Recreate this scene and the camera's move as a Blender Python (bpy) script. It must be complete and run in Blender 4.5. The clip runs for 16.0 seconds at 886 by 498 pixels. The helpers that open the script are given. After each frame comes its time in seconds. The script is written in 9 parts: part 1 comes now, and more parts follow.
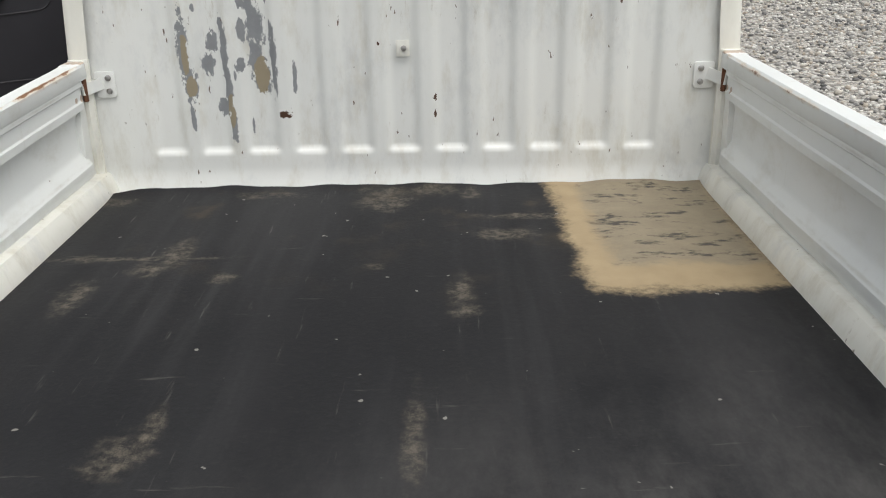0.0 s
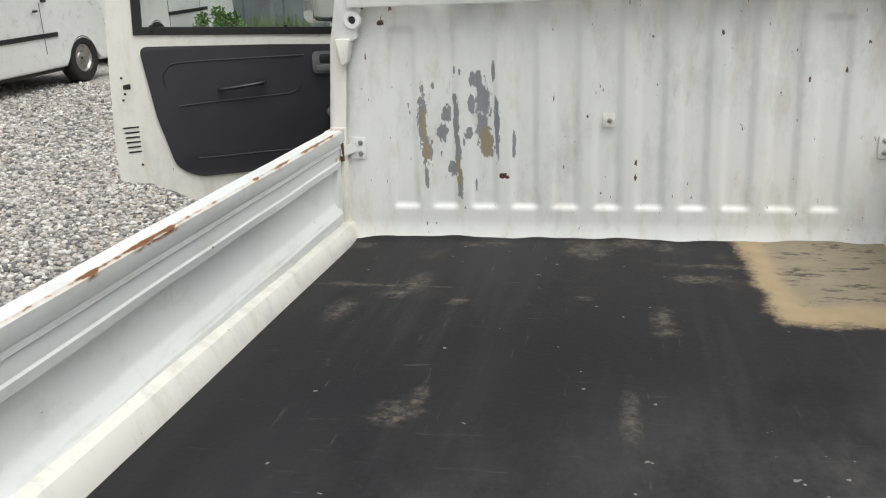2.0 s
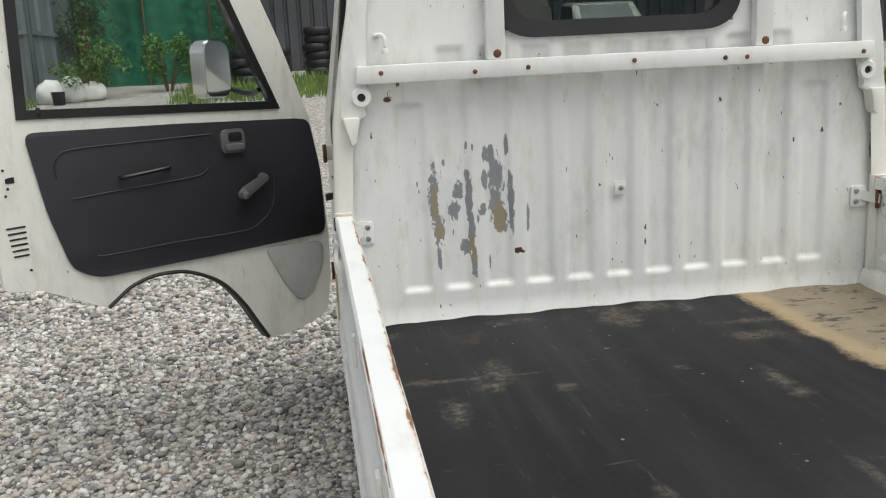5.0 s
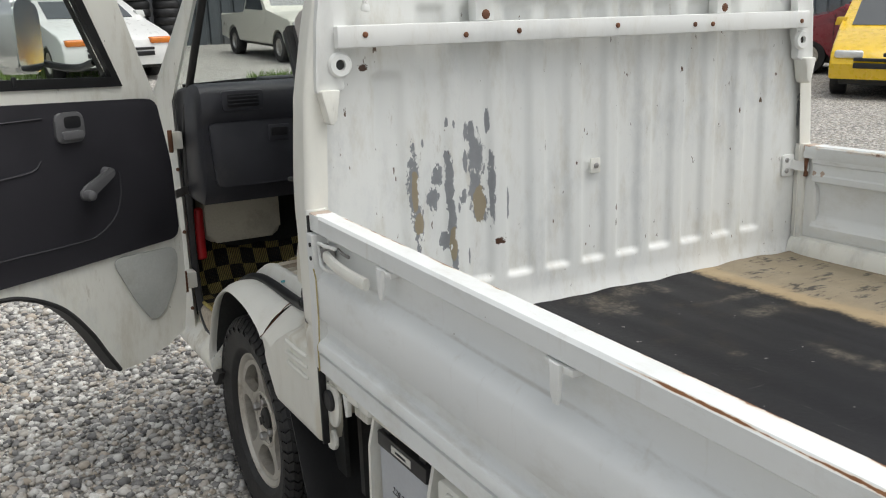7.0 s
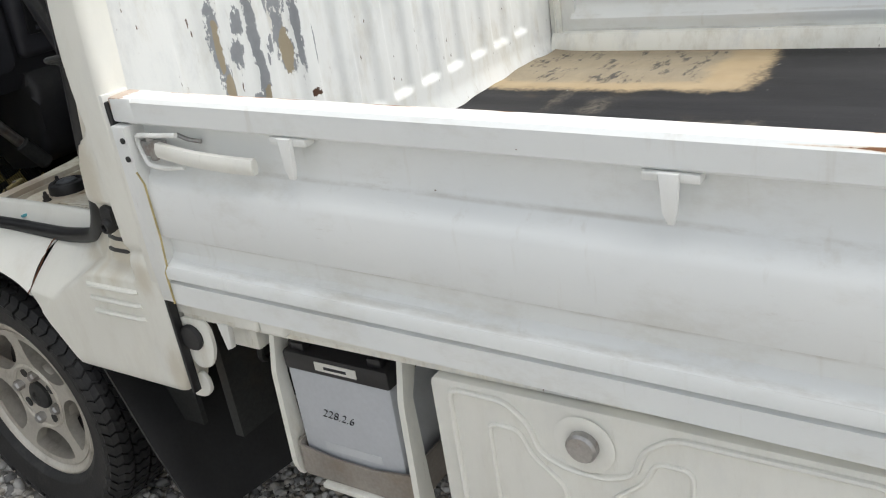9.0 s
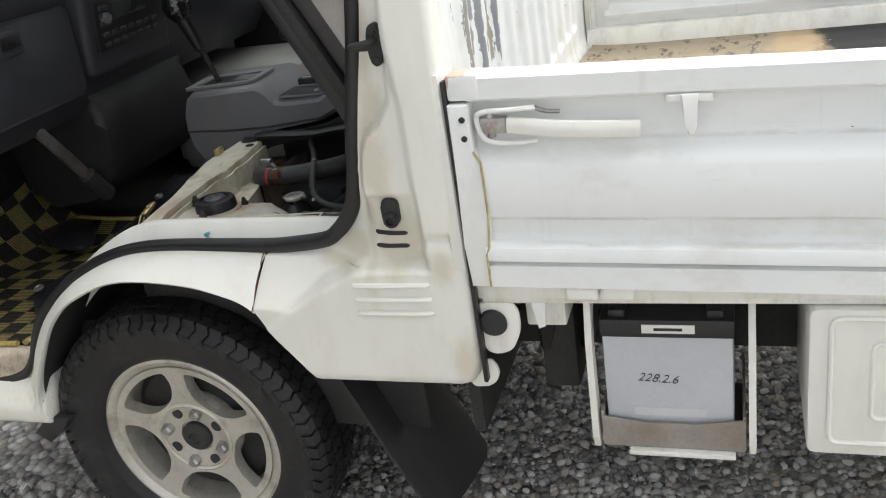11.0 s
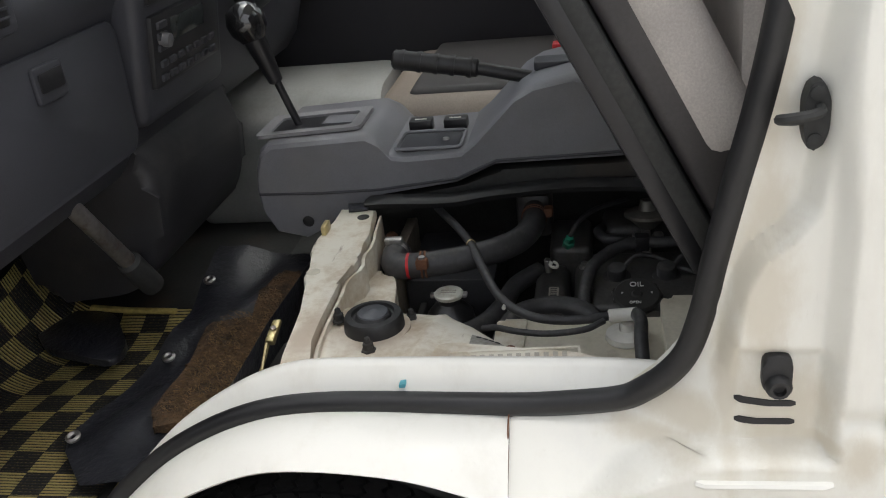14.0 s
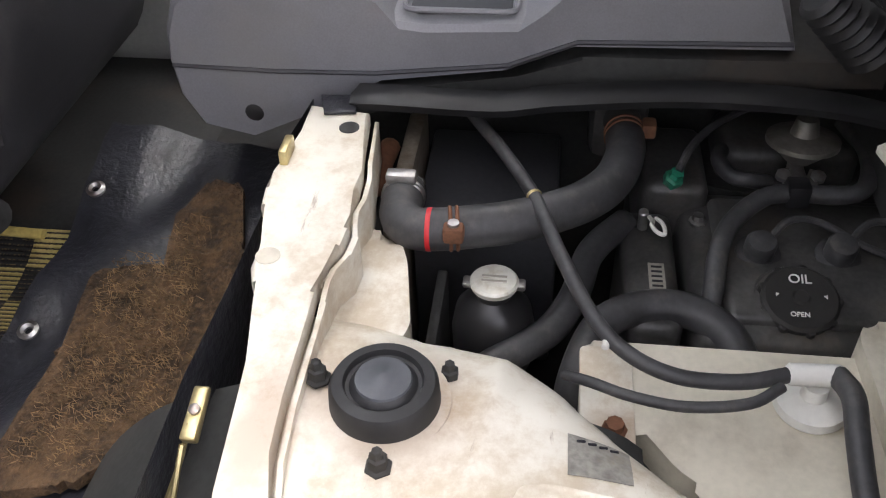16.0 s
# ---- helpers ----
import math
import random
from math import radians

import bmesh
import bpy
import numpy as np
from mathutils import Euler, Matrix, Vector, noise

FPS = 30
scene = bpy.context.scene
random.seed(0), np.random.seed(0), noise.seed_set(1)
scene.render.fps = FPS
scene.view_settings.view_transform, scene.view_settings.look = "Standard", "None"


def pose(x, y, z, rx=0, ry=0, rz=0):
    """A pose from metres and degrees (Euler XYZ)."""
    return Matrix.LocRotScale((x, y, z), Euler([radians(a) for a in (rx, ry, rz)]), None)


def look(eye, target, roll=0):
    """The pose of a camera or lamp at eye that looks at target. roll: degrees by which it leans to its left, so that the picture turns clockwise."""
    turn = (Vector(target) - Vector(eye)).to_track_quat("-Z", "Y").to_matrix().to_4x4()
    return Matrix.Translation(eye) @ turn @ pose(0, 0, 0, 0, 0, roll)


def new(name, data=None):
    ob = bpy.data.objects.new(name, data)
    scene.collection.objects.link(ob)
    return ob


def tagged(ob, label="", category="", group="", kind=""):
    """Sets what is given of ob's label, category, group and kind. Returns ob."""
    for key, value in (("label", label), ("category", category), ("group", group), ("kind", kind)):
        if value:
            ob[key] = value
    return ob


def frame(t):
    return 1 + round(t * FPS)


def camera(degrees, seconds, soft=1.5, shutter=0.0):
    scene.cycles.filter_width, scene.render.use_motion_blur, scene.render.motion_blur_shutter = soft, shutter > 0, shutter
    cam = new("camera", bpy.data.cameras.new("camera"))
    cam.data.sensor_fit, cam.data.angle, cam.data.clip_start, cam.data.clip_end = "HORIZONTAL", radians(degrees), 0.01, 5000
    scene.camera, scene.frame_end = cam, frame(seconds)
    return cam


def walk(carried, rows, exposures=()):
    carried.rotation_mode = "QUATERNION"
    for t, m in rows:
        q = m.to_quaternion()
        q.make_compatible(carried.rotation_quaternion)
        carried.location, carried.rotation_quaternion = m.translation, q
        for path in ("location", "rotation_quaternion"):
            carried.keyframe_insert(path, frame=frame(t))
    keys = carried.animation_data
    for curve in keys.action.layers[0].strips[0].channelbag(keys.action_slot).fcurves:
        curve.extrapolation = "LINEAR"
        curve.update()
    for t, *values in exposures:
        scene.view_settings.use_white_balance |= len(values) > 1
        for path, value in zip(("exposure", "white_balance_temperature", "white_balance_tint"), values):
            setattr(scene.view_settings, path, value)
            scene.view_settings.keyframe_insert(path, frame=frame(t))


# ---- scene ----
cam = camera(52.5, 16.0, 1.1)
PATH = [
    (0, (0.1, -1.908, 1.25), (0.077, -0.047, 0.519), -1.1),
    (0.5, (0.085, -1.946, 1.258), (0.082, -0.035, 0.669), -1.0),
    (1, (0.063, -2.0, 1.25), (-0.003, -0.071, 0.726), -1.7),
    (1.5, (0.054, -2.095, 1.242), (-0.164, -0.17, 0.744), -2.0),
    (2, (0.028, -2.22, 1.234), (-0.355, -0.327, 0.713), -1.9),
    (2.5, (-0.053, -2.296, 1.254), (-0.502, -0.418, 0.733), -2.6),
    (3, (-0.229, -2.385, 1.283), (-0.568, -0.482, 0.769), -4.0),
    (3.5, (-0.354, -2.365, 1.276), (-0.513, -0.434, 0.781), -3.1),
    (4, (-0.456, -2.243, 1.295), (-0.498, -0.295, 0.843), -3.2),
    (4.5, (-0.561, -2.168, 1.289), (-0.481, -0.217, 0.853), -2.9),
    (4.7, (-0.631, -2.15, 1.295), (-0.472, -0.203, 0.869), -3.0),
    (6.8, (-1.238, -1.655, 1.262), (-0.396, 0.105, 0.821), -1.4),
    (7, (-1.285, -1.595, 1.266), (-0.342, 0.104, 0.791), -2.1),
    (7.5, (-1.369, -1.481, 1.231), (-0.24, 0.064, 0.652), -4.3),
    (8, (-1.382, -1.31, 1.198), (-0.128, 0.107, 0.55), -6.8),
    (8.2, (-1.384, -1.266, 1.186), (-0.079, 0.089, 0.505), -7.6),
    (10.3, (-1.672, -0.629, 1.187), (-0.02, 0.059, 0.293), -8.9),
    (10.5, (-1.722, -0.552, 1.202), (-0.049, 0.109, 0.329), -9.1),
    (11, (-1.802, -0.393, 1.218), (-0.087, 0.233, 0.401), -9.2),
    (11.5, (-1.713, -0.218, 1.224), (0.016, 0.411, 0.44), -9.2),
    (12, (-1.651, -0.089, 1.228), (0.087, 0.513, 0.442), -8.0),
    (12.5, (-1.646, 0.083, 1.236), (0.124, 0.555, 0.433), -7.0),
    (13, (-1.636, 0.2, 1.243), (0.153, 0.56, 0.424), -6.9),
    (13.5, (-1.506, 0.237, 1.23), (0.284, 0.596, 0.414), -6.6),
    (14, (-1.401, 0.238, 1.225), (0.374, 0.598, 0.376), -6.6),
    (14.5, (-1.279, 0.307, 1.202), (0.465, 0.642, 0.281), -5.8),
    (15, (-1.159, 0.375, 1.201), (0.547, 0.676, 0.202), -5.8),
    (15.5, (-1.015, 0.404, 1.173), (0.622, 0.714, 0.066), -5.0),
    (16, (-0.844, 0.432, 1.143), (0.661, 0.639, -0.158), -1.7),
]
EXPOSURES = [(0.0, 0.3, 6600, 8), (1.0, 0.27, 6600, 8), (2.5, 0.36, 6600, 8), (3.0, 0.3, 6600, 8), (4.5, 0.2, 6600, 8), (7.0, 0.3, 6550, 8), (7.5, 0.38, 6500, 8), (8.0, 0.56, 6500, 8), (10.3, 0.95, 6550, 9), (11.0, 1.12, 6550, 9), (12.5, 1.4, 6550, 10), (13.0, 1.4, 6550, 10), (14.0, 1.42, 6600, 11), (14.5, 1.55, 6650, 13), (15.0, 2.12, 6700, 15), (16.0, 2.65, 6600, 18)]
walk(cam, [(t, look(eye, target, roll)) for t, eye, target, roll in PATH], EXPOSURES)

# ---- world, sun and exposure ----
world = bpy.data.worlds.new("overcast_sky")
scene.world = world
world.use_nodes = True
wn = world.node_tree.nodes
wl = world.node_tree.links
sky = wn.new("ShaderNodeTexSky")
sky.sky_type = "NISHITA"
sky.sun_disc = False
sky.sun_elevation = radians(68)
sky.sun_rotation = radians(141)
sky.dust_density = 4.0
soften = wn.new("ShaderNodeHueSaturation")
soften.inputs["Saturation"].default_value = 0.22
soften.inputs["Value"].default_value = 1.0
wl.new(sky.outputs[0], soften.inputs["Color"])
wl.new(soften.outputs[0], wn["Background"].inputs["Color"])
wn["Background"].inputs["Strength"].default_value = 0.135
sun_data = bpy.data.lights.new("sun", "SUN")
sun_data.energy = 1.0
sun_data.angle = radians(60)
sun_data.color = (1.0, 0.985, 0.955)
sun = new("sun", sun_data)
sun.matrix_world = look((2.4, -3.0, 8.0), (0, 0, 0))


# ---- materials ----
def nodes_of(name):
    m = bpy.data.materials.new(name)
    m.use_nodes = True
    return m, m.node_tree.nodes, m.node_tree.links, m.node_tree.nodes["Principled BSDF"]


def math_node(nt, op, a, b=None, clamp=False):
    n = nt.nodes.new("ShaderNodeMath")
    n.operation = op
    n.use_clamp = clamp
    for i, v in enumerate((a, b)):
        if v is None:
            continue
        if isinstance(v, (int, float)):
            n.inputs[i].default_value = v
        else:
            nt.links.new(v, n.inputs[i])
    return n.outputs[0]


def noise_of(nt, coord, scale, detail=4.0, rough=0.55, stretch=None):
    if stretch:
        mp = nt.nodes.new("ShaderNodeMapping")
        mp.inputs["Scale"].default_value = stretch
        nt.links.new(coord, mp.inputs["Vector"])
        coord = mp.outputs[0]
    n = nt.nodes.new("ShaderNodeTexNoise")
    n.inputs["Scale"].default_value = scale
    n.inputs["Detail"].default_value = detail
    n.inputs["Roughness"].default_value = rough
    nt.links.new(coord, n.inputs["Vector"])
    return n.outputs["Fac"]


def step_of(nt, v, lo, hi):
    n = nt.nodes.new("ShaderNodeMapRange")
    n.interpolation_type = "SMOOTHSTEP"
    n.inputs["From Min"].default_value = lo
    n.inputs["From Max"].default_value = hi
    nt.links.new(v, n.inputs["Value"])
    return n.outputs["Result"]


def mix_of(nt, fac, a, b):
    n = nt.nodes.new("ShaderNodeMix")
    n.data_type = "RGBA"
    for i, v in ((0, fac), (6, a), (7, b)):
        if isinstance(v, (int, float)):
            n.inputs[i].default_value = v
        elif isinstance(v, tuple):
            n.inputs[i].default_value = (*v, 1)
        else:
            nt.links.new(v, n.inputs[i])
    return n.outputs[2]


def coord_of(nt):
    return nt.nodes.new("ShaderNodeTexCoord").outputs["Object"]


def bump_of(nt, b, height, strength, distance):
    n = nt.nodes.new("ShaderNodeBump")
    n.inputs["Strength"].default_value = strength
    n.inputs["Distance"].default_value = distance
    nt.links.new(height, n.inputs["Height"])
    nt.links.new(n.outputs[0], b.inputs["Normal"])


def surface(name, rgb, rough=0.5, metal=0.0, var=0.25, scale=9.0, grain=160.0, bump=0.15, dist=0.001, dirt=None, dirt_amount=0.0, dirt_scale=6.0, coat=0.0):
    """A plain material with two scales of variation, fine relief and, where given, dirt."""
    m, n, l, b = nodes_of(name)
    nt = m.node_tree
    co = coord_of(nt)
    big = noise_of(nt, co, scale, 5)
    fine = noise_of(nt, co, grain, 3)
    both = math_node(nt, "ADD", math_node(nt, "MULTIPLY", big, 0.65), math_node(nt, "MULTIPLY", fine, 0.35))
    k = step_of(nt, both, 0.3, 0.7)
    lo = tuple(c * (1 - var) for c in rgb)
    hi = tuple(min(1.0, c * (1 + var)) for c in rgb)
    col = mix_of(nt, k, lo, hi)
    if dirt:
        d = noise_of(nt, co, dirt_scale, 8, 0.65)
        col = mix_of(nt, math_node(nt, "MULTIPLY", step_of(nt, d, 0.5, 0.72), dirt_amount), col, dirt)
    l.new(col, b.inputs["Base Color"])
    r = math_node(nt, "ADD", math_node(nt, "MULTIPLY", big, 0.2), rough - 0.1, True)
    l.new(r, b.inputs["Roughness"])
    b.inputs["Metallic"].default_value = metal
    b.inputs["Coat Weight"].default_value = coat
    if bump:
        bump_of(nt, b, both, bump, dist)
    return m


def spots_mask(nt, co, spots, amp, scale, axes="xz", stretch=(1, 1, 1), soft=0.06):
    """A mask of ragged spots (a, b, ra, rb) on two axes of the object's space."""
    sep = nt.nodes.new("ShaderNodeSeparateXYZ")
    nt.links.new(co, sep.inputs[0])
    pick = {"x": 0, "y": 1, "z": 2}
    n1 = math_node(nt, "SUBTRACT", noise_of(nt, co, scale, 6, 0.7, stretch), 0.5)
    out = None
    for a, bb, ra, rb in spots:
        u = math_node(nt, "DIVIDE", math_node(nt, "SUBTRACT", sep.outputs[pick[axes[0]]], a), ra)
        v = math_node(nt, "DIVIDE", math_node(nt, "SUBTRACT", sep.outputs[pick[axes[1]]], bb), rb)
        d = math_node(nt, "SQRT", math_node(nt, "ADD", math_node(nt, "MULTIPLY", u, u), math_node(nt, "MULTIPLY", v, v)))
        out = d if out is None else math_node(nt, "MINIMUM", out, d)
    return step_of(nt, math_node(nt, "ADD", out, math_node(nt, "MULTIPLY", n1, amp)), 1 + soft, 1 - soft)


def truck_paint(name, chips=(), rust=(), axes="xz", specks=0.66, grime=0.35, golden=(), stains=(), warm=0.0):
    """White car paint with grime, tiny rust specks, and ragged chips down to grey primer."""
    m, n, l, b = nodes_of(name)
    nt = m.node_tree
    co = coord_of(nt)
    big = noise_of(nt, co, 3.0, 5)
    col = mix_of(nt, big, (0.74 + 0.03 * warm, 0.76, 0.75 - 0.06 * warm), (0.84, 0.84 - 0.01 * warm, 0.81 - 0.05 * warm))
    grit = noise_of(nt, co, 14.0, 9, 0.7, (1, 1, 0.35))
    col = mix_of(nt, math_node(nt, "MULTIPLY", step_of(nt, grit, 0.47, 0.72), grime), col, (0.47, 0.42, 0.31))
    wash = noise_of(nt, co, 5.0, 10, 0.75, (1, 1, 0.5))
    col = mix_of(nt, math_node(nt, "MULTIPLY", step_of(nt, wash, 0.5, 0.66), grime * 0.8), col, (0.52, 0.54, 0.56))
    scuff = noise_of(nt, co, 38.0, 8, 0.8, (1, 1, 0.22))
    col = mix_of(nt, math_node(nt, "MULTIPLY", step_of(nt, scuff, 0.60, 0.72), grime), col, (0.34, 0.29, 0.21))
    relief = grit
    if chips:
        mask = spots_mask(nt, co, chips, 2.9, 95.0, axes, (1, 1, 0.5))
        col = mix_of(nt, mask, col, mix_of(nt, noise_of(nt, co, 60.0, 4), (0.20, 0.21, 0.225), (0.31, 0.32, 0.335)))
        tan = spots_mask(nt, co, golden, 1.6, 40.0, axes, (1, 1, 0.5))
        col = mix_of(nt, math_node(nt, "MULTIPLY", math_node(nt, "MULTIPLY", tan, mask), 0.65), col, (0.34, 0.26, 0.13))
    if stains:
        film = spots_mask(nt, co, stains, 2.2, 18.0, axes, (1, 1, 0.5), 0.6)
        col = mix_of(nt, math_node(nt, "MULTIPLY", film, 0.5), col, (0.50, 0.43, 0.30))
    if rust:
        mask = spots_mask(nt, co, rust, 3.6, 130.0, axes)
        col = mix_of(nt, mask, col, (0.075, 0.036, 0.02))
    fleck = noise_of(nt, co, 85.0, 3, 0.6, (1, 1, 0.33))
    far = noise_of(nt, co, 7.0, 2)
    fl = step_of(nt, math_node(nt, "ADD", fleck, math_node(nt, "MULTIPLY", math_node(nt, "SUBTRACT", far, 0.5), 0.25)), specks + 0.07, specks + 0.1)
    col = mix_of(nt, fl, col, (0.12, 0.08, 0.055))
    l.new(col, b.inputs["Base Color"])
    l.new(math_node(nt, "ADD", math_node(nt, "MULTIPLY", grit, 0.35), 0.2, True), b.inputs["Roughness"])
    bump_of(nt, b, big, 0.12, 0.004)
    return m


paint = truck_paint("white_paint", specks=0.75, grime=0.25)
paint_clean = truck_paint("white_paint_clean", specks=0.82, grime=0.16, warm=0.7)
paint_quarter = truck_paint("stained_white_paint", axes="yz", specks=0.80, grime=0.14, warm=0.9, stains=[(0.10, 0.90, 0.02, 0.05), (0.13, 0.72, 0.012, 0.09), (0.20, 0.652, 0.05, 0.012), (0.085, 0.70, 0.045, 0.05), (0.105, 0.83, 0.022, 0.09), (0.06, 0.672, 0.06, 0.010), (0.02, 0.66, 0.02, 0.03), (0.0, 0.50, 0.025, 0.05), (0.10, 1.0, 0.016, 0.12), (0.17, 0.68, 0.05, 0.02)])
paint_grubby = truck_paint("grubby_white_paint", specks=0.66, grime=0.45, warm=0.8)
paint_sill = truck_paint("stained_sill_paint", specks=0.66, grime=0.9, warm=1.0)
chips = [(-0.463, 0.963, 0.0114, 0.072), (-0.453, 0.883, 0.0128, 0.036), (-0.456, 0.811, 0.0057, 0.027), (-0.402, 0.974, 0.0128, 0.022), (-0.414, 0.924, 0.0142, 0.022), (-0.378, 0.958, 0.0078, 0.075), (-0.375, 0.872, 0.0078, 0.057), (-0.389, 0.837, 0.0114, 0.019), (-0.370, 0.800, 0.0071, 0.043), (-0.337, 0.999, 0.0085, 0.027), (-0.334, 1.060, 0.0085, 0.019), (-0.321, 1.056, 0.0099, 0.020), (-0.310, 1.005, 0.0199, 0.047), (-0.313, 0.941, 0.0142, 0.043), (-0.301, 0.897, 0.0185, 0.036), (-0.282, 1.076, 0.0043, 0.027), (-0.274, 0.939, 0.0064, 0.080), (-0.344, 0.924, 0.0114, 0.014), (-0.233, 0.894, 0.0043, 0.040), (-0.379, 1.081, 0.0036, 0.011), (-0.365, 1.077, 0.0028, 0.009), (-0.435, 1.044, 0.0043, 0.009), (-0.330, 0.791, 0.0028, 0.019), (-0.358, 0.900, 0.0028, 0.011), (0.665, 1.03, 0.006, 0.04), (-0.668, 1.07, 0.006, 0.04)]
golden = [(-0.453, 0.882, 0.0114, 0.022), (-0.460, 0.948, 0.0085, 0.043), (-0.301, 0.904, 0.0156, 0.043), (-0.372, 0.826, 0.0085, 0.037)]
paint_head = truck_paint("chipped_white_paint", chips, [(-0.257, 0.818, 0.013, 0.007), (0.066, 0.850, 0.0035, 0.007), (0.066, 0.815, 0.0025, 0.009), (-0.052, 0.965, 0.0025, 0.004), (-0.56, 1.2, 0.010, 0.006)], "xz", 0.632, 0.42, golden)


def gate_paint(name, side, droop):
    """Painted gate with a rusty seam along the top edge."""
    m, n, l, b = nodes_of(name)
    nt = m.node_tree
    co = coord_of(nt)
    sep = nt.nodes.new("ShaderNodeSeparateXYZ")
    l.new(co, sep.inputs[0])
    big = noise_of(nt, co, 3.0, 5)
    col = mix_of(nt, big, (0.74, 0.77, 0.78), (0.83, 0.84, 0.82))
    grit = noise_of(nt, co, 12.0, 9, 0.7, (1, 0.5, 1))
    col = mix_of(nt, math_node(nt, "MULTIPLY", step_of(nt, grit, 0.48, 0.72), 0.3), col, (0.5, 0.47, 0.39))
    scuff = noise_of(nt, co, 30.0, 9, 0.8, (1, 0.25, 1))
    col = mix_of(nt, math_node(nt, "MULTIPLY", step_of(nt, scuff, 0.60, 0.72), 0.22), col, (0.40, 0.35, 0.27))
    across = math_node(nt, "SUBTRACT", math_node(nt, "MULTIPLY", sep.outputs[0], side), math_node(nt, "MULTIPLY", sep.outputs[1], 0.006))
    level = math_node(nt, "SUBTRACT", sep.outputs[2], math_node(nt, "MULTIPLY", sep.outputs[1], droop))
    inner = math_node(nt, "ABSOLUTE", math_node(nt, "SUBTRACT", across, 0.6635))
    outer = math_node(nt, "ADD", math_node(nt, "ABSOLUTE", math_node(nt, "SUBTRACT", across, 0.6995)), math_node(nt, "MULTIPLY", step_of(nt, sep.outputs[1], -0.95, -0.55), 0.02))
    outer = math_node(nt, "MULTIPLY", outer, 3.6)
    edge = math_node(nt, "MINIMUM", inner, outer)
    high = step_of(nt, level, 0.930, 0.937)
    rag = noise_of(nt, co, 60.0, 9, 0.75, (1, 0.4, 1))
    amount = math_node(nt, "SUBTRACT", math_node(nt, "ADD", rag, math_node(nt, "MULTIPLY", step_of(nt, sep.outputs[1], -0.35, -1.1), 0.10)), math_node(nt, "MULTIPLY", edge, 60.0))
    amount = math_node(nt, "SUBTRACT", amount, math_node(nt, "MULTIPLY", step_of(nt, noise_of(nt, co, 7.0, 3), 0.56, 0.40), 0.22))
    ru = math_node(nt, "MULTIPLY", step_of(nt, amount, 0.36, 0.44), high)
    col = mix_of(nt, math_node(nt, "MULTIPLY", step_of(nt, amount, 0.12, 0.42), math_node(nt, "MULTIPLY", high, 0.45)), col, (0.62, 0.42, 0.22))
    col = mix_of(nt, ru, col, mix_of(nt, noise_of(nt, co, 90.0, 5, 0.7), (0.12, 0.045, 0.02), (0.30, 0.135, 0.05)))
    ends = spots_mask(nt, co, [(-0.045, 0.944, 0.016, 0.004), (-0.032, 0.936, 0.003, 0.012), (-0.06, 0.872, 0.006, 0.006), (-0.085, 0.872, 0.006, 0.006)], 2.2, 90.0, "yz")
    col = mix_of(nt, math_node(nt, "MULTIPLY", ends, 0.65), col, (0.33, 0.16, 0.05))
    # thin broken brown lines that follow the pressed folds
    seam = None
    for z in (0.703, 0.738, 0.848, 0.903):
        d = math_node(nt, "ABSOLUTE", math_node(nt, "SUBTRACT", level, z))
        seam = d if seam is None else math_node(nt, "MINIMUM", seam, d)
    fold_line = math_node(nt, "MULTIPLY", step_of(nt, seam, 0.0045, 0.0005), step_of(nt, noise_of(nt, co, 18.0, 8, 0.7, (1, 0.3, 1)), 0.42, 0.66))
    col = mix_of(nt, math_node(nt, "MULTIPLY", fold_line, 0.35), col, (0.26, 0.22, 0.15))
    drip = noise_of(nt, co, 40.0, 5, 0.6, (1, 1, 0.12))
    col = mix_of(nt, math_node(nt, "MULTIPLY", step_of(nt, drip, 0.60, 0.75), 0.14), col, (0.40, 0.33, 0.22))
    fleck = noise_of(nt, co, 48.0, 3, 0.6, (1, 0.5, 1))
    col = mix_of(nt, step_of(nt, fleck, 0.745, 0.76), col, (0.16, 0.11, 0.08))
    l.new(col, b.inputs["Base Color"])
    l.new(math_node(nt, "ADD", math_node(nt, "MULTIPLY", grit, 0.35), 0.22, True), b.inputs["Roughness"])
    bump_of(nt, b, big, 0.12, 0.004)
    return m


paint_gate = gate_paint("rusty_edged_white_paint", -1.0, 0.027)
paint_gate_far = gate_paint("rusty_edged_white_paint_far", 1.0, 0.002)


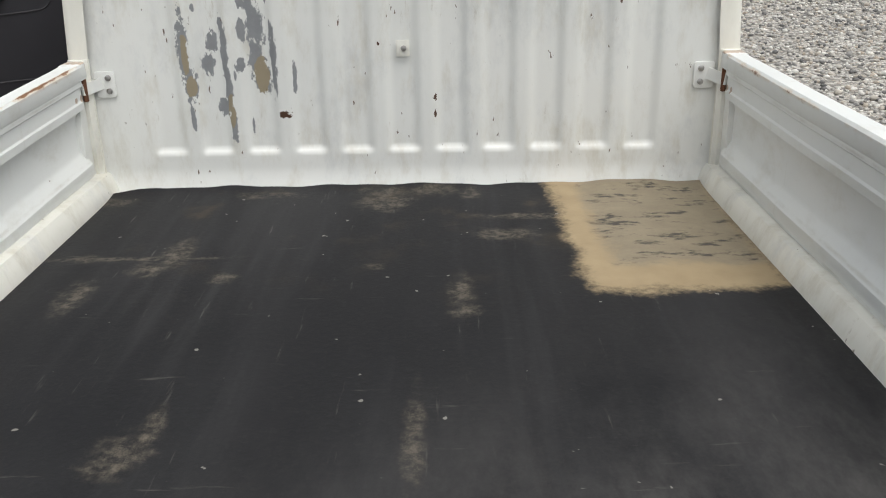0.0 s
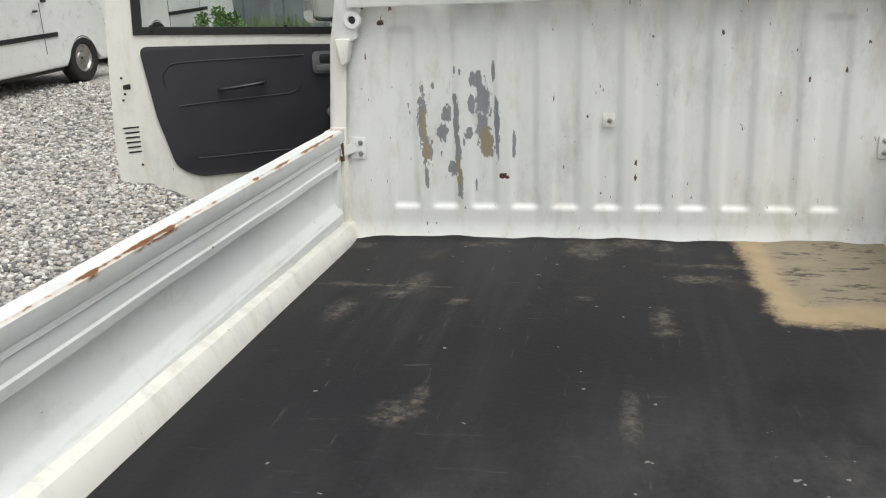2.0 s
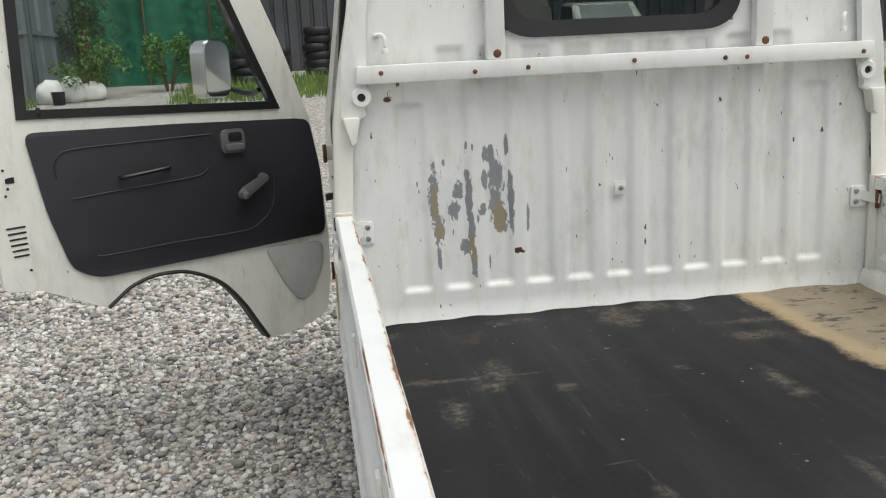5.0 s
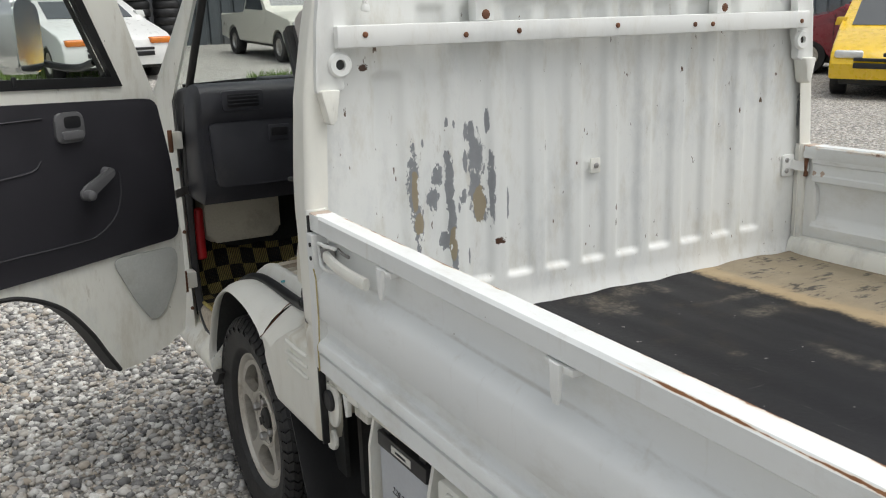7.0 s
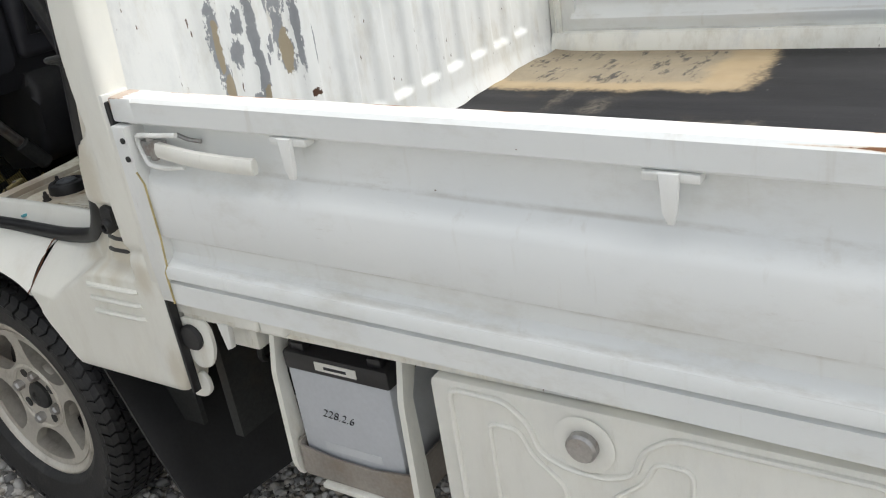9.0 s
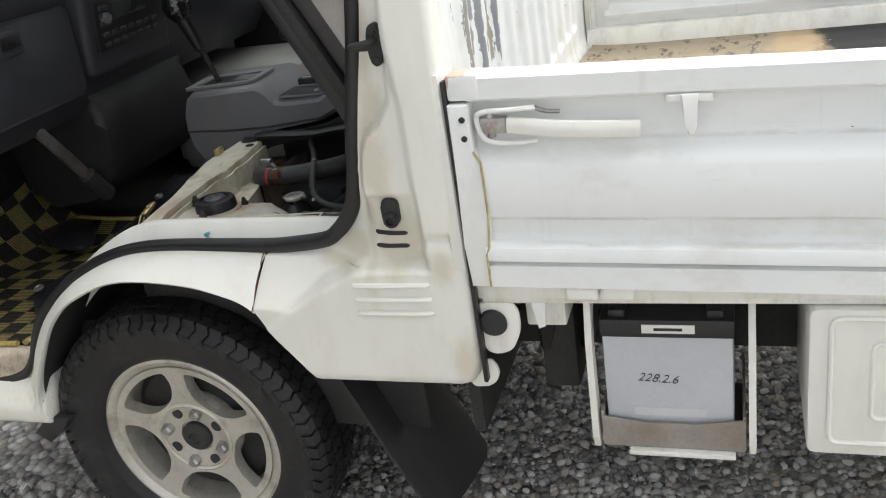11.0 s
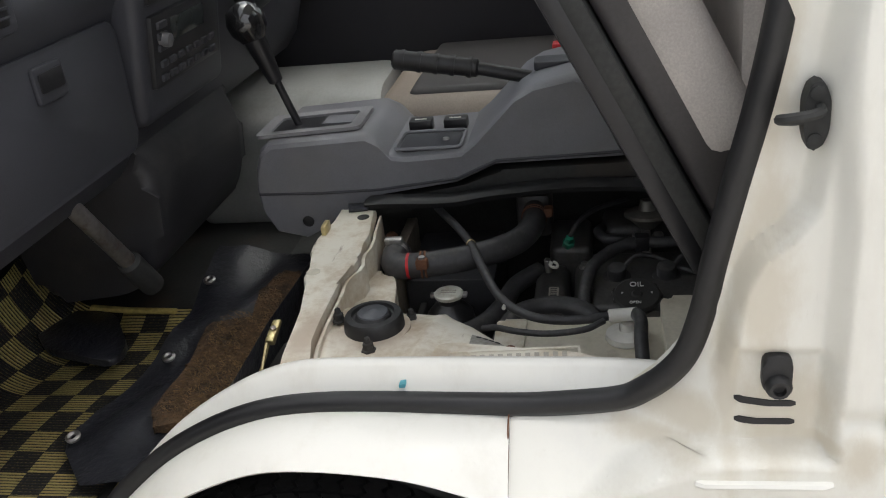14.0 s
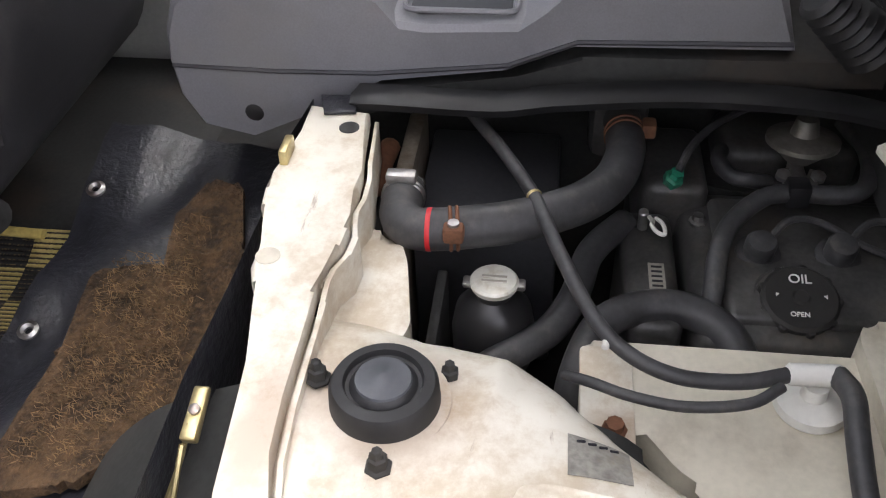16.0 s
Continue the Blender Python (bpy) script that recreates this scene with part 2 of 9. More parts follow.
def mat_rubber():
    """Black rubber bed mat, dusty, with scuffs, painted-in sky sheen and a worn sandy patch in one corner."""
    m, n, l, b = nodes_of("dusty_black_rubber")
    nt = m.node_tree
    co = coord_of(nt)
    sep = nt.nodes.new("ShaderNodeSeparateXYZ")
    l.new(co, sep.inputs[0])
    x, y = sep.outputs[0], sep.outputs[1]
    dust = noise_of(nt, co, 2.2, 7, 0.6, (1.6, 0.5, 1))
    fine = noise_of(nt, co, 90.0, 5, 0.7)
    col = mix_of(nt, step_of(nt, dust, 0.35, 0.75), (0.009, 0.009, 0.011), (0.025, 0.025, 0.027))
    col = mix_of(nt, math_node(nt, "MULTIPLY", step_of(nt, fine, 0.5, 0.8), 0.25), col, (0.05, 0.049, 0.047))
    # dust film, paler to rear and right: sky sheen put into its colour
    film = noise_of(nt, co, 5.0, 13, 0.78, (1.5, 0.7, 1))
    col = mix_of(nt, math_node(nt, "MULTIPLY", step_of(nt, film, 0.30, 0.82), math_node(nt, "ADD", math_node(nt, "MULTIPLY", step_of(nt, math_node(nt, "SUBTRACT", math_node(nt, "MULTIPLY", x, 0.6), y), 0.75, 1.75), 0.85), 0.03)), col, (0.115, 0.112, 0.108))
    streak = noise_of(nt, co, 16.0, 4, 0.6, (1, 0.06, 1))
    col = mix_of(nt, math_node(nt, "MULTIPLY", step_of(nt, streak, 0.5, 0.72), 0.4), col, (0.040, 0.040, 0.042))
    # pale scuffs
    sc = spots_mask(nt, co, [(-0.29, -0.515, 0.022, 0.018), (-0.43, -0.47, 0.028, 0.030), (-0.40, -0.40, 0.022, 0.065), (-0.56, -0.42, 0.020, 0.018), (-0.52, -0.585, 0.022, 0.06), (-0.50, -0.42, 0.16, 0.008), (0.115, -0.66, 0.024, 0.018), (0.11, -0.58, 0.020, 0.06),
                             (-0.29, -1.03, 0.030, 0.040), (-0.27, -0.98, 0.012, 0.05), (-0.05, -0.06, 0.045, 0.03), (0.06, -0.05, 0.04, 0.03), (-0.30, -0.07, 0.06, 0.018), (0.14, -0.07, 0.02, 0.03), (-0.62, -0.10, 0.05, 0.02), (-0.04, -0.47, 0.018, 0.012), (-0.04, -0.12, 0.05, 0.05),
                             (0.2, -0.32, 0.05, 0.03), (0.24, -0.22, 0.07, 0.015), (0.05, -1.0, 0.012, 0.09)], 2.6, 26.0, "xy", soft=0.55)
    broken = step_of(nt, noise_of(nt, co, 46.0, 9, 0.8), 0.38, 0.72)
    col = mix_of(nt, math_node(nt, "MULTIPLY", math_node(nt, "MULTIPLY", sc, broken), 0.52), col, (0.26, 0.225, 0.17))
    scr = noise_of(nt, co, 30.0, 5, 0.6, (0.25, 2.6, 1))
    scr2 = noise_of(nt, co, 30.0, 5, 0.6, (2.6, 0.2, 1))
    col = mix_of(nt, math_node(nt, "MULTIPLY", step_of(nt, scr, 0.66, 0.76), 0.4), col, (0.14, 0.13, 0.12))
    col = mix_of(nt, math_node(nt, "MULTIPLY", step_of(nt, scr2, 0.66, 0.76), 0.4), col, (0.14, 0.13, 0.12))
    brown = noise_of(nt, co, 7.0, 6, 0.65)
    near_head = step_of(nt, y, -0.75, 0.0)
    col = mix_of(nt, math_node(nt, "MULTIPLY", math_node(nt, "MULTIPLY", step_of(nt, brown, 0.52, 0.72), near_head), 0.45), col, (0.10, 0.075, 0.045))
    dots = noise_of(nt, co, 42.0, 2, 0.5)
    col = mix_of(nt, step_of(nt, dots, 0.755, 0.78), col, (0.25, 0.24, 0.22))
    # worn sandy patch
    wob = math_node(nt, "MULTIPLY", math_node(nt, "SUBTRACT", noise_of(nt, co, 9.0, 7, 0.65), 0.5), 0.11)
    left = math_node(nt, "ADD", math_node(nt, "SUBTRACT", x, math_node(nt, "ADD", 0.300, math_node(nt, "MULTIPLY", y, -0.03))), wob)
    low = math_node(nt, "ADD", math_node(nt, "ADD", y, 0.590), wob)
    right = math_node(nt, "ADD", math_node(nt, "SUBTRACT", 0.655, x), math_node(nt, "MULTIPLY", wob, 0.4))
    depth = math_node(nt, "MINIMUM", math_node(nt, "MINIMUM", left, low), right)
    area = step_of(nt, math_node(nt, "ADD", depth, math_node(nt, "MULTIPLY", math_node(nt, "SUBTRACT", fine, 0.5), 0.05)), -0.018, 0.026)
    inner = step_of(nt, math_node(nt, "MINIMUM", math_node(nt, "MINIMUM", left, math_node(nt, "SUBTRACT", low, 0.05)), math_node(nt, "ADD", right, 0.05)), 0.045, 0.085)
    mott = noise_of(nt, co, 13.0, 8, 0.7, (1, 2.2, 1))
    sand = mix_of(nt, noise_of(nt, co, 20.0, 5), (0.30, 0.225, 0.135), (0.44, 0.345, 0.215))
    worn = mix_of(nt, step_of(nt, mott, 0.37, 0.47), (0.065, 0.058, 0.05), mix_of(nt, noise_of(nt, co, 24.0, 7, 0.7), (0.19, 0.162, 0.12), (0.36, 0.30, 0.21)))
    patch = mix_of(nt, inner, sand, worn)
    col = mix_of(nt, math_node(nt, "MULTIPLY", area, 0.94), col, patch)
    l.new(col, b.inputs["Base Color"])
    l.new(math_node(nt, "ADD", math_node(nt, "MULTIPLY", dust, 0.35), 0.42, True), b.inputs["Roughness"])
    b.inputs["Specular IOR Level"].default_value = 0.2
    bump_of(nt, b, math_node(nt, "ADD", fine, math_node(nt, "MULTIPLY", dust, 2.0)), 0.2, 0.003)
    return m


def gravel_ground():
    m, n, l, b = nodes_of("grey_gravel_ground")
    nt = m.node_tree
    co = coord_of(nt)
    v = n.new("ShaderNodeTexVoronoi")
    v.inputs["Scale"].default_value = 42.0
    l.new(co, v.inputs["Vector"])
    cells = n.new("ShaderNodeSeparateColor")
    l.new(v.outputs["Color"], cells.inputs[0])
    big = noise_of(nt, co, 0.6, 5)
    col = mix_of(nt, step_of(nt, cells.outputs[0], 0.0, 1.0), (0.24, 0.23, 0.215), (0.70, 0.675, 0.63))
    col = mix_of(nt, math_node(nt, "MULTIPLY", step_of(nt, cells.outputs[1], 0.6, 1.0), 0.6), col, (0.40, 0.34, 0.26))
    # shade between the stones, put into the colour
    gap = step_of(nt, v.outputs["Distance"], 0.45, 0.85)
    col = mix_of(nt, math_node(nt, "MULTIPLY", gap, 0.7), col, (0.13, 0.125, 0.115))
    col = mix_of(nt, math_node(nt, "MULTIPLY", step_of(nt, big, 0.45, 0.7), 0.3), col, (0.34, 0.32, 0.29))
    l.new(col, b.inputs["Base Color"])
    b.inputs["Roughness"].default_value = 0.9
    bump_of(nt, b, math_node(nt, "MULTIPLY", v.outputs["Distance"], -1.0), 0.9, 0.02)
    return m


def stone_mat():
    m, n, l, b = nodes_of("loose_grey_stones")
    nt = m.node_tree
    g = n.new("ShaderNodeNewGeometry")
    ramp = n.new("ShaderNodeValToRGB")
    e = ramp.color_ramp.elements
    e[0].color = (0.09, 0.09, 0.095, 1)
    e[1].color = (0.82, 0.80, 0.76, 1)
    for p, c in ((0.25, (0.30, 0.295, 0.285, 1)), (0.5, (0.56, 0.54, 0.51, 1)), (0.7, (0.48, 0.41, 0.33, 1)), (0.8, (0.66, 0.65, 0.62, 1))):
        ne = e.new(p)
        ne.color = c
    l.new(g.outputs["Random Per Island"], ramp.inputs[0])
    co = coord_of(nt)
    f = noise_of(nt, co, 120.0, 5)
    col = mix_of(nt, math_node(nt, "MULTIPLY", f, 0.35), ramp.outputs[0], (0.30, 0.29, 0.27))
    l.new(col, b.inputs["Base Color"])
    b.inputs["Roughness"].default_value = 0.85
    bump_of(nt, b, f, 0.4, 0.004)
    return m


def glass_mat(name, tint=(0.85, 0.9, 0.88), rough=0.02):
    m, n, l, b = nodes_of(name)
    b.inputs["Base Color"].default_value = (*tint, 1)
    b.inputs["Transmission Weight"].default_value = 1.0
    b.inputs["Roughness"].default_value = rough
    b.inputs["IOR"].default_value = 1.2
    return m


def checker_mat():
    """Woven floor mat in black and straw yellow squares."""
    m, n, l, b = nodes_of("woven_check_mat")
    nt = m.node_tree
    uv = n.new("ShaderNodeTexCoord").outputs["UV"]
    ch = n.new("ShaderNodeTexChecker")
    ch.inputs["Scale"].default_value = 1.0
    l.new(uv, ch.inputs["Vector"])
    w = n.new("ShaderNodeTexWave")
    w.bands_direction = "X"
    w.inputs["Scale"].default_value = 2.4
    w.inputs["Distortion"].default_value = 1.0
    w.inputs["Detail"].default_value = 2.0
    w.inputs["Detail Scale"].default_value = 6.0
    l.new(uv, w.inputs["Vector"])
    gr = noise_of(nt, uv, 12.0, 4)
    yel = mix_of(nt, gr, (0.30, 0.235, 0.075), (0.52, 0.43, 0.17))
    thread = mix_of(nt, step_of(nt, w.outputs["Fac"], 0.12, 0.35), (0.02, 0.018, 0.014), yel)
    blk = mix_of(nt, step_of(nt, math_node(nt, "MULTIPLY", w.outputs["Fac"], gr), 0.40, 0.62), (0.012, 0.012, 0.012), (0.13, 0.10, 0.045))
    col = mix_of(nt, ch.outputs["Fac"], blk, thread)
    l.new(col, b.inputs["Base Color"])
    b.inputs["Roughness"].default_value = 0.9
    bump_of(nt, b, w.outputs["Fac"], 0.7, 0.004)
    return m


rubber_mat_m = mat_rubber()
ground_m = gravel_ground()
stones_m = stone_mat()
check_m = checker_mat()
glass_m = glass_mat("window_glass")
tinted_m = glass_mat("dark_tinted_glass", (0.25, 0.28, 0.28))
mirror_m = surface("mirror_silver", (0.9, 0.9, 0.9), 0.1, 1.0, 0.02, bump=0)
mirror_m.node_tree.nodes["Principled BSDF"].inputs["Roughness"].default_value = 0.02
rubber_m = surface("black_rubber", (0.018, 0.018, 0.019), 0.55, var=0.3, bump=0.25)
seal_m = surface("black_weatherstrip", (0.013, 0.013, 0.014), 0.42, var=0.25, bump=0.2)
tyre_m = surface("tyre_rubber", (0.012, 0.012, 0.013), 0.52, var=0.4, bump=0.5, dist=0.003, dirt=(0.06, 0.057, 0.054), dirt_amount=0.45, dirt_scale=26.0)
alloy_m = surface("dull_alloy", (0.60, 0.57, 0.51), 0.34, 0.5, 0.12, dirt=(0.22, 0.18, 0.13), dirt_amount=0.6, dirt_scale=14.0)
steel_m = surface("bare_steel", (0.42, 0.41, 0.40), 0.38, 0.9, 0.25, dirt=(0.20, 0.11, 0.06), dirt_amount=0.5, dirt_scale=30.0)
rust_m = surface("rusty_steel", (0.17, 0.075, 0.04), 0.8, 0.2, 0.4, 25.0)
zinc_m = surface("yellow_zinc_steel", (0.55, 0.46, 0.24), 0.35, 0.85, 0.25, 30.0)
trim_m = surface("charcoal_door_vinyl", (0.024, 0.023, 0.029), 0.6, var=0.15, grain=500.0, bump=0.25)
plastic_m = surface("dark_grey_plastic", (0.036, 0.037, 0.045), 0.5, var=0.18, grain=600.0, bump=0.2, dirt=(0.13, 0.12, 0.11), dirt_amount=0.25)
console_m = surface("mid_grey_plastic", (0.175, 0.176, 0.194), 0.48, var=0.15, grain=600.0, bump=0.2, dirt=(0.19, 0.18, 0.165), dirt_amount=0.35)
handle_m = surface("grey_handle_plastic", (0.12, 0.12, 0.125), 0.42, var=0.12, grain=500.0)
black_m = surface("black_plastic", (0.014, 0.014, 0.016), 0.4, var=0.25, bump=0.1)
under_m = surface("oily_black_underside", (0.026, 0.027, 0.026), 0.7, var=0.45, dirt=(0.07, 0.05, 0.035), dirt_amount=0.5)
engine_m = surface("dusty_black_engine", (0.056, 0.055, 0.053), 0.40, var=0.45, scale=22.0, dirt=(0.12, 0.10, 0.075), dirt_amount=0.5, dirt_scale=16.0)
hose_m = surface("dusty_hose_rubber", (0.044, 0.044, 0.046), 0.5, var=0.35, scale=30.0, bump=0.3, dirt=(0.13, 0.12, 0.105), dirt_amount=0.5, dirt_scale=32.0)


def stained_cream():
    """Cream engine-bay paint with brown film, rusty rings round the mount and dark scratches."""
    m, n, l, b = nodes_of("stained_cream_paint")
    nt = m.node_tree
    co = coord_of(nt)
    col = mix_of(nt, noise_of(nt, co, 7.0, 5), (0.70, 0.66, 0.56), (0.80, 0.77, 0.68))
    film = noise_of(nt, co, 13.0, 10, 0.72)
    col = mix_of(nt, math_node(nt, "MULTIPLY", step_of(nt, film, 0.44, 0.66), 0.7), col, (0.47, 0.37, 0.24))
    ring = spots_mask(nt, co, [(-0.452, 0.529, 0.058, 0.058), (-0.408, 0.366, 0.02, 0.02), (-0.50, 0.60, 0.05, 0.02), (-0.56, 0.50, 0.018, 0.10)], 1.4, 34.0, "xy", soft=0.5)
    col = mix_of(nt, math_node(nt, "MULTIPLY", ring, 0.5), col, (0.30, 0.18, 0.09))
    scratch = noise_of(nt, co, 22.0, 8, 0.7, (0.4, 2.0, 1))
    col = mix_of(nt, math_node(nt, "MULTIPLY", step_of(nt, scratch, 0.63, 0.70), 0.6), col, (0.22, 0.14, 0.08))
    l.new(col, b.inputs["Base Color"])
    l.new(math_node(nt, "ADD", math_node(nt, "MULTIPLY", film, 0.4), 0.25, True), b.inputs["Roughness"])
    bump_of(nt, b, film, 0.12, 0.003)
    return m


bay_white_m = stained_cream()
tank_m = surface("yellowed_translucent_plastic", (0.60, 0.56, 0.46), 0.4, var=0.12, scale=6.0, dirt=(0.32, 0.27, 0.19), dirt_amount=0.6, dirt_scale=8.0)
worn_sill_m = surface("worn_cream_sill", (0.55, 0.48, 0.38), 0.5, var=0.35, scale=14.0, bump=0.3, dirt=(0.13, 0.085, 0.05), dirt_amount=0.75, dirt_scale=18.0)
carpet_m = surface("brown_fibre_felt", (0.072, 0.042, 0.021), 0.95, var=0.75, scale=28.0, grain=200.0, bump=1.0, dist=0.014, dirt=(0.17, 0.10, 0.05), dirt_amount=0.6, dirt_scale=70.0)
vinyl_m = surface("black_vinyl_sheet", (0.026, 0.027, 0.033), 0.33, var=0.3, scale=24.0, grain=110.0, bump=0.65, dist=0.008)
fabric_m = surface("grey_woven_seat_cloth", (0.46, 0.43, 0.40), 0.9, var=0.2, scale=6.0, grain=420.0, bump=0.5, dist=0.002)
fabric_dark_m = surface("dark_seat_vinyl", (0.045, 0.042, 0.042), 0.55, var=0.2, grain=300.0)
grey_paint_m = surface("pale_grey_cab_paint", (0.42, 0.43, 0.41), 0.45, var=0.1, dirt=(0.25, 0.22, 0.17), dirt_amount=0.4)
battery_m = surface("translucent_battery_case", (0.50, 0.52, 0.55), 0.35, var=0.06, scale=5.0, bump=0.05)
ink_m = surface("black_ink", (0.02, 0.02, 0.025), 0.6, var=0.1, bump=0)
label_m = surface("off_white_label", (0.72, 0.71, 0.66), 0.5, var=0.08)
red_m = surface("red_plastic", (0.55, 0.02, 0.025), 0.4, var=0.15)
tail_red_m = surface("red_lamp_lens", (0.45, 0.01, 0.012), 0.2, var=0.1, coat=0.5)
lens_m = surface("clear_lamp_lens", (0.72, 0.72, 0.70), 0.12, 0.3, 0.1, coat=1.0)
amber_m = surface("amber_lamp_lens", (0.75, 0.22, 0.03), 0.2, var=0.1, coat=0.5)
van_white_m = surface("white_van_paint", (0.78, 0.79, 0.77), 0.3, var=0.04, coat=0.6)
cream_m = surface("off_white_car_paint", (0.72, 0.70, 0.62), 0.3, var=0.06, coat=0.6)
yellow_m = surface("yellow_car_paint", (0.80, 0.52, 0.01), 0.28, var=0.05, coat=0.7)
darkcar_m = surface("dark_grey_car_paint", (0.035, 0.033, 0.040), 0.28, var=0.1, coat=0.7)
redcar_m = surface("maroon_car_paint", (0.22, 0.012, 0.022), 0.28, var=0.1, coat=0.7)
silver_m = surface("silver_car_paint", (0.42, 0.43, 0.44), 0.3, 0.5, 0.06, coat=0.6)
chrome_m = surface("chrome", (0.75, 0.75, 0.74), 0.15, 1.0, 0.05, bump=0)
sheet_m = surface("grey_corrugated_steel", (0.20, 0.225, 0.245), 0.5, 0.2, 0.2, 1.2, 30.0, dirt=(0.13, 0.10, 0.075), dirt_amount=0.5, dirt_scale=1.5)
sheet_dark_m = surface("dark_weathered_steel_sheet", (0.085, 0.095, 0.105), 0.6, 0.2, 0.3, 1.0, 30.0, dirt=(0.10, 0.07, 0.05), dirt_amount=0.5, dirt_scale=1.5)
net_m = surface("green_mesh_netting", (0.02, 0.13, 0.075), 0.8, var=0.4, scale=6.0, grain=120.0)
leaf_m = surface("green_leaves", (0.075, 0.17, 0.03), 0.55, var=0.5, scale=5.0, grain=30.0)
leaf_dark_m = surface("dark_green_leaves", (0.035, 0.085, 0.022), 0.55, var=0.5, scale=5.0, grain=30.0)
grass_m = surface("grass_blades", (0.13, 0.20, 0.045), 0.7, var=0.55, scale=1.5, grain=20.0)
bark_m = surface("brown_stems", (0.12, 0.085, 0.05), 0.9, var=0.3)
sack_m = surface("white_plastic_sacks", (0.70, 0.70, 0.68), 0.5, var=0.1)


# ---- building helpers ----
def to_mesh(name, bm, material, smooth=38):
    me = bpy.data.meshes.new(name)
    bmesh.ops.recalc_face_normals(bm, faces=bm.faces)
    bm.to_mesh(me)
    bm.free()
    me.materials.append(material)
    if smooth:
        me.shade_smooth()
        me.set_sharp_from_angle(angle=radians(smooth))
    return me


def part(name, bm, material, parent=None, label="", smooth=38):
    ob = new(name, to_mesh(name, bm, material, smooth))
    ob.parent = parent
    if label:
        tagged(ob, label)
    return ob


def bevel_all(bm, verts, width, seg=2):
    vs = set(verts)
    edges = [e for e in bm.edges if e.verts[0] in vs and e.verts[1] in vs]
    bmesh.ops.bevel(bm, geom=edges, offset=width, segments=seg, profile=0.5, affect="EDGES", clamp_overlap=True)


def box(bm, x0, x1, y0, y1, z0, z1, bevel=0.0, m=None, seg=2):
    r = bmesh.ops.create_cube(bm, size=1.0)
    mat = Matrix.Translation(((x0 + x1) / 2, (y0 + y1) / 2, (z0 + z1) / 2)) @ Matrix.Diagonal((x1 - x0, y1 - y0, z1 - z0, 1))
    if m is not None:
        mat = m @ mat
    bmesh.ops.transform(bm, matrix=mat, verts=r["verts"])
    if bevel:
        bevel_all(bm, r["verts"], bevel, seg)
    return bm


def one_box(*a, **k):
    return box(bmesh.new(), *a, **k)


def frame_at(p, d):
    return Matrix.Translation(p) @ Vector(d).to_track_quat("Z", "Y").to_matrix().to_4x4()


def revolve(bm, profile, p, d, seg=32, close=True):
    """Rings of (radius, height) round the axis d from p."""
    m = frame_at(p, d)
    rings = []
    for r, h in profile:
        rings.append([bm.verts.new(m @ Vector((max(r, 1e-5) * math.cos(2 * math.pi * i / seg), max(r, 1e-5) * math.sin(2 * math.pi * i / seg), h))) for i in range(seg)])
    for a, b in zip(rings, rings[1:]):
        for i in range(seg):
            j = (i + 1) % seg
            bm.faces.new((a[i], a[j], b[j], b[i]))
    if close:
        bm.faces.new(rings[0])
        bm.faces.new(rings[-1])
    return bm


def rod(bm, a, b, r, seg=14, r2=None, cap=0.0):
    a, b = Vector(a), Vector(b)
    h = (b - a).length
    r2 = r if r2 is None else r2
    c = cap or min(r, r2) * 0.25
    return revolve(bm, [(r - c, 0), (r, c), (r2, h - c), (r2 - c, h)], a, b - a, seg)


def smooth_path(pts, n=6):
    p = [Vector(v) for v in pts]
    p = [p[0] * 2 - p[1]] + p + [p[-1] * 2 - p[-2]]
    out = []
    for i in range(1, len(p) - 2):
        for k in range(n):
            t = k / n
            a, b, c, d = p[i - 1], p[i], p[i + 1], p[i + 2]
            out.append(0.5 * (2 * b + (c - a) * t + (2 * a - 5 * b + 4 * c - d) * t * t + (3 * b - a - 3 * c + d) * t ** 3))
    out.append(p[-2])
    return out


def sweep(bm, pts, section, n=6, up=(0, 0, 1), closed=False, smooth=True):
    """Sweeps a closed 2D section along a path."""
    path = smooth_path(pts, n) if smooth else [Vector(v) for v in pts]
    rings = []
    side = None
    for i, p in enumerate(path):
        d = (path[min(i + 1, len(path) - 1)] - path[max(i - 1, 0)]).normalized()
        if side is None:
            side = d.cross(Vector(up))
            if side.length < 1e-3:
                side = d.cross(Vector((1, 0, 0.3)))
        side = (side - d * side.dot(d)).normalized()
        nor = side.cross(d).normalized()
        rings.append([bm.verts.new(p + side * u + nor * v) for u, v in section])
    k = len(section)
    for a, b in zip(rings, rings[1:]):
        for i in range(k):
            j = (i + 1) % k
            bm.faces.new((a[i], a[j], b[j], b[i]))
    bm.faces.new(rings[0])
    bm.faces.new(rings[-1])
    return bm


def circle(r, seg=12, ry=None):
    return [(r * math.cos(2 * math.pi * i / seg), (ry or r) * math.sin(2 * math.pi * i / seg)) for i in range(seg)]


def tube(bm, pts, r, seg=12, n=6):
    return sweep(bm, pts, circle(r, seg), n)


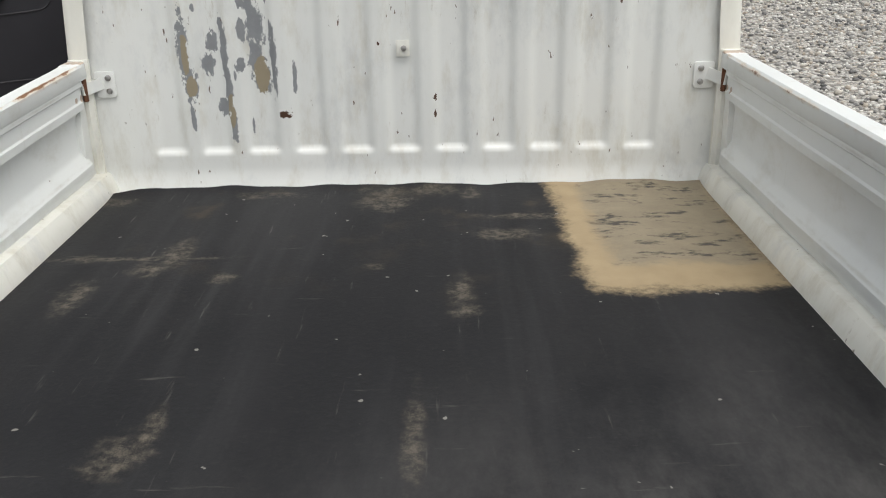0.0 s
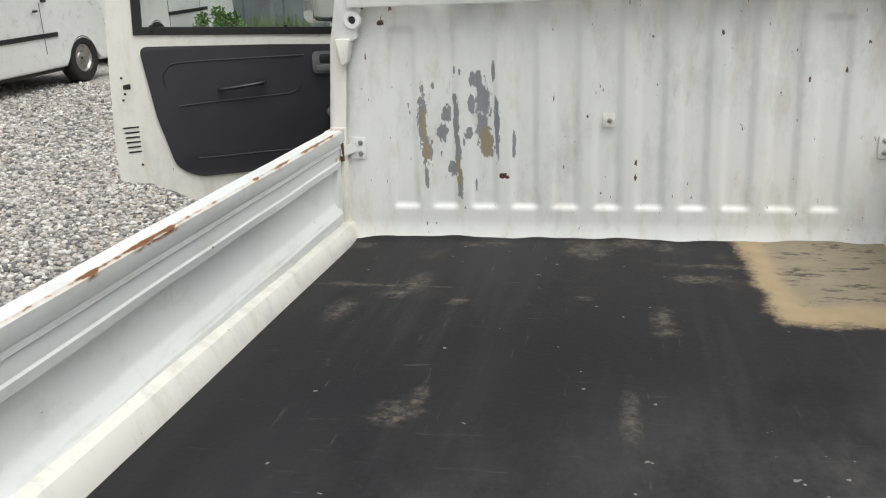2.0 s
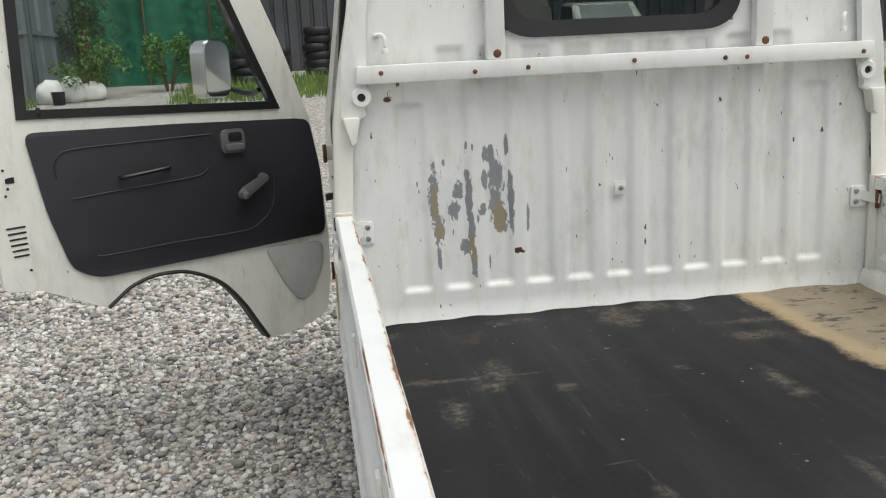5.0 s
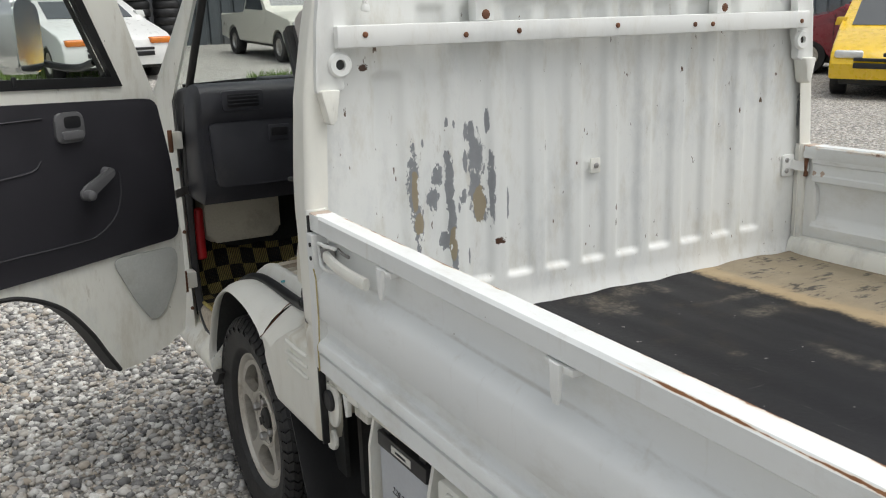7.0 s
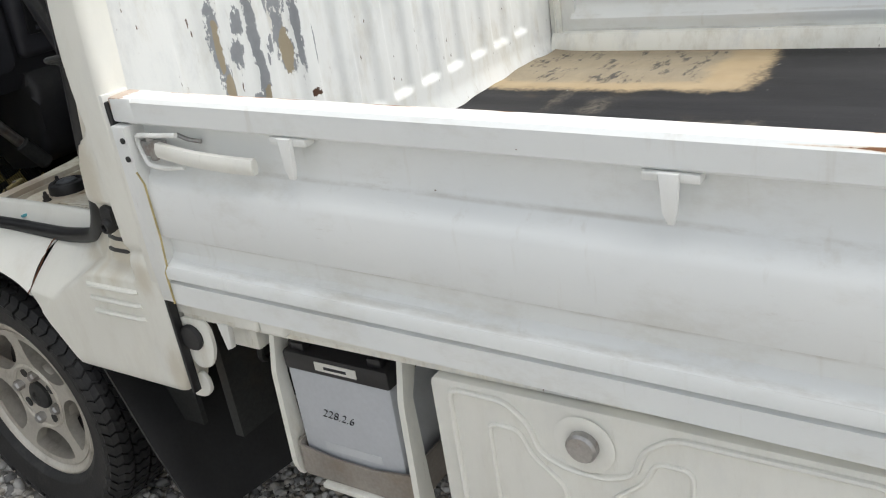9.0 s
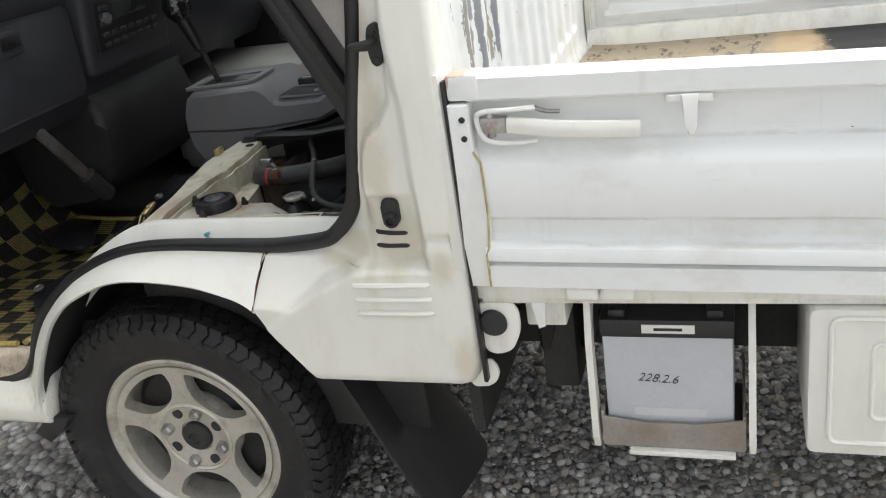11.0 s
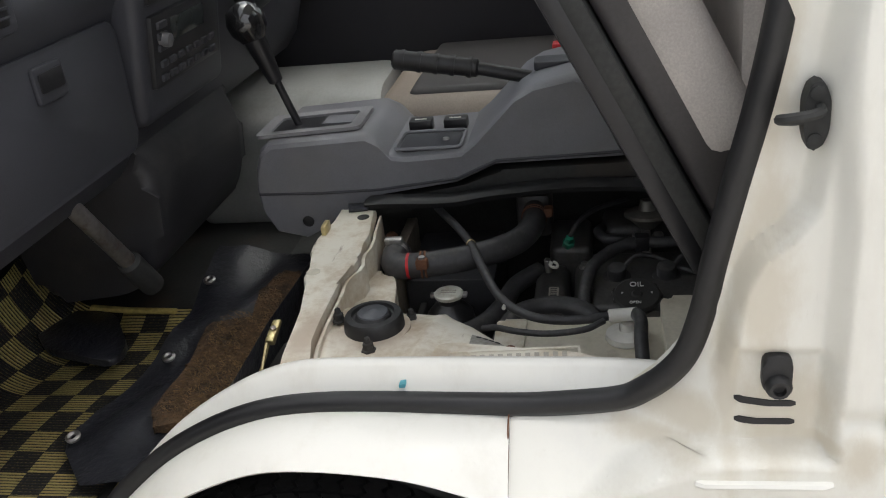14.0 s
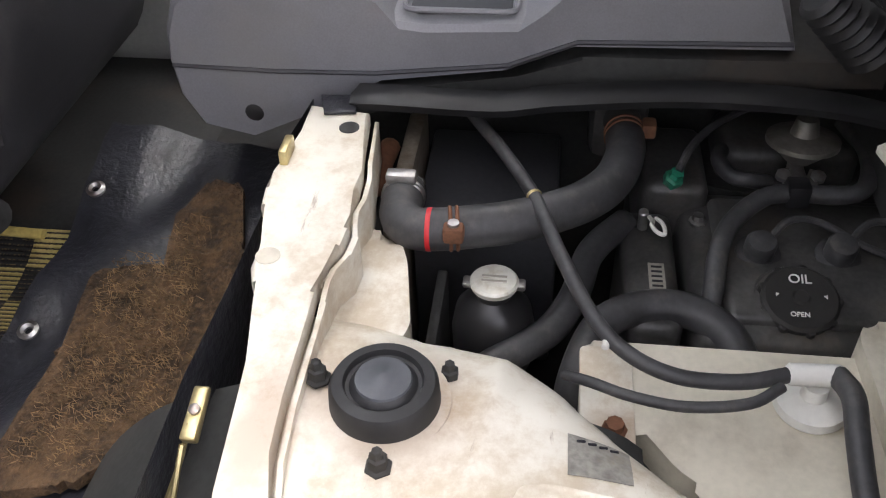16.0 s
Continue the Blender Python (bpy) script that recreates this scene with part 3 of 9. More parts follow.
def prism(bm, poly, axis, a0, a1, bevel=0.0, seg=2, m=None):
    """Extrudes a polygon of (u, v) along an axis: x takes (y, z), y takes (x, z), z takes (x, y)."""
    def at(u, v, w):
        p = {"x": (w, u, v), "y": (u, w, v), "z": (u, v, w)}[axis]
        return m @ Vector(p) if m is not None else Vector(p)
    lo = [bm.verts.new(at(u, v, a0)) for u, v in poly]
    hi = [bm.verts.new(at(u, v, a1)) for u, v in poly]
    f0, f1 = bm.faces.new(lo), bm.faces.new(hi)
    k = len(poly)
    for i in range(k):
        j = (i + 1) % k
        bm.faces.new((lo[i], lo[j], hi[j], hi[i]))
    if bevel:
        edges = list(f0.edges) + list(f1.edges)
        bmesh.ops.bevel(bm, geom=edges, offset=bevel, segments=seg, profile=0.5, affect="EDGES", clamp_overlap=True)
    return bm


def loft(bm, rows, closed=False):
    """A skin over rows of points."""
    vs = [[bm.verts.new(p) for p in r] for r in rows]
    for a, b in zip(vs, vs[1:]):
        for i in range(len(a) - (0 if closed else 1)):
            j = (i + 1) % len(a)
            bm.faces.new((a[i], a[j], b[j], b[i]))
    return vs


def thicken(bm, t):
    """Gives an open skin a thickness."""
    bmesh.ops.recalc_face_normals(bm, faces=bm.faces)
    bmesh.ops.solidify(bm, geom=list(bm.faces), thickness=t)
    return bm


def rounded(poly, r, seg=5):
    """Rounds the corners of a polygon."""
    out = []
    n = len(poly)
    for i in range(n):
        p = Vector(poly[i])
        a = Vector(poly[i - 1]) - p
        b = Vector(poly[(i + 1) % n]) - p
        k = min(r, a.length * 0.45, b.length * 0.45)
        s, e = p + a.normalized() * k, p + b.normalized() * k
        for j in range(seg + 1):
            t = j / seg
            q = s * (1 - t) ** 2 + p * 2 * t * (1 - t) + e * t * t
            out.append((q.x, q.y))
    return out


def lerp_table(table, v):
    if v <= table[0][0]:
        return table[0][1]
    for (a, x), (b, y) in zip(table, table[1:]):
        if v <= b:
            return x + (y - x) * (v - a) / (b - a)
    return table[-1][1]


def writing(name, text, size, m, material, parent, label="", slant=0.0):
    """Flat raised writing as a mesh."""
    cu = bpy.data.curves.new(name, "FONT")
    cu.body = text
    cu.size = size
    cu.extrude = 0.0006
    cu.align_x = "CENTER"
    cu.shear = slant
    cu.offset = -0.02 * size if slant else 0.0
    tmp = bpy.data.objects.new(name, cu)
    me = bpy.data.meshes.new_from_object(tmp)
    bpy.data.objects.remove(tmp)
    me.transform(m)
    me.materials.clear()
    me.materials.append(material)
    ob = new(name, me)
    ob.parent = parent
    if label:
        tagged(ob, label)
    return ob


def lean(ob, yaw, droop):
    """Turns and drops a thing of the bed a little with the distance from the cab."""
    m = Matrix(((1, -yaw, 0, 0), (0, 1, 0, 0), (0, droop, 1, 0), (0, 0, 0, 1)))
    ob.data.transform(m)
    for c in ob.children:
        lean(c, yaw, droop)


def ground_z(y):
    return 0.06 * 1.2 * math.log1p(math.exp(min(40.0, (y - 2.5) / 1.2)))


# ---- ground ----
def build_ground():
    bm = bmesh.new()
    xs = [-400, -120, -60, -30, -18, -12, -8, -5, -3, -1.5, 0, 1.5, 3, 5, 8, 12, 18, 30, 60, 120, 400]
    ys = [-400, -120, -50, -20, -10, -5, -2, 0] + [0.5 * i for i in range(1, 20)] + [11, 13, 16, 20, 25, 30, 40]
    def z(y):
        return ground_z(min(y, 30)) - 0.012
    loft(bm, [[(x, y, z(y)) for x in xs] for y in ys + [120, 400]])
    g = part("ground", bm, ground_m, None, "", 60)
    tagged(g, "grey gravel car park with mixed crushed stones", "ground", kind="structure")


def build_gravel():
    """Loose stones, one joined mesh, thinning out with distance."""
    rng = np.random.default_rng(4)
    phi = (1 + 5 ** 0.5) / 2
    ico = np.array([(-1, phi, 0), (1, phi, 0), (-1, -phi, 0), (1, -phi, 0), (0, -1, phi), (0, 1, phi), (0, -1, -phi), (0, 1, -phi), (phi, 0, -1), (phi, 0, 1), (-phi, 0, -1), (-phi, 0, 1)]) / 1.9
    tri = np.array([(0, 11, 5), (0, 5, 1), (0, 1, 7), (0, 7, 10), (0, 10, 11), (1, 5, 9), (5, 11, 4), (11, 10, 2), (10, 7, 6), (7, 1, 8), (3, 9, 4), (3, 4, 2), (3, 2, 6), (3, 6, 8), (3, 8, 9), (4, 9, 5), (2, 4, 11), (6, 2, 10), (8, 6, 7), (9, 8, 1)])
    spots = []
    for x0, x1, y0, y1, count, lo, hi in ((-2.6, -0.5, 0.0, 2.6, 22000, 0.006, 0.018), (-2.6, -0.55, -0.9, 0.0, 9000, 0.006, 0.016), (-4.6, -0.9, 2.6, 5.5, 21000, 0.009, 0.022), (-5.0, -2.6, 0.2, 2.6, 9000, 0.010, 0.022),
                                          (-0.9, 0.9, -1.1, 0.6, 24000, 0.004, 0.012), (0.75, 4.0, -0.4, 3.5, 4000, 0.012, 0.024), (-7.0, -1.0, 5.5, 9.0, 11000, 0.013, 0.027), (-7.5, -4.6, 2.6, 5.5, 7500, 0.012, 0.026), (-10.0, -7.0, 4.0, 9.0, 5000, 0.015, 0.028), (1.2, 5.5, 1.5, 8.0, 11000, 0.011, 0.024)):
        x = rng.uniform(x0, x1, count)
        y = rng.uniform(y0, y1, count)
        s = lo + (hi - lo) * rng.random(count) ** 2.2
        spots.append(np.stack([x, y, s], 1))
    p = np.concatenate(spots)
    n = len(p)
    verts = ico[None] * p[:, 2][:, None, None]
    verts = verts * (1 + rng.uniform(-0.22, 0.28, (n, 12, 1)))
    verts = verts * np.stack([rng.uniform(0.8, 1.35, n), rng.uniform(0.7, 1.1, n), rng.uniform(0.5, 0.85, n)], 1)[:, None, :]
    a = rng.uniform(0, 6.28, n)
    c, s = np.cos(a)[:, None], np.sin(a)[:, None]
    vx = verts[..., 0] * c - verts[..., 1] * s
    vy = verts[..., 0] * s + verts[..., 1] * c
    gz = 0.06 * 1.2 * np.log1p(np.exp((p[:, 1] - 2.5) / 1.2)) - 0.012 + p[:, 2] * rng.uniform(0.0, 0.75, n)
    out = np.stack([vx + p[:, 0:1], vy + p[:, 1:2], verts[..., 2] + gz[:, None]], 2).reshape(-1, 3)
    faces = (tri[None] + (np.arange(n) * 12)[:, None, None]).reshape(-1, 3)
    me = bpy.data.meshes.new("gravel")
    me.vertices.add(len(out))
    me.vertices.foreach_set("co", out.ravel())
    me.loops.add(faces.size)
    me.loops.foreach_set("vertex_index", faces.ravel().astype(np.int32))
    me.polygons.add(len(faces))
    me.polygons.foreach_set("loop_start", (np.arange(len(faces)) * 3).astype(np.int32))
    me.update(calc_edges=True)
    me.validate()
    me.materials.append(stones_m)
    tagged(new("gravel", me), "loose crushed stones in mixed greys and tan on the car park", "gravel", kind="stuff")


build_ground()
build_gravel()

# ---- the light truck ----
truck = tagged(new("pickup_truck"), "white single-cab light pickup truck, chipped and rusty, passenger door open", "truck")

FLOOR = 0.652


def headboard():
    """Ribbed rear wall of the cab behind the bed, with a window opening above the rail."""
    bm = bmesh.new()
    nx, z0, z1 = 236, 0.63, 1.76
    zs = []
    z = z0
    while z < z1:
        zs.append(z)
        z += 0.006 if z < 0.80 or 1.16 < z < 1.34 else 0.018
    zs.append(z1)
    def half(z):
        return lerp_table([(0.6, 0.70), (0.94, 0.703), (1.15, 0.686), (1.28, 0.664), (1.41, 0.634), (1.76, 0.56)], z)
    def relief(x, z):
        u = (x + 0.5115) / 0.1018
        k = round(u)
        d = 0.0
        if 0 <= k <= 10:
            a = abs(u - k) * 0.1018
            w = 1 - min(1, max(0, (a - 0.020) / 0.020))
            w = w * w * (3 - 2 * w)
            top = 1.19 if k in (0, 10) else 1.315
            e = min(1, max(0, (z - 0.733) / 0.010)) * min(1, max(0, (top - z) / 0.012))
            d = 0.0105 * w * e
        d += 0.0022 * noise.noise((x * 4, z * 4, 0.3)) + 0.0012 * noise.noise((x * 11, z * 9, 2.3))
        if z < 0.70:
            d -= 0.020 * ((0.70 - z) / 0.07) ** 1.6
        return d
    rows = []
    for z in zs:
        h = half(z)
        rows.append([(x, relief(x, z) - 0.002, z) for x in (h * (2 * i / nx - 1) for i in range(nx + 1))])
    vs = [[bm.verts.new(p) for p in r] for r in rows]
    for j, (a, b) in enumerate(zip(vs, vs[1:])):
        for i in range(nx):
            c = (a[i].co + b[i + 1].co) / 2
            if abs(c.x) < 0.285 and 1.345 < c.z < 1.66:
                continue
            bm.faces.new((a[i], a[i + 1], b[i + 1], b[i]))
    head = part("headboard", bm, paint_head, truck, "ribbed white panel with paint chipped to grey primer", 60)
    # window seal and glass
    bm = bmesh.new()
    def ring(w, lo, hi, r):
        return rounded([(-w, lo), (w, lo), (w, hi), (-w, hi)], r, 8)
    o, i = ring(0.302, 1.325, 1.675, 0.10), ring(0.262, 1.362, 1.64, 0.075)
    a = [bm.verts.new((x, -0.016, z)) for x, z in o]
    a2 = [bm.verts.new((x, 0.012, z)) for x, z in o]
    b = [bm.verts.new((x, -0.012, z)) for x, z in i]
    b2 = [bm.verts.new((x, 0.012, z)) for x, z in i]
    n = len(o)
    for k in range(n):
        j = (k + 1) % n
        bm.faces.new((a[k], a[j], b[j], b[k]))
        bm.faces.new((a[k], a[j], a2[j], a2[k]))
        bm.faces.new((b[k], b[j], b2[j], b2[k]))
    part("window_seal", bm, seal_m, head, "black rubber window seal", 50)
    g = part("rear_window", prism(bmesh.new(), ring(0.27, 1.355, 1.648, 0.08), "y", -0.002, 0.003), tinted_m, head, "tinted glass rear window")
    g.visible_shadow = False
    # small sticker and screw
    part("sticker", one_box(-0.014, 0.014, -0.0045, -0.002, 0.938, 0.972, 0.001), paint_grubby, head, "small square painted pad, worn")
    bm = bmesh.new()
    revolve(bm, [(0.006, 0), (0.006, 0.002), (0.003, 0.003)], (0.002, -0.0045, 0.955), (0, -1, 0), 12)
    part("screw", bm, steel_m, head)
    # shallow dents under the ribs
    return head


head = headboard()


def guard_rail():
    bm = bmesh.new()
    box(bm, -0.63, 0.63, -0.052, -0.018, 1.238, 1.279, 0.004)
    rail = part("guard_rail", bm, paint, truck, "white steel cross rail with rusty bolts")
    for x in (-0.575, -0.36, -0.235, 0.02, 0.245, 0.30, 0.60):
        bm = revolve(bmesh.new(), [(0.0055, 0), (0.0055, 0.002), (0.003, 0.004)], (x, -0.052, 1.258 + 0.004 * math.sin(x * 40)), (0, -1, 0), 10)
        part("bolt", bm, rust_m, rail, "rusty bolt head")
    for x in (-0.305, 0.352):
        post = part("guard_post", one_box(x - 0.022, x + 0.022, -0.036, -0.006, 1.279, 1.74, 0.004), paint, truck, "white upright guard post")
        part("rust_spot", revolve(bmesh.new(), [(0.010, 0), (0.008, 0.002), (0.003, 0.0028)], (x + 0.002, -0.036, 1.292), (0, -1, 0), 9), rust_m, post)
    for s in (-1, 1):
        bm = bmesh.new()
        prism(bm, rounded([(s * 0.648, 1.15), (s * 0.612, 1.165), (s * 0.618, 1.19), (s * 0.606, 1.225), (s * 0.606, 1.285), (s * 0.592, 1.5), (s * 0.572, 1.74), (s * 0.612, 1.74), (s * 0.640, 1.42), (s * 0.662, 1.285), (s * 0.672, 1.16)], 0.008, 3), "y", -0.034, -0.012, 0.003)
        bracket = part("side_bracket", bm, paint, truck, "white pressed-steel guard bracket")
        bm = prism(bmesh.new(), rounded([(s * 0.668, 1.165), (s * 0.628, 1.165), (s * 0.640, 1.105), (s * 0.652, 1.10)], 0.006, 3), "y", -0.048, -0.010, 0.003)
        part("hook_foot", bm, paint_grubby, bracket, "tapered rope hook")
        bm = bmesh.new()
        revolve(bm, [(0.009, 0), (0.022, 0), (0.024, 0.006), (0.020, 0.012), (0.010, 0.012), (0.009, 0.004), (0.009, 0)], (s * 0.622, -0.03, 1.209), (0, -1, 0), 24, False)
        part("eyelet", bm, paint, bracket, "round eyelet")
        part("eyelet_hole", revolve(bmesh.new(), [(0.0095, 0), (0.0095, 0.003)], (s * 0.622, -0.032, 1.209), (0, -1, 0), 16), under_m, bracket)
        bm = bmesh.new()
        tube(bm, [(s * 0.580, -0.003, 1.345), (s * 0.566, -0.02, 1.345), (s * 0.560, -0.026, 1.335), (s * 0.560, -0.026, 1.318)], 0.0055, 8)
        revolve(bm, [(0.0, 0), (0.008, 0.002), (0.009, 0.008), (0.006, 0.015), (0.0, 0.017)], (s * 0.560, -0.026, 1.302), (0, 0, 1), 12)
        part("wire_hook", bm, paint, truck, "small white rope hook with ball end")


guard_rail()


def bed():
    # steel bed floor and its side ledges
    bm = bmesh.new()
    box(bm, -0.69, 0.69, -1.93, -0.012, 0.606, FLOOR - 0.006, 0.003)
    floor = part("bed_floor", bm, paint_grubby, truck, "white steel cargo bed floor")
    for s in (-1, 1):
        prof = [(s * 0.690, 0.636), (s * 0.638, 0.650), (s * 0.640, 0.664), (s * 0.650, 0.690), (s * 0.654, 0.697), (s * 0.690, 0.702)]
        part("side_ledge", prism(bmesh.new(), prof, "y", -1.93, -0.008, 0.002), paint_grubby, floor, "grubby white ledge along the gate")
        bm = bmesh.new()
        prism(bm, [(s * 0.687, 0.632), (s * 0.687, 0.598), (s * 0.655, 0.598), (s * 0.655, 0.606), (s * 0.679, 0.608), (s * 0.679, 0.632)], "y", -1.93, -0.034, 0.002)
        part("side_sill", bm, paint_sill, floor, "white under-bed sill beam")
        # corner upright between headboard and gate
        bm = prism(bmesh.new(), [(s * 0.702, -0.004), (s * 0.662, -0.004), (s * 0.660, -0.022), (s * 0.668, -0.030), (s * 0.690, -0.030), (s * 0.702, -0.020)], "z", 0.66, 0.945, 0.002)
        part("corner_post", bm, paint_grubby, floor, "grubby white corner upright")
        for y in (-0.21, -0.16):
            if s < 0:
                part("rubber_buffer", one_box(-0.706, -0.682, y - 0.047, y, 0.610, 0.633, 0.006, seg=3), paint_clean, floor, "white gate stop block")
        part("gate_tab", prism(bmesh.new(), [(-0.105, 0.60), (-0.128, 0.60), (-0.124, 0.560), (-0.114, 0.556)], "x", s * 0.690, s * 0.680, 0.002), paint, floor)

    lean(floor, 0.012, 0.002)

bed()


def gate(s, name_label, material):
    """A drop side with its pressed profile, standing up."""
    prof = [(0.6615, 0.914), (0.6605, 0.938), (0.6645, 0.943), (0.697, 0.943), (0.7015, 0.938), (0.7015, 0.911), (0.697, 0.907), (0.679, 0.905), (0.678, 0.860), (0.686, 0.842), (0.703, 0.828), (0.7085, 0.817), (0.7085, 0.750), (0.7065, 0.745), (0.695, 0.738), (0.694, 0.716),
            (0.699, 0.707), (0.7110, 0.700), (0.7135, 0.694), (0.7135, 0.681), (0.701, 0.6795), (0.701, 0.6755), (0.7115, 0.673), (0.7115, 0.640), (0.706, 0.638), (0.680, 0.640), (0.676, 0.704), (0.670, 0.715), (0.670, 0.732), (0.684, 0.756), (0.688, 0.764), (0.688, 0.835), (0.683, 0.846),
            (0.669, 0.851), (0.667, 0.866), (0.6695, 0.870), (0.6695, 0.895), (0.665, 0.899), (0.665, 0.908)]
    bm = bmesh.new()
    ys = [-0.056 - i * (1.90 - 0.056) / 24 for i in range(25)]
    rows = []
    for y in ys:
        w = 0.0015 * math.sin(y * 5.0) + 0.0008 * math.sin(y * 17)
        rows.append([(s * (x + (w if 0.70 < z < 0.86 else 0.3 * w)), y, z + 0.3 * w) for x, z in prof])
    vs = loft(bm, rows, True)
    bm.faces.new(vs[0])
    bm.faces.new(vs[-1])
    g = part("side_gate", bm, material, truck, name_label, 30)
    # cap end and end strip
    bm = bmesh.new()
    box(bm, min(s * 0.660, s * 0.7022), max(s * 0.661, s * 0.7022), -0.075, -0.030, 0.9085, 0.9436, 0.004)
    part("end_cap", bm, material, g, "rust-stained end cap")
    bm = bmesh.new()
    prism(bm, [(-0.0300, 0.905), (-0.0575, 0.905), (-0.0575, 0.842), (-0.066, 0.826), (-0.0665, 0.745), (-0.062, 0.700), (-0.0575, 0.690), (-0.0575, 0.6385), (-0.030, 0.6385), (-0.0265, 0.70), (-0.030, 0.80)], "x", s * 0.7095, s * 0.676, 0.002)
    part("end_strip", bm, paint, g, "flat end strip with a sealed joint")
    if s < 0:
        bm = bmesh.new()
        sweep(bm, [(-0.7105, -0.0580, 0.842), (-0.7105, -0.0672, 0.826), (-0.7105, -0.0672, 0.745), (-0.7105, -0.0625, 0.700), (-0.7128, -0.0585, 0.690), (-0.7128, -0.0585, 0.640)], circle(0.0016, 6), smooth=False)
        part("joint_bead", bm, zinc_m, g, "yellowed sealant bead")
    # rope hooks under the cap
    for y in (-0.338, -0.80, -1.25, -1.68):
        bm = bmesh.new()
        prism(bm, [(y + 0.0105, 0.908), (y - 0.0105, 0.908), (y - 0.0075, 0.868), (y - 0.004, 0.857), (y + 0.003, 0.857), (y + 0.006, 0.868)], "x", s * 0.7085, s * 0.7015, 0.002)
        box(bm, min(s * 0.684, s * 0.702), max(s * 0.684, s * 0.702), y - 0.028, y + 0.028, 0.897, 0.9065, 0.002)
        part("rope_hook", bm, paint, g, "white pressed rope hook")
    # latch lever
    if s < 0:
        latch = part("latch_handle", sweep(bmesh.new(), [(-0.7035, -0.108, 0.876), (-0.7085, -0.17, 0.871), (-0.708, -0.24, 0.868), (-0.703, -0.277, 0.866)], [(-0.004, -0.010), (0.004, -0.010), (0.0065, -0.004), (0.0065, 0.004), (0.004, 0.010), (-0.004, 0.010), (-0.0065, 0.004), (-0.0065, -0.004)]), paint_clean, g, "white latch lever")
        bm = bmesh.new()
        tube(bm, [(-0.700, -0.145, 0.897), (-0.705, -0.11, 0.896), (-0.704, -0.078, 0.894), (-0.700, -0.066, 0.885), (-0.699, -0.070, 0.862), (-0.703, -0.082, 0.853), (-0.705, -0.11, 0.851), (-0.700, -0.145, 0.853)], 0.0035, 8)
        part("latch_loop", bm, paint, latch, "bent wire latch loop")
        bm = bmesh.new()
        box(bm, -0.699, -0.684, -0.105, -0.066, 0.862, 0.884, 0.003)
        part("latch_barrel", rod(bmesh.new(), (-0.692, -0.082, 0.893), (-0.692, -0.082, 0.855), 0.006), steel_m, latch)
        part("latch_plate", bm, steel_m, latch, "worn steel latch plate")
        bm = bmesh.new()
        tube(bm, [(-0.694, -0.14, 0.896), (-0.690, -0.155, 0.889), (-0.688, -0.175, 0.887)], 0.003, 8)
        part("latch_spring", bm, steel_m, latch, "worn spring wire")
        for z in (0.842, 0.868):
            part("hole", revolve(bmesh.new(), [(0.0042, 0), (0.0042, 0.002)], (-0.7098, -0.049, z + 0.018), (-1, 0, 0), 12), under_m, g)
    # inner hinge bracket on the headboard end
    bm = bmesh.new()
    prism(bm, rounded([(s * 0.655, 0.862), (s * 0.612, 0.862), (s * 0.612, 0.918), (s * 0.655, 0.918)], 0.008, 3), "y", -0.009, -0.003, 0.0015)
    sweep(bm, [(s * 0.640, -0.008, 0.894), (s * 0.656, -0.016, 0.888), (s * 0.664, -0.030, 0.886), (s * 0.671, -0.042, 0.886)], [(-0.003, -0.012), (0.003, -0.012), (0.003, 0.012), (-0.003, 0.012)], smooth=False)
    br = part("catch_bracket", bm, paint, truck, "white steel gate catch with two screws")
    for z in (0.876, 0.904):
        part("screw", revolve(bmesh.new(), [(0.0065, 0), (0.0065, 0.0025), (0.0035, 0.004)], (s * 0.626, -0.009, z), (0, -1, 0), 12), steel_m, br)
    rod_bm = rod(bmesh.new(), (s * 0.668, -0.036, 0.860), (s * 0.668, -0.036, 0.912), 0.0055)
    part("pin", rod_bm, rust_m, br, "rusty pin")
    for y in (-0.075, -0.098):
        part("rivet", revolve(bmesh.new(), [(0.006, 0), (0.005, 0.002), (0.002, 0.003)], (s * 0.673, y, 0.884), (-s, 0, 0), 10), rust_m if s < 0 else steel_m, g, "rusty rivet" if s < 0 else "")
    lean(g, 0.006, 0.027 if s < 0 else 0.002)
    return g


gate(-1, "white drop side gate with a rusty top edge", paint_gate)
# added dark strip: draws the shade of the open gap between cab and bed
part("gap_seal", one_box(-0.7046, -0.690, -0.0302, -0.0238, 0.470, 0.936, 0.0015), seal_m, truck, "dark strip standing in for the shaded gap between cab and bed")
gate(1, "white drop side gate, scuffed inside", paint_gate_far)
# lowered tailgate at the rear
bm = one_box(-0.69, 0.69, -1.965, -1.935, 0.36, 0.642, 0.004)
part("tailgate", bm, paint, truck, "white tailgate folded down")


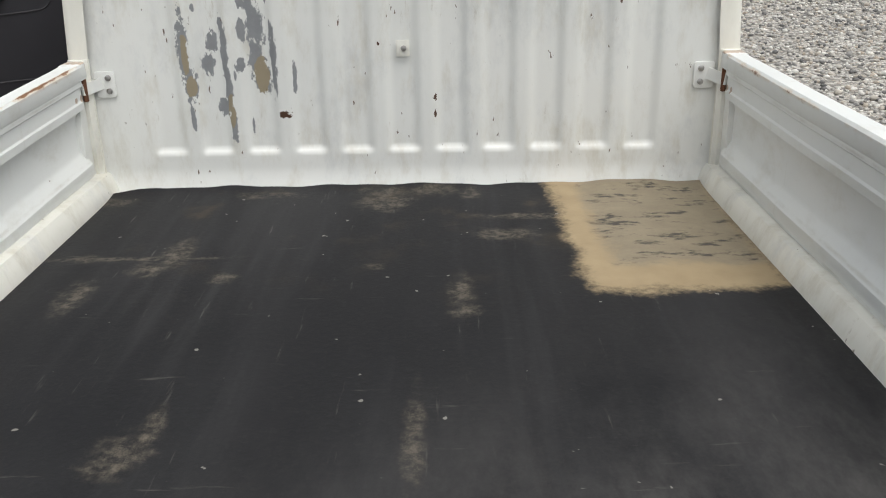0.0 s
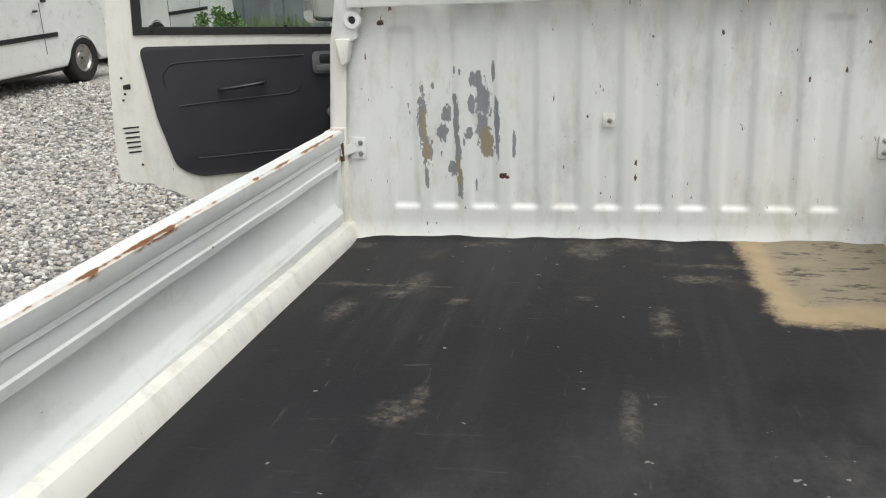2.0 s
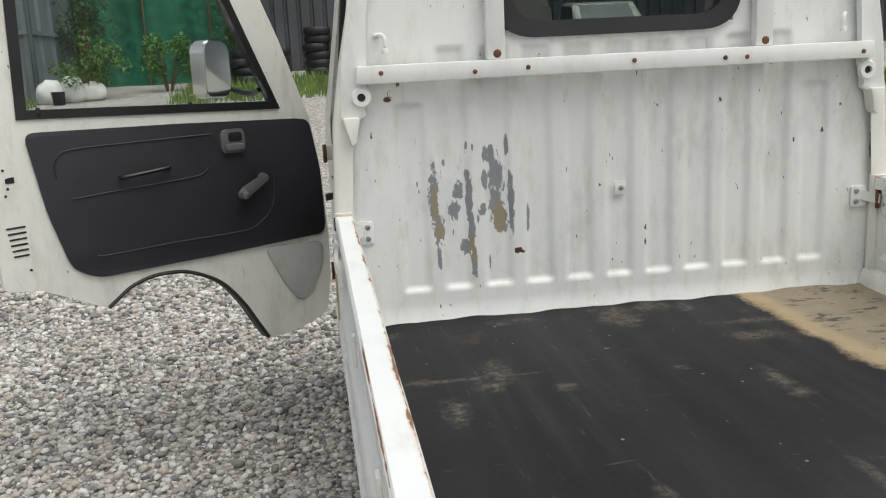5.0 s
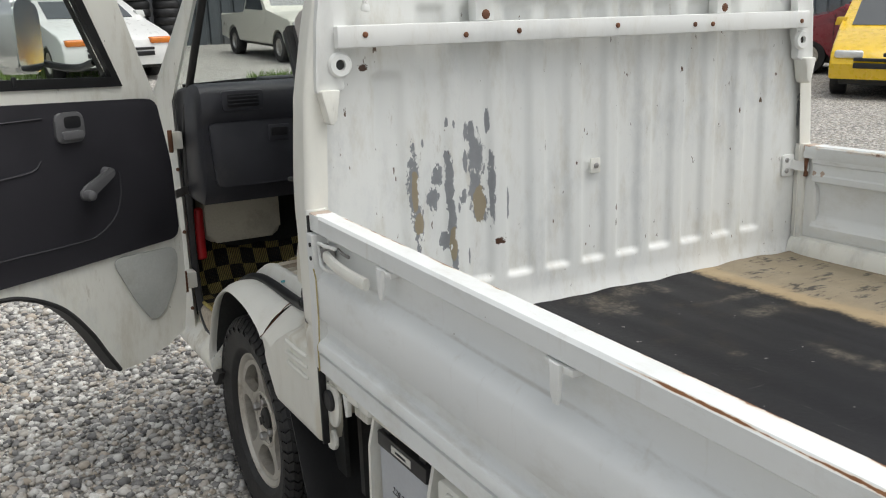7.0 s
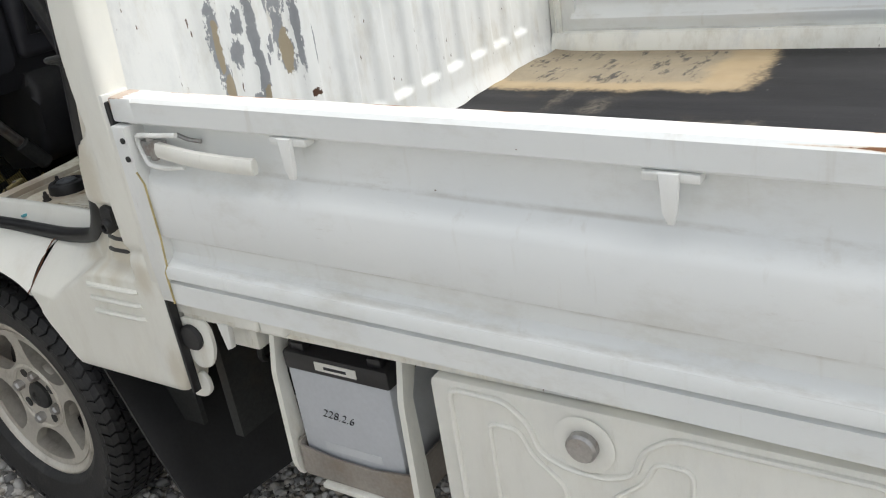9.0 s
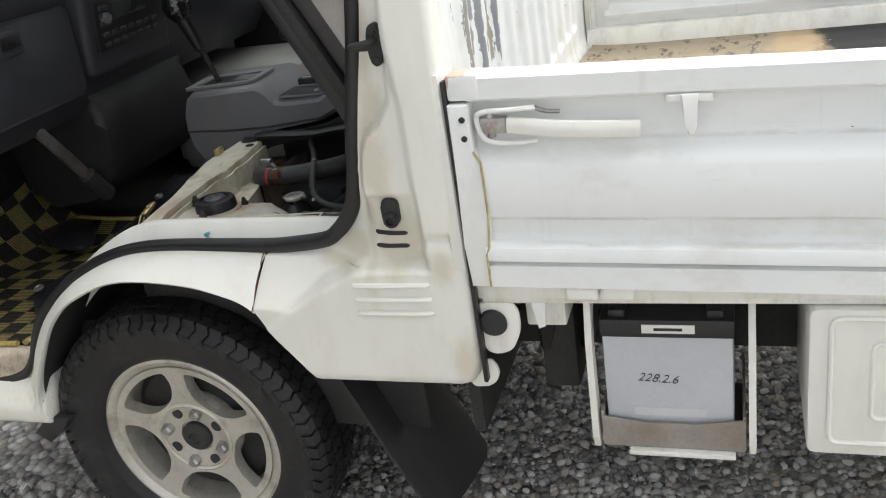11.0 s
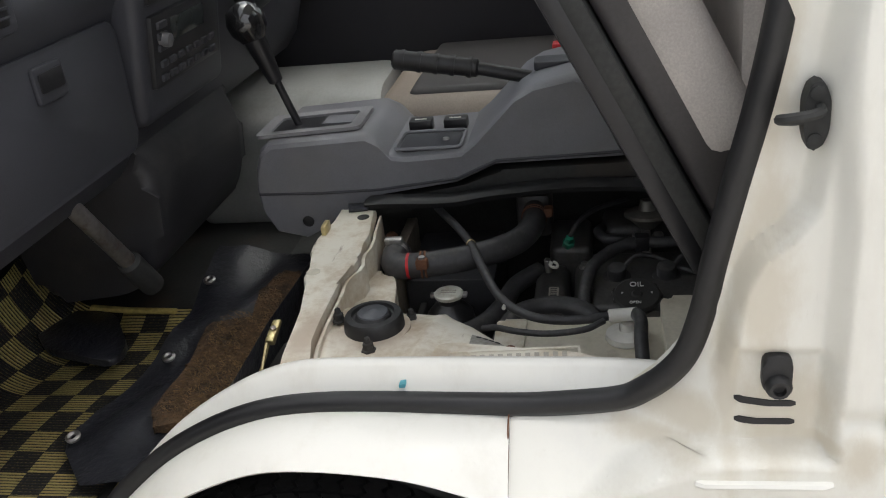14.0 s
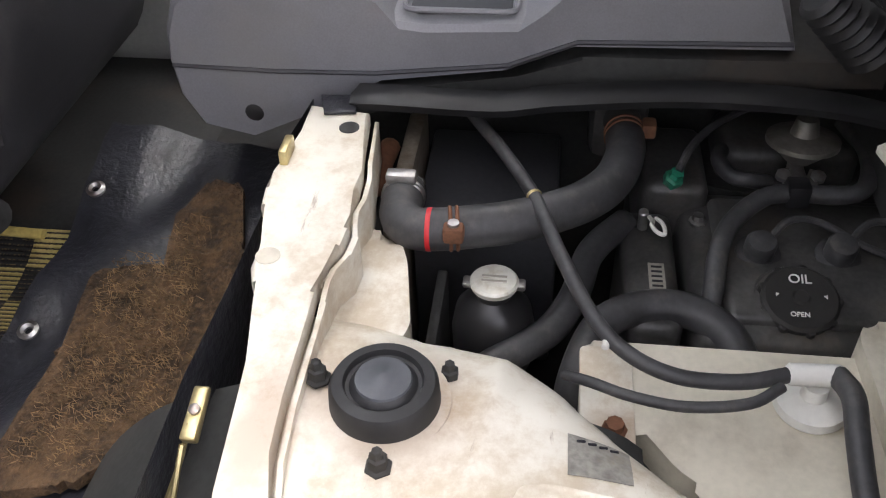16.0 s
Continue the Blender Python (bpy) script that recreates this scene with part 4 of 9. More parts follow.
def bed_mat():
    """Rubber sheet with a wavy front edge."""
    bm = bmesh.new()
    nx, ny = 96, 130
    rows = []
    for j in range(ny + 1):
        v = j / ny
        row = []
        for i in range(nx + 1):
            x = -0.642 + 1.284 * i / nx
            front = -0.012 - 0.010 * (0.5 + 0.5 * math.sin(x * 11 + 0.6)) - (0.03 if x < -0.55 else 0) * (-0.55 - x) / 0.09
            y = front + (-1.925 - front) * v ** 1.25
            d = front - y
            lift = math.exp(-d / 0.03) * (0.004 + 0.005 * (0.5 + 0.5 * math.sin(x * 13 + 1.2)) + 0.002 * math.sin(x * 29))
            z = FLOOR + lift + 0.0018 * noise.noise((x * 5, y * 2.2, 1.0)) + 0.0012 * math.sin(x * 2 * math.pi / 0.102) * 0.8
            row.append((x, y, z))
        rows.append(row)
    loft(bm, rows)
    thicken(bm, -0.004)
    ob = part("rubber_mat", bm, rubber_mat_m, None, "", 60)
    lean(ob, 0.012, 0.002)
    tagged(ob, "dusty black rubber mat with a sandy worn patch", "mat")


bed_mat()


# ---- cab, near side ----
X_OUT = [(0.40, 0.700), (0.94, 0.703), (1.15, 0.690), (1.28, 0.668), (1.41, 0.640), (1.78, 0.57)]


SEAL = [(0.25, 0.668, 0.617), (0.30, 0.662, 0.613), (0.345, 0.659, 0.611), (0.42, 0.660, 0.611), (0.50, 0.661, 0.611), (0.56, 0.660, 0.612), (0.61, 0.655, 0.614), (0.65, 0.646, 0.618), (0.69, 0.631, 0.622), (0.735, 0.608, 0.628), (0.775, 0.580, 0.634), (0.815, 0.545, 0.640), (0.845, 0.503, 0.645), (0.868, 0.455, 0.650), (0.90, 0.420, 0.654)]
JAMB_FRONT = [(0.455, 0.254), (0.50, 0.288), (0.551, 0.328), (0.585, 0.345), (0.652, 0.345), (0.656, 0.300), (0.661, 0.262), (0.67, 0.235), (0.68, 0.216), (0.70, 0.193), (0.716, 0.181), (0.745, 0.164), (0.79, 0.151), (0.842, 0.142), (0.914, 0.127), (0.99, 0.110), (1.07, 0.096), (1.2, 0.078), (1.4, 0.048), (1.78, 0.004)]
SKIRT_TOP = [(-0.03, 0.659), (0.046, 0.659), (0.131, 0.657), (0.158, 0.654), (0.186, 0.641), (0.229, 0.620), (0.275, 0.589), (0.326, 0.551), (0.345, 0.536)]


def ease(v, lo, hi):
    t = min(1.0, max(0.0, (v - lo) / (hi - lo)))
    return t * t * (3 - 2 * t)


def quarter_x(y, z):
    """Outward reach of the cab corner: flush skirt and column, hollowed door jamb between them."""
    xo = lerp_table(X_OUT, z)
    zc = lerp_table(SKIRT_TOP, y)
    edge = [(yy, zz) for zz, yy in JAMB_FRONT if zz > 0.64]
    d = 9.0
    for (ya, za), (yb, zb) in zip(edge, edge[1:]):
        ll = (yb - ya) ** 2 + (zb - za) ** 2
        t = min(1.0, max(0.0, ((y - ya) * (yb - ya) + (z - za) * (zb - za)) / ll))
        d = min(d, math.hypot(y - ya - t * (yb - ya), z - za - t * (zb - za)))
    deep = lerp_table([(0.0, 0.622), (0.03, 0.644), (0.06, 0.666), (0.08, 0.672)], d)
    k = ease(y, 0.18, 0.33)
    wing = 0.611 + 0.0905 * min(1.0, max(0.0, (0.657 - z) / 0.072)) + 0.006 * math.sin(math.pi * min(1.0, max(0.0, (0.657 - z) / 0.072)))
    deep = deep * (1 - k) + wing * k
    if z > 0.70:
        # upper jamb: deep along the seal, a raised field with its own crease nearer the column
        k = ease(z, 0.70, 0.78)
        yc = lerp_table([(0.70, 0.138), (0.795, 0.130), (0.831, 0.124), (0.859, 0.111), (0.880, 0.086), (0.905, 0.068), (1.0, 0.062), (1.8, 0.03)], z)
        field = 0.671 + 0.008 * ease(z, 0.758, 0.772)
        low = lerp_table([(0.70, 0.640), (0.80, 0.650), (1.0, 0.652)], z)
        deep = deep * (1 - k) + k * (low + (field - low) * ease(y, yc + 0.008, yc - 0.010))
    deep = min(deep, xo - 0.004) if z < 1.1 else xo - 0.03
    col = lerp_table([(0.66, 0.041), (0.90, 0.042), (1.0, 0.052), (1.8, 0.02)], z)
    out = ease(y, col + 0.012, col - 0.008)
    dip = 0.007 * math.exp(-((z - 0.703) / 0.010) ** 2) if y < 0.06 else 0.0
    skirt = ease(z, zc + 0.010, zc - 0.006)
    reach = deep + (xo - deep) * max(out, skirt)
    return reach - dip * out * (1 - skirt)


def rear_pillar(s):
    """Rear quarter of the cab: skirt, recess with vents, pillar up to the roof."""
    zs = [0.455, 0.458, 0.464, 0.475, 0.49, 0.505, 0.52, 0.535, 0.551]
    z = 0.558
    while z < 0.93:
        zs.append(round(z, 4))
        z += 0.0035 if z < 0.80 else 0.007
    zs += [0.95, 0.97, 0.99, 1.02, 1.05, 1.1, 1.15, 1.2, 1.28, 1.35, 1.41, 1.55, 1.66, 1.78]
    rows = []
    n = 64
    for z in zs:
        tuck = 0.012 * max(0, (0.470 - z) / 0.015) ** 2
        f = lerp_table(JAMB_FRONT, z)
        rear = lerp_table([(0.455, 0.012), (0.462, -0.004), (0.475, -0.014), (0.50, -0.024), (0.634, -0.027), (0.70, -0.022), (0.94, -0.024), (1.78, -0.020)], z)
        xo = lerp_table(X_OUT, z)
        row = [(xo - 0.045, rear + 0.004), (xo - 0.016, rear), (xo - 0.004, rear + 0.004)]
        for i in range(n + 1):
            y = rear + 0.012 + (f - rear - 0.012) * i / n
            row.append((quarter_x(y, z), y))
        row.append((row[-1][0] - 0.03, f))
        rows.append([(s * (x - tuck), y, z) for x, y in row])
    bm = bmesh.new()
    loft(bm, rows)
    side = part("rear_quarter", bm, paint_quarter, truck, "white cab corner with skirt, vents and ridges", 50)
    for k in range(3):
        z = 0.634 - 0.0235 * k
        bm = sweep(bmesh.new(), [(s * 0.6990, 0.160, z), (s * 0.7022, 0.154, z), (s * 0.7022, 0.046, z + 0.001), (s * 0.6990, 0.040, z + 0.001)], circle(0.0055, 8, 0.0045), smooth=False)
        part("ridge", bm, paint_clean, side)
    for z in (0.707, 0.6865):
        # the slot follows the pressed surface
        bm = bmesh.new()
        rows = []
        for j in range(13):
            y = 0.070 + 0.054 * j / 12
            half = 0.0031 * (0.45 if j in (0, 12) else 1.0)
            rows.append([bm.verts.new((s * (quarter_x(y, z + dz) + dx), y, z + dz)) for dz, dx in ((-half, -0.006), (-half, 0.0016), (half, 0.0016), (half, -0.006))])
        for ra, rb in zip(rows, rows[1:]):
            for q in range(3):
                bm.faces.new((ra[q], rb[q], rb[q + 1], ra[q + 1]))
        bm.faces.new(rows[0])
        bm.faces.new(rows[-1])
        bmesh.ops.recalc_face_normals(bm, faces=bm.faces)
        part("vent_slot", bm, black_m, side, "black vent slot")
    stop = part("door_stop", prism(bmesh.new(), rounded([(0.076, 0.722), (0.102, 0.722), (0.102, 0.764), (0.076, 0.764)], 0.012, 4), "x", s * 0.664, s * 0.681, 0.003), rubber_m, side, "black rubber door bumper")
    revolve_bm = revolve(bmesh.new(), [(0.012, 0), (0.012, 0.008), (0.009, 0.013), (0.006, 0.013), (0.005, 0.008)], (s * 0.677, 0.088, 0.732), (s, 0, 0), 16)
    part("bumper_tip", revolve_bm, rubber_m, stop)
    if s < 0:
        bm = prism(bmesh.new(), rounded([(0.060, 0.972), (0.066, 0.956), (0.076, 0.956), (0.080, 0.972), (0.080, 0.998), (0.075, 1.013), (0.066, 1.013), (0.060, 0.998)], 0.006, 4), "x", -0.674, -0.655, 0.003)
        strike = part("striker", bm, under_m, side, "dark steel door striker plate")
        tube_bm = tube(bmesh.new(), [(-0.664, 0.068, 0.992), (-0.684, 0.070, 0.992), (-0.690, 0.080, 0.991), (-0.689, 0.094, 0.989), (-0.684, 0.100, 0.987), (-0.676, 0.098, 0.984), (-0.672, 0.086, 0.982), (-0.664, 0.072, 0.981)], 0.0045, 8)
        part("striker_loop", tube_bm, under_m, strike, "bent steel striker loop")
        for z in (0.965, 1.004):
            part("screw", revolve(bmesh.new(), [(0.006, 0), (0.006, 0.002), (0.003, 0.003)], (-0.674, 0.071, z), (-1, 0, 0), 12), under_m, strike)
        # rubber plug and bracket behind the skirt
        bm = prism(bmesh.new(), rounded([(-0.022, 0.60), (-0.085, 0.60), (-0.088, 0.555), (-0.070, 0.515), (-0.03, 0.512)], 0.016, 4), "x", -0.690, -0.684, 0.002)
        br = part("mount_bracket", bm, paint_grubby, truck, "grubby white bracket with a rubber plug")
        part("rubber_plug", revolve(bmesh.new(), [(0.021, 0), (0.022, 0.004), (0.019, 0.008), (0.004, 0.009)], (-0.690, -0.047, 0.568), (-1, 0, 0), 20), rubber_m, br, "round black rubber plug")
        part("skirt_flange", prism(bmesh.new(), rounded([(0.01, 0.47), (-0.032, 0.50), (-0.045, 0.475), (-0.034, 0.452), (0.0, 0.446)], 0.010, 3), "x", -0.684, -0.676, 0.002), paint_grubby, truck, "rusty folded flange")
    return side


rear_pillar(-1)
rear_pillar(1)

ARCH = [(0.345, 0.585), (0.362, 0.600), (0.39, 0.613), (0.455, 0.632), (0.548, 0.641), (0.62, 0.634), (0.70, 0.600), (0.745, 0.565), (0.778, 0.526), (0.81, 0.475), (0.835, 0.43), (0.848, 0.39), (0.845, 0.35)]


def along(curve, n):
    pts = smooth_path([(a, b, 0) for a, b in curve], 10)
    ln = [0.0]
    for p, q in zip(pts, pts[1:]):
        ln.append(ln[-1] + (q - p).length)
    out = []
    for i in range(n + 1):
        t = ln[-1] * i / n
        j = max(k for k in range(len(ln)) if ln[k] <= t + 1e-9)
        j = min(j, len(pts) - 2)
        f = (t - ln[j]) / max(1e-9, ln[j + 1] - ln[j])
        p = pts[j].lerp(pts[j + 1], f)
        out.append((p.x, p.y))
    return out


def fender(s):
    """Wheel-arch panel that slopes from the door seal out and down to the arch lip."""
    n = 60
    top = along([(y, z) for y, z, x in SEAL[2:]], n)
    reach = [(y, x) for y, z, x in SEAL]
    low = along(ARCH, n)
    rows = []
    for (yt, zt), (yl, zl) in zip(top, low):
        x0 = lerp_table(reach, yt) - 0.004
        row = []
        for f in (0, 0.08, 0.18, 0.32, 0.48, 0.64, 0.80, 0.92, 0.98, 1.0):
            x = x0 + (0.7015 - x0) * f + 0.006 * math.sin(math.pi * f)
            row.append((s * x, yt + (yl - yt) * f, zt - 0.004 + (zl - zt + 0.004) * f + 0.012 * math.sin(math.pi * f)))
        row.append((s * 0.698, yl, zl - 0.004))
        row.append((s * 0.690, yl, zl - 0.003))
        row.append((s * 0.680, yl * 0.995 + 0.003, zl + 0.006))
        rows.append(row)
    bm = bmesh.new()
    loft(bm, rows)
    f = part("front_wing", bm, paint_clean, truck, "white wheel-arch wing, scuffed with a fine crack", 60)
    # panel seam
    bm = sweep(bmesh.new(), [(s * 0.612, 0.345, 0.658), (s * 0.628, 0.346, 0.653), (s * 0.648, 0.346, 0.638), (s * 0.668, 0.346, 0.619), (s * 0.688, 0.346, 0.600), (s * 0.7022, 0.346, 0.587)], circle(0.0010, 6))
    part("seam_crack", bm, rust_m, f, "rusty panel seam")
    # inner sill: from the seal inward and up to the engine bay
    rows = []
    for (yt, zt), (y2, z2) in zip(along([(y, z) for y, z, x in SEAL], n), along([(0.17, 0.690), (0.25, 0.696), (0.40, 0.698), (0.52, 0.698), (0.585, 0.695), (0.64, 0.680), (0.71, 0.642), (0.77, 0.596), (0.82, 0.540), (0.85, 0.470), (0.90, 0.430)], n)):
        x0 = lerp_table(reach, yt)
        xi = 0.580 + 0.4 * max(0.0, x0 - 0.614)
        rows.append([(s * (x0 + 0.004), yt, zt - 0.003), (s * (x0 - 0.010), yt, zt + 0.003), (s * (xi + 0.014), yt * 0.6 + y2 * 0.4, zt * 0.65 + z2 * 0.35), (s * (xi + 0.006), yt * 0.2 + y2 * 0.8, zt * 0.15 + z2 * 0.85), (s * xi, y2, z2), (s * (xi - 0.008), y2, z2 - 0.001), (s * (xi - 0.011), y2, z2 - 0.008), (s * (xi - 0.012), y2, z2 - 0.06)])
    bm = bmesh.new()
    loft(bm, rows)
    sill = part("inner_sill", bm, paint_clean, truck, "white painted inner door sill", 60)
    if s < 0:
        part("blue_mark", prism(bmesh.new(), rounded([(0.460, 0.675), (0.467, 0.6745), (0.467, 0.679), (0.460, 0.680)], 0.0008, 2), "x", -0.6005, -0.590), surface("blue_crayon", (0.10, 0.36, 0.42), 0.7), sill, "small blue paint mark")
    return f


fender(-1)
fender(1)


def door_seal():
    """Rubber weatherstrip round the passenger door opening."""
    pts = [(-0.612, 0.004, 1.62), (-0.628, 0.046, 1.40), (-0.640, 0.078, 1.20), (-0.645, 0.096, 1.07), (-0.645, 0.110, 0.99), (-0.643, 0.127, 0.914), (-0.642, 0.142, 0.842), (-0.640, 0.151, 0.79), (-0.637, 0.164, 0.745), (-0.632, 0.181, 0.716), (-0.625, 0.204, 0.692), (-0.619, 0.232, 0.675)]
    pts += [(-x, y, z + 0.002) for y, z, x in SEAL[1:]] + [(-0.654, 0.96, 0.405), (-0.654, 1.02, 0.412), (-0.654, 1.07, 0.45), (-0.654, 1.095, 0.52), (-0.654, 1.105, 0.62), (-0.652, 1.10, 0.80), (-0.648, 1.07, 1.0), (-0.64, 1.02, 1.12), (-0.615, 0.82, 1.42), (-0.60, 0.70, 1.60)]
    bm = sweep(bmesh.new(), pts, [(0.010, -0.008), (0.013, 0.0), (0.009, 0.010), (0.0, 0.013), (-0.010, 0.009), (-0.013, 0.0), (-0.010, -0.008)], 6, up=(-1, 0, 0))
    part("door_seal", bm, seal_m, truck, "black rubber door weatherstrip", 60)


door_seal()


def cab_shell():
    """Roof, front, far side and floor that close the cab."""
    bm = bmesh.new()
    box(bm, -0.58, 0.58, -0.01, 0.72, 1.765, 1.80, 0.012)
    part("roof", bm, paint_clean, truck, "white cab roof")
    part("front_panel", one_box(-0.675, 0.675, 1.30, 1.36, 0.34, 1.10, 0.015), paint_clean, truck, "white cab front panel")
    part("bumper", one_box(-0.69, 0.69, 1.35, 1.43, 0.30, 0.46, 0.02), paint_clean, truck, "white front bumper")
    part("cab_floor", one_box(-0.655, 0.655, 0.86, 1.30, 0.42, 0.468, 0.004), under_m, truck, "black cab floor")
    part("centre_floor", one_box(-0.57, 0.66, 0.68, 0.86, 0.40, 0.49, 0.004), under_m, truck, "black cab floor step")
    for s in (-1, 1):
        bm = bmesh.new()
        loft(bm, [[(s * x, y, z) for x, y in ((0.66, 1.13), (0.675, 1.10), (0.682, 1.125), (0.690, 1.20), (0.690, 1.31))] for z in (0.35, 0.6, 0.8, 1.0, 1.09)] + [[(s * (x - 0.035), y - 0.20, 1.40) for x, y in ((0.655, 1.08), (0.67, 1.055), (0.678, 1.07), (0.682, 1.12), (0.675, 1.14))], [(s * (x - 0.085), y - 0.42, 1.78) for x, y in ((0.655, 1.08), (0.67, 1.055), (0.678, 1.07), (0.682, 1.12), (0.675, 1.14))]])
        thicken(bm, 0.004)
        pil = part("windscreen_pillar", bm, paint_grubby, truck, "white windscreen pillar with door hinges")
        if s < 0:
            for z in (0.56, 0.98):
                h = part("hinge", one_box(-0.705, -0.665, 1.055, 1.10, z - 0.025, z + 0.025, 0.004), paint_grubby, pil, "white steel door hinge")
                part("hinge_pin", rod(bmesh.new(), (-0.702, 1.05, z - 0.032), (-0.702, 1.05, z + 0.032), 0.007), rust_m, h, "rusty hinge pin")
            part("check_link", sweep(bmesh.new(), [(-0.66, 1.08, 0.83), (-0.69, 1.045, 0.83), (-0.71, 1.02, 0.83)], [(-0.002, -0.012), (0.002, -0.012), (0.002, 0.012), (-0.002, 0.012)], smooth=False), steel_m, pil, "steel door check link")
            for z in (0.46, 0.70, 0.89):
                part("screw", revolve(bmesh.new(), [(0.006, 0), (0.005, 0.003)], (-0.678, 1.10, z), (-0.7, -0.7, 0), 10), rust_m, pil)
        # sill step under the door
        bm = prism(bmesh.new(), rounded([(s * 0.70, 0.335), (s * 0.70, 0.372), (s * 0.675, 0.395), (s * 0.655, 0.425), (s * 0.60, 0.43), (s * 0.60, 0.335)], 0.012, 3), "y", 0.842, 1.31, 0.003)
        part("sill_cover", prism(bmesh.new(), rounded([(s * 0.640, 0.466), (s * 0.640, 0.474), (s * 0.652, 0.474), (s * 0.662, 0.462), (s * 0.662, 0.395), (s * 0.652, 0.395)], 0.005, 3), "y", 0.865, 1.10, 0.002), worn_sill_m, truck, "worn cream door sill edge, brown with dirt")
        part("sill_step", bm, paint_sill, truck, "worn cream-white door sill step")
    sc = part("windscreen", bmesh_quad([(-0.63, 1.27, 1.09), (0.63, 1.27, 1.09), (0.545, 0.70, 1.765), (-0.545, 0.70, 1.765)], 0.005), glass_m, truck, "clear windscreen glass")
    sc.visible_shadow = False
    wip = part("wiper", sweep(bmesh.new(), [(-0.60, 1.262, 1.118), (-0.35, 1.262, 1.126), (-0.05, 1.263, 1.122)], [(-0.004, -0.012), (0.004, -0.012), (0.004, 0.012), (-0.004, 0.012)]), black_m, truck, "black wiper blade")
    # closed far door
    bm = prism(bmesh.new(), [(1.10, 0.40), (1.10, 1.10), (0.06, 1.14), (0.10, 0.74), (0.20, 0.70), (0.60, 0.68), (0.82, 0.52), (0.86, 0.40)], "x", 0.655, 0.69, 0.006)
    far = part("driver_door", bm, paint_clean, truck, "white driver door, closed")
    part("door_trim", prism(bmesh.new(), rounded([(1.06, 0.55), (1.06, 1.09), (0.14, 1.10), (0.18, 0.76), (0.58, 0.72), (0.84, 0.55)], 0.05, 4), "x", 0.640, 0.656, 0.004), trim_m, far, "charcoal vinyl door trim")
    g = part("window_pane", bmesh_quad([(0.665, 0.12, 1.13), (0.665, 1.03, 1.11), (0.60, 0.74, 1.70), (0.58, 0.05, 1.72)], 0.004), tinted_m, far)
    g.visible_shadow = False
    bm = prism(bmesh.new(), rounded([(0.34, 0.45), (0.66, 0.45), (0.66, 0.75), (0.42, 0.74), (0.36, 0.68)], 0.05, 5), "y", 0.70, 1.14, 0.04, 4)
    part("far_wheelhouse", bm, grey_paint_m, truck, "pale grey painted wheelhouse")


def bmesh_quad(pts, t):
    bm = bmesh.new()
    vs = [bm.verts.new(p) for p in pts]
    bm.faces.new(vs)
    return thicken(bm, t)


cab_shell()


